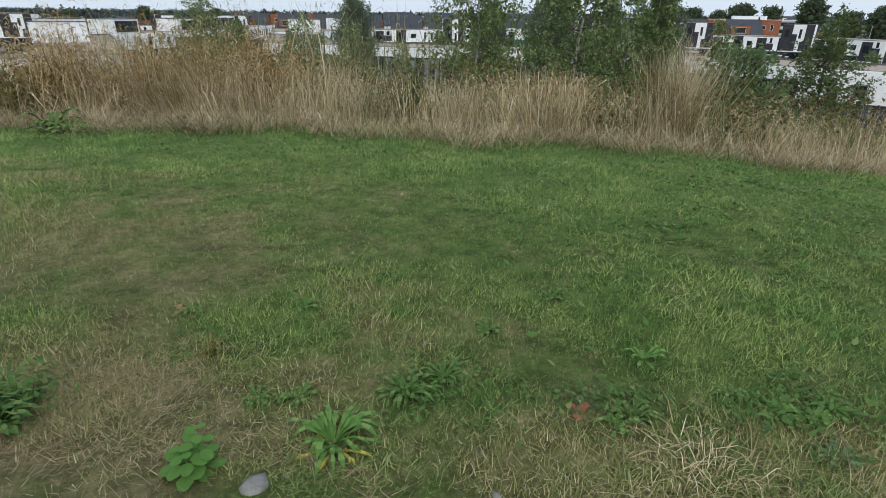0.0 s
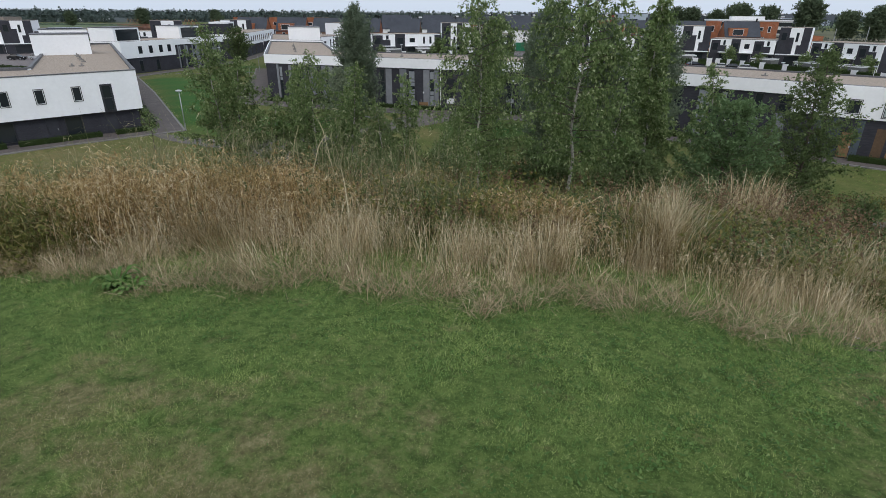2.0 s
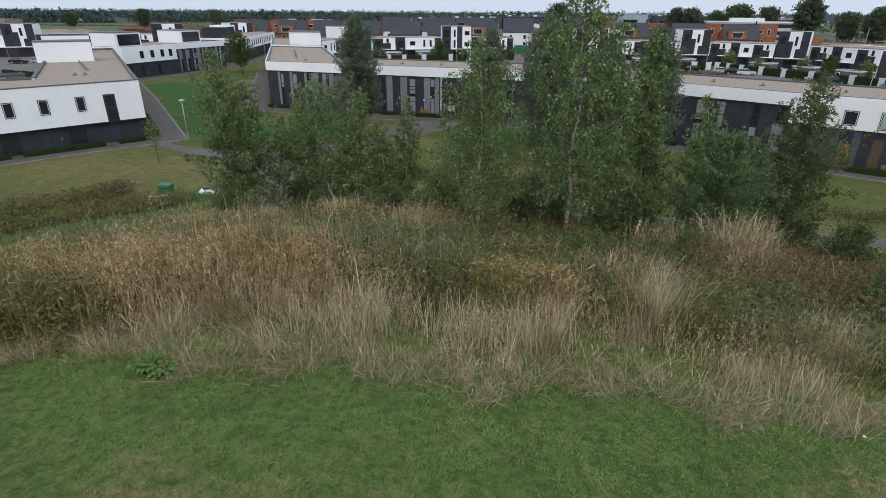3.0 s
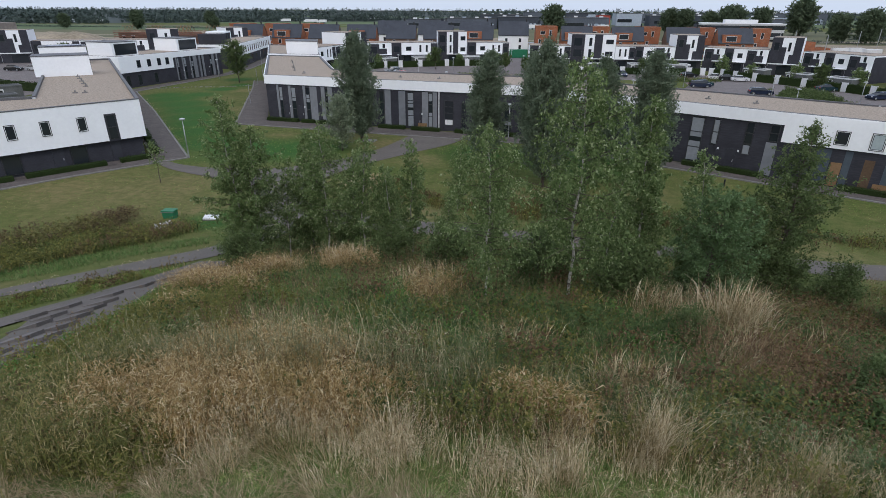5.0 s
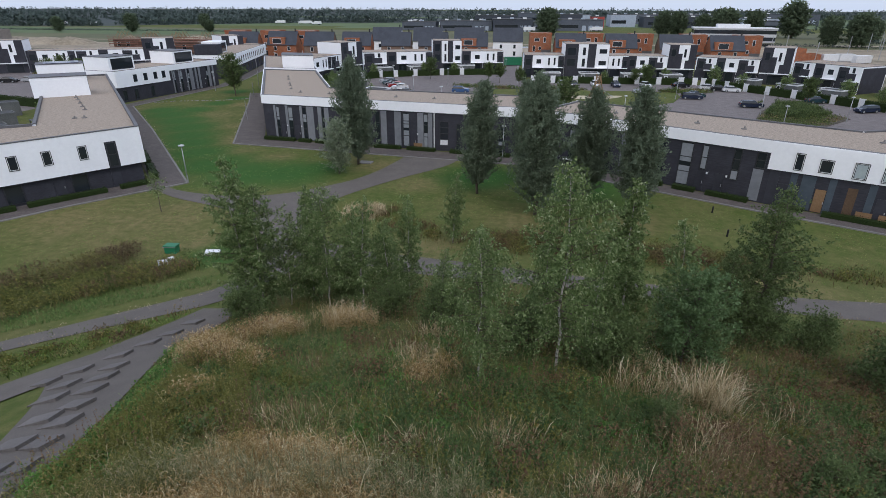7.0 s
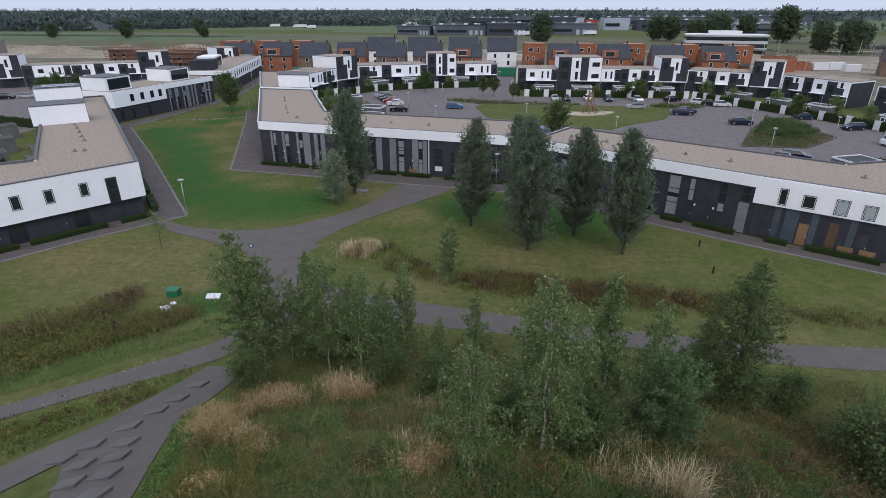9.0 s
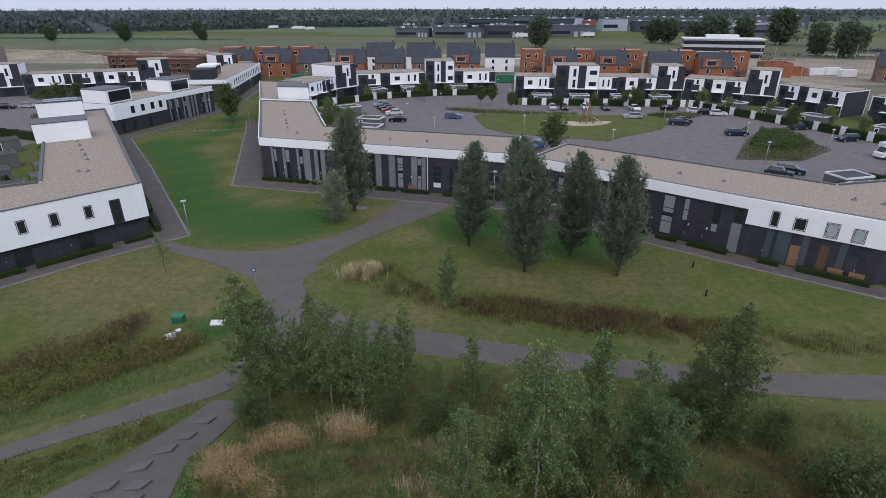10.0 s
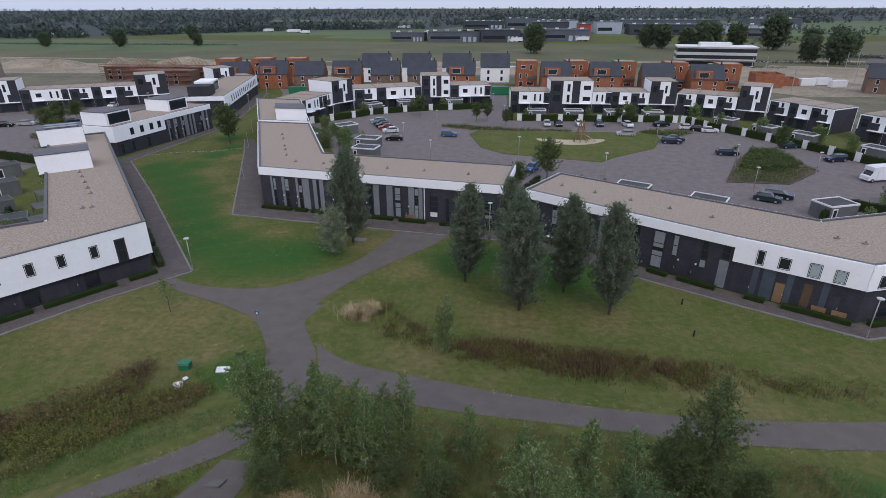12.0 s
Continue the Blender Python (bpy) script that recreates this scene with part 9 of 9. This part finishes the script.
# small plants, stones and litter on the hilltop
def rosette(x, y, n, length_, width, mat, label, up=0.5, seed=1, category="weed"):
    """A low plant whose leaves spread from one point."""
    r = random.Random(seed)
    z = float(land(x, y))
    t = thing("lawn_weed", (x, y, z), label, category)
    for i in range(n):
        a = i * 2.4 + r.uniform(-0.3, 0.3)
        L = length_ * r.uniform(0.4, 1.1)
        e = up * r.uniform(0.4, 1.3)
        g = Geo()
        ca, sa = math.cos(a), math.sin(a)
        row = []
        for f, w, zz in ((0.0, 0.15, 0.0), (0.25, 0.75, 0.4), (0.36, 0.45, 0.52), (0.55, 1.05, 0.72), (0.66, 0.65, 0.76), (0.82, 0.9, 0.72), (1.0, 0.05, 0.55)):
            cx, cy, cz = x + ca * L * f, y + sa * L * f, z + L * e * zz + 0.004
            h = width * w * r.uniform(0.6, 1.25) / 2
            row.append(((cx - sa * h, cy + ca * h, cz + 0.15 * h), (cx, cy, cz - 0.25 * h), (cx + sa * h, cy - ca * h, cz + 0.15 * h)))
        for p, q in zip(row[:-1], row[1:]):
            n0 = len(g.v)
            g.v += list(p) + list(q)
            g.f += [(n0, n0 + 1, n0 + 4, n0 + 3), (n0 + 1, n0 + 2, n0 + 5, n0 + 4)]
        part("leaf", g, mat, t)
    return t


def leafy_shoot(x, y, h, n, size, mat, label, seed, spread=0.05):
    """An upright shoot with pairs of broad toothed leaves."""
    r = random.Random(seed)
    z = float(land(x, y))
    t = thing("lawn_weed", (x, y, z), label, "weed")
    g = Geo()
    for k in range(6):
        a = k * 1.05
        g.v += [(x + 0.002 * math.cos(a), y + 0.002 * math.sin(a), z), (x + 0.001 * math.cos(a), y + 0.001 * math.sin(a), z + h)]
    g.f += [(2 * k, 2 * ((k + 1) % 6), 2 * ((k + 1) % 6) + 1, 2 * k + 1) for k in range(6)]
    part("stem", g, mat, t)
    for i in range(n):
        f = 0.15 + 0.85 * i / (n - 1)
        a = i * 2.4 + r.uniform(-0.3, 0.3)
        d = spread * (1.15 - 0.6 * f) * r.uniform(0.7, 1.1)
        L = size * (1.15 - 0.45 * f) * r.uniform(0.8, 1.15)
        ca, sa = math.cos(a), math.sin(a)
        dip = r.uniform(-0.35, 0.15)
        g = Geo()
        bx, by, bz = x + ca * d, y + sa * d, z + h * f + d * 0.2
        rim = []
        for q in range(12):
            c = 2 * math.pi * q / 12
            u = 0.5 - 0.5 * math.cos(c)
            wd = math.sin(c) * (0.48 if q % 2 else 0.38)
            rim.append((bx + ca * L * u - sa * L * wd, by + sa * L * u + ca * L * wd, bz + L * u * dip + 0.12 * L * abs(wd)))
        g.v += [(bx + ca * L * 0.45, by + sa * L * 0.45, bz + L * 0.45 * dip - 0.02 * L)] + rim
        g.f += [(0, 1 + q, 1 + (q + 1) % 12) for q in range(12)]
        part("leaf", g, mat, t)
    return t


# x, y, leaves, length, width, label, rise, material
WEEDS = [(-0.62, 1.29, 38, 0.1, 0.013, "bright green dandelion rosette with long toothed leaves", 0.75, M_BRIGHTLEAF), (-0.61, 1.275, 6, 0.085, 0.012, "yellowing outer leaves of a dandelion", 0.2, M_YELLOWLEAF), (-0.5, 1.47, 26, 0.085, 0.012, "green dandelion in the grass", 0.7, M_DOCK),
         (-0.42, 1.55, 20, 0.08, 0.011, "low green dandelion in the grass", 0.6, M_DOCK), (-0.83, 1.4, 26, 0.05, 0.011, "small clump of broad green leaves", 0.6, M_DOCK), (-0.74, 1.42, 26, 0.05, 0.011, "small clump of broad green leaves", 0.6, M_DOCK),
         (-1.33, 1.23, 30, 0.09, 0.018, "broad green dock leaves at the path's edge", 0.9, M_DOCK), (-1.34, 1.3, 24, 0.085, 0.017, "broad green dock leaves at the path's edge", 0.8, M_DOCK), (0.02, 1.47, 28, 0.06, 0.013, "dark green herb in the grass", 0.7, M_LONGGREEN), (-0.02, 1.44, 14, 0.05, 0.013, "green dock leaves in the grass", 0.5, M_BRIGHTLEAF),
         (0.36, 1.54, 30, 0.055, 0.012, "patch of bright broad leaves in the lawn", 0.5, M_BRIGHTLEAF), (0.44, 1.53, 30, 0.055, 0.012, "patch of bright broad leaves in the lawn", 0.5, M_BRIGHTLEAF), (0.5, 1.57, 26, 0.055, 0.012, "patch of bright broad leaves in the lawn", 0.5, M_BRIGHTLEAF), (0.28, 1.6, 24, 0.05, 0.011, "dark clover leaves in the lawn", 0.5, M_LONGGREEN),
         (0.42, 1.4, 22, 0.055, 0.011, "blue-green herb beside the dry tuft", 0.7, M_BLUEGREEN), (0.58, 1.46, 10, 0.06, 0.018, "green plantain in the lawn", 0.5, M_DOCK), (-1.03, 1.56, 30, 0.055, 0.006, "grey-brown thistle in the lawn", 1.1, M_BROWNWEED), (-1.1, 1.53, 14, 0.035, 0.009, "green thistle rosette in the lawn", 0.5, M_DOCK),
         (-1.2, 1.77, 9, 0.045, 0.016, "small green clover tuft", 0.5, M_DOCK), (-0.88, 1.84, 10, 0.05, 0.018, "small clover tuft in the lawn", 0.5, M_DOCK), (-0.32, 1.8, 10, 0.05, 0.018, "small clover tuft in the lawn", 0.5, M_DOCK), (0.1, 1.72, 10, 0.07, 0.014, "small green dandelion in the lawn", 0.6, M_BRIGHTLEAF),
         (-0.12, 2.05, 9, 0.06, 0.016, "small green weed in the lawn", 0.6, M_DOCK), (-4.35, 4.95, 40, 0.25, 0.06, "large green dock at the edge of the lawn", 0.9, M_DOCK), (-4.15, 4.9, 22, 0.2, 0.05, "green dock at the edge of the lawn", 0.8, M_BRIGHTLEAF), (-0.85, 4.85, 10, 0.09, 0.02, "green plantain in the lawn", 0.5, M_DOCK),
         (0.9, 3.0, 10, 0.06, 0.018, "small plantain in the lawn", 0.5, M_DOCK), (-2.2, 2.9, 10, 0.06, 0.016, "small dandelion in the lawn", 0.5, M_DOCK), (1.9, 3.6, 10, 0.075, 0.02, "clover tuft in the lawn", 0.5, M_DOCK), (3.2, 4.2, 12, 0.09, 0.02, "green plantain in the lawn", 0.5, M_DOCK), (-1.6, 5.2, 12, 0.1, 0.025, "dock leaves at the lawn's edge", 0.8, M_DOCK)]
for i, (x, y, n, l, w, lab, up, mat) in enumerate(WEEDS):
    rosette(x, y, n, l, w, mat, lab, up, i)
leafy_shoot(-0.865, 1.175, 0.07, 20, 0.034, M_BRIGHTLEAF, "leafy green nettle shoot at the path's edge", 4, 0.02)
leafy_shoot(-0.85, 1.19, 0.1, 12, 0.028, M_BRIGHTLEAF, "taller leafy green nettle shoot", 5, 0.014)
tuft(420, 0.13, 1.32, 0.06, 0.075, M_STRAW, "dry bleached grass tuft in the lawn", 0.0022, (0.6, 2.2))
tuft(320, 0.15, 1.33, 0.08, 0.07, M_MIXGRASS, "dry bleached grass tuft in the lawn", 0.0022, (0.4, 1.6))
rosette(-0.1, 1.47, 5, 0.035, 0.03, M_RUST, "fallen red-brown leaves on the grass", 0.4, 77, "leaf litter")
rosette(-1.24, 1.77, 3, 0.04, 0.03, M_WOOD, "fallen orange leaf on the grass", 0.4, 78, "leaf litter")

# bare gravelly edge under the camera and a worn bare place
def patch(name, cx, cy, rx, ry, mat, label, lift, seed):
    r = random.Random(seed)
    k = 40
    g = Geo()
    n_ring = 5
    for j in range(1, n_ring + 1):
        for i in range(k):
            a = 2 * math.pi * i / k
            f = j / n_ring
            wob = 1 + 0.18 * math.sin(3 * a + seed) + 0.12 * math.sin(7 * a + 2 * seed)
            x, y = cx + rx * f * wob * math.cos(a), cy + ry * f * wob * math.sin(a)
            g.v.append((x, y, float(land(x, y)) + lift * (1 - f ** 3) + 0.002))
    g.v.append((cx, cy, float(land(cx, cy)) + lift))
    c = len(g.v) - 1
    for i in range(k):
        g.f.append((c, i, (i + 1) % k))
    for j in range(n_ring - 1):
        for i in range(k):
            i2 = (i + 1) % k
            g.f.append((j * k + i, (j + 1) * k + i, (j + 1) * k + i2, j * k + i2))
    lone(name, g, mat, label, "bare soil", kind="structure")


M_EARTH = surface("trodden_earth", (0.03, 0.026, 0.02), (0.2, 0.17, 0.135), coarse=14, fine=90, bumpy=0.8, dist=0.01, lo=0.4, hi=0.62)
patch("bare_soil", -0.95, 0.92, 1.0, 0.245, M_EARTH, "bare gravelly earth at the edge of the path", 0.006, 3)
patch("bare_soil", 2.9, 4.95, 0.45, 0.14, M_EARTH, "bare earth at the lawn's edge", 0.006, 8)
patch("bare_soil", -3.4, 3.0, 0.2, 0.13, M_EARTH, "worn bare place in the lawn", 0.004, 5)


def pebble(x, y, s, seed, mat=None, name="stone", label="small grey pebble on bare earth", group="pebbles"):
    r = random.Random(seed)
    z = float(land(x, y))
    bm = bmesh.new()
    bmesh.ops.create_icosphere(bm, subdivisions=1, radius=s)
    for v in bm.verts:
        v.co *= r.uniform(0.8, 1.2)
        v.co.z *= 0.6
    me = bpy.data.meshes.new(name)
    bm.to_mesh(me)
    bm.free()
    me.materials.append(mat or M_STONE)
    me.shade_smooth()
    ob = tagged(new(name, me), label, "stone", group)
    ob.location = (x, y, z + s * 0.2 + (0.002 if y < 1.3 else 0))


for i in range(150):
    x = -0.85 + random.Random(i).gauss(0, 0.42)
    y = 1.14 + random.Random(i + 500).uniform(-0.03, 0.035)
    pebble(x, y, random.Random(i + 900).choice((0.0018, 0.0025, 0.003, 0.004, 0.006)), i)
pebble(-0.73, 1.16, 0.028, 333, label="larger rough grey stone on bare earth")
pebble(-0.28, 1.2, 0.012, 334)
for i in range(26):
    q = random.Random(i + 4000)
    pebble(-1.15 + q.uniform(-0.15, 0.45), 1.145 + q.uniform(-0.01, 0.025), q.choice((0.002, 0.0025, 0.0035)), i + 4100, M_WFRAME, "stone", "small white pebble on bare earth")
pebble(3.04, 5.2, 0.03, 335, M_WFRAME, "litter", "crumpled pale litter at the lawn's edge", "litter")
pebble(3.35, 5.05, 0.022, 336, M_WFRAME, "litter", "crumpled pale litter at the lawn's edge", "litter")
pebble(4.35, 9.55, 0.07, 337, M_WFRAME, "litter", "pale litter among the weeds", "litter")


# pale stones lying in a line across the grass between the terraces
STONES = random.Random(41)
for i in range(34):
    f = (i + STONES.uniform(-0.4, 0.4)) / 33
    x, y = -72.7 + 18.4 * f + STONES.gauss(0, 0.15), 112.4 + 7.8 * f + 0.8 * math.sin(f * 7) + STONES.gauss(0, 0.2)
    g = Geo()
    k, r = 7, STONES.uniform(0.14, 0.3)
    ring = [(x + r * math.cos(a * 0.9) * STONES.uniform(0.8, 1.2), y + r * math.sin(a * 0.9) * STONES.uniform(0.8, 1.2)) for a in range(k)]
    lone("stone", g.prism(ring, -0.03, 0.08), M_KERB, "pale flat stone lying in the grass", "stone", group="stones across the grass")
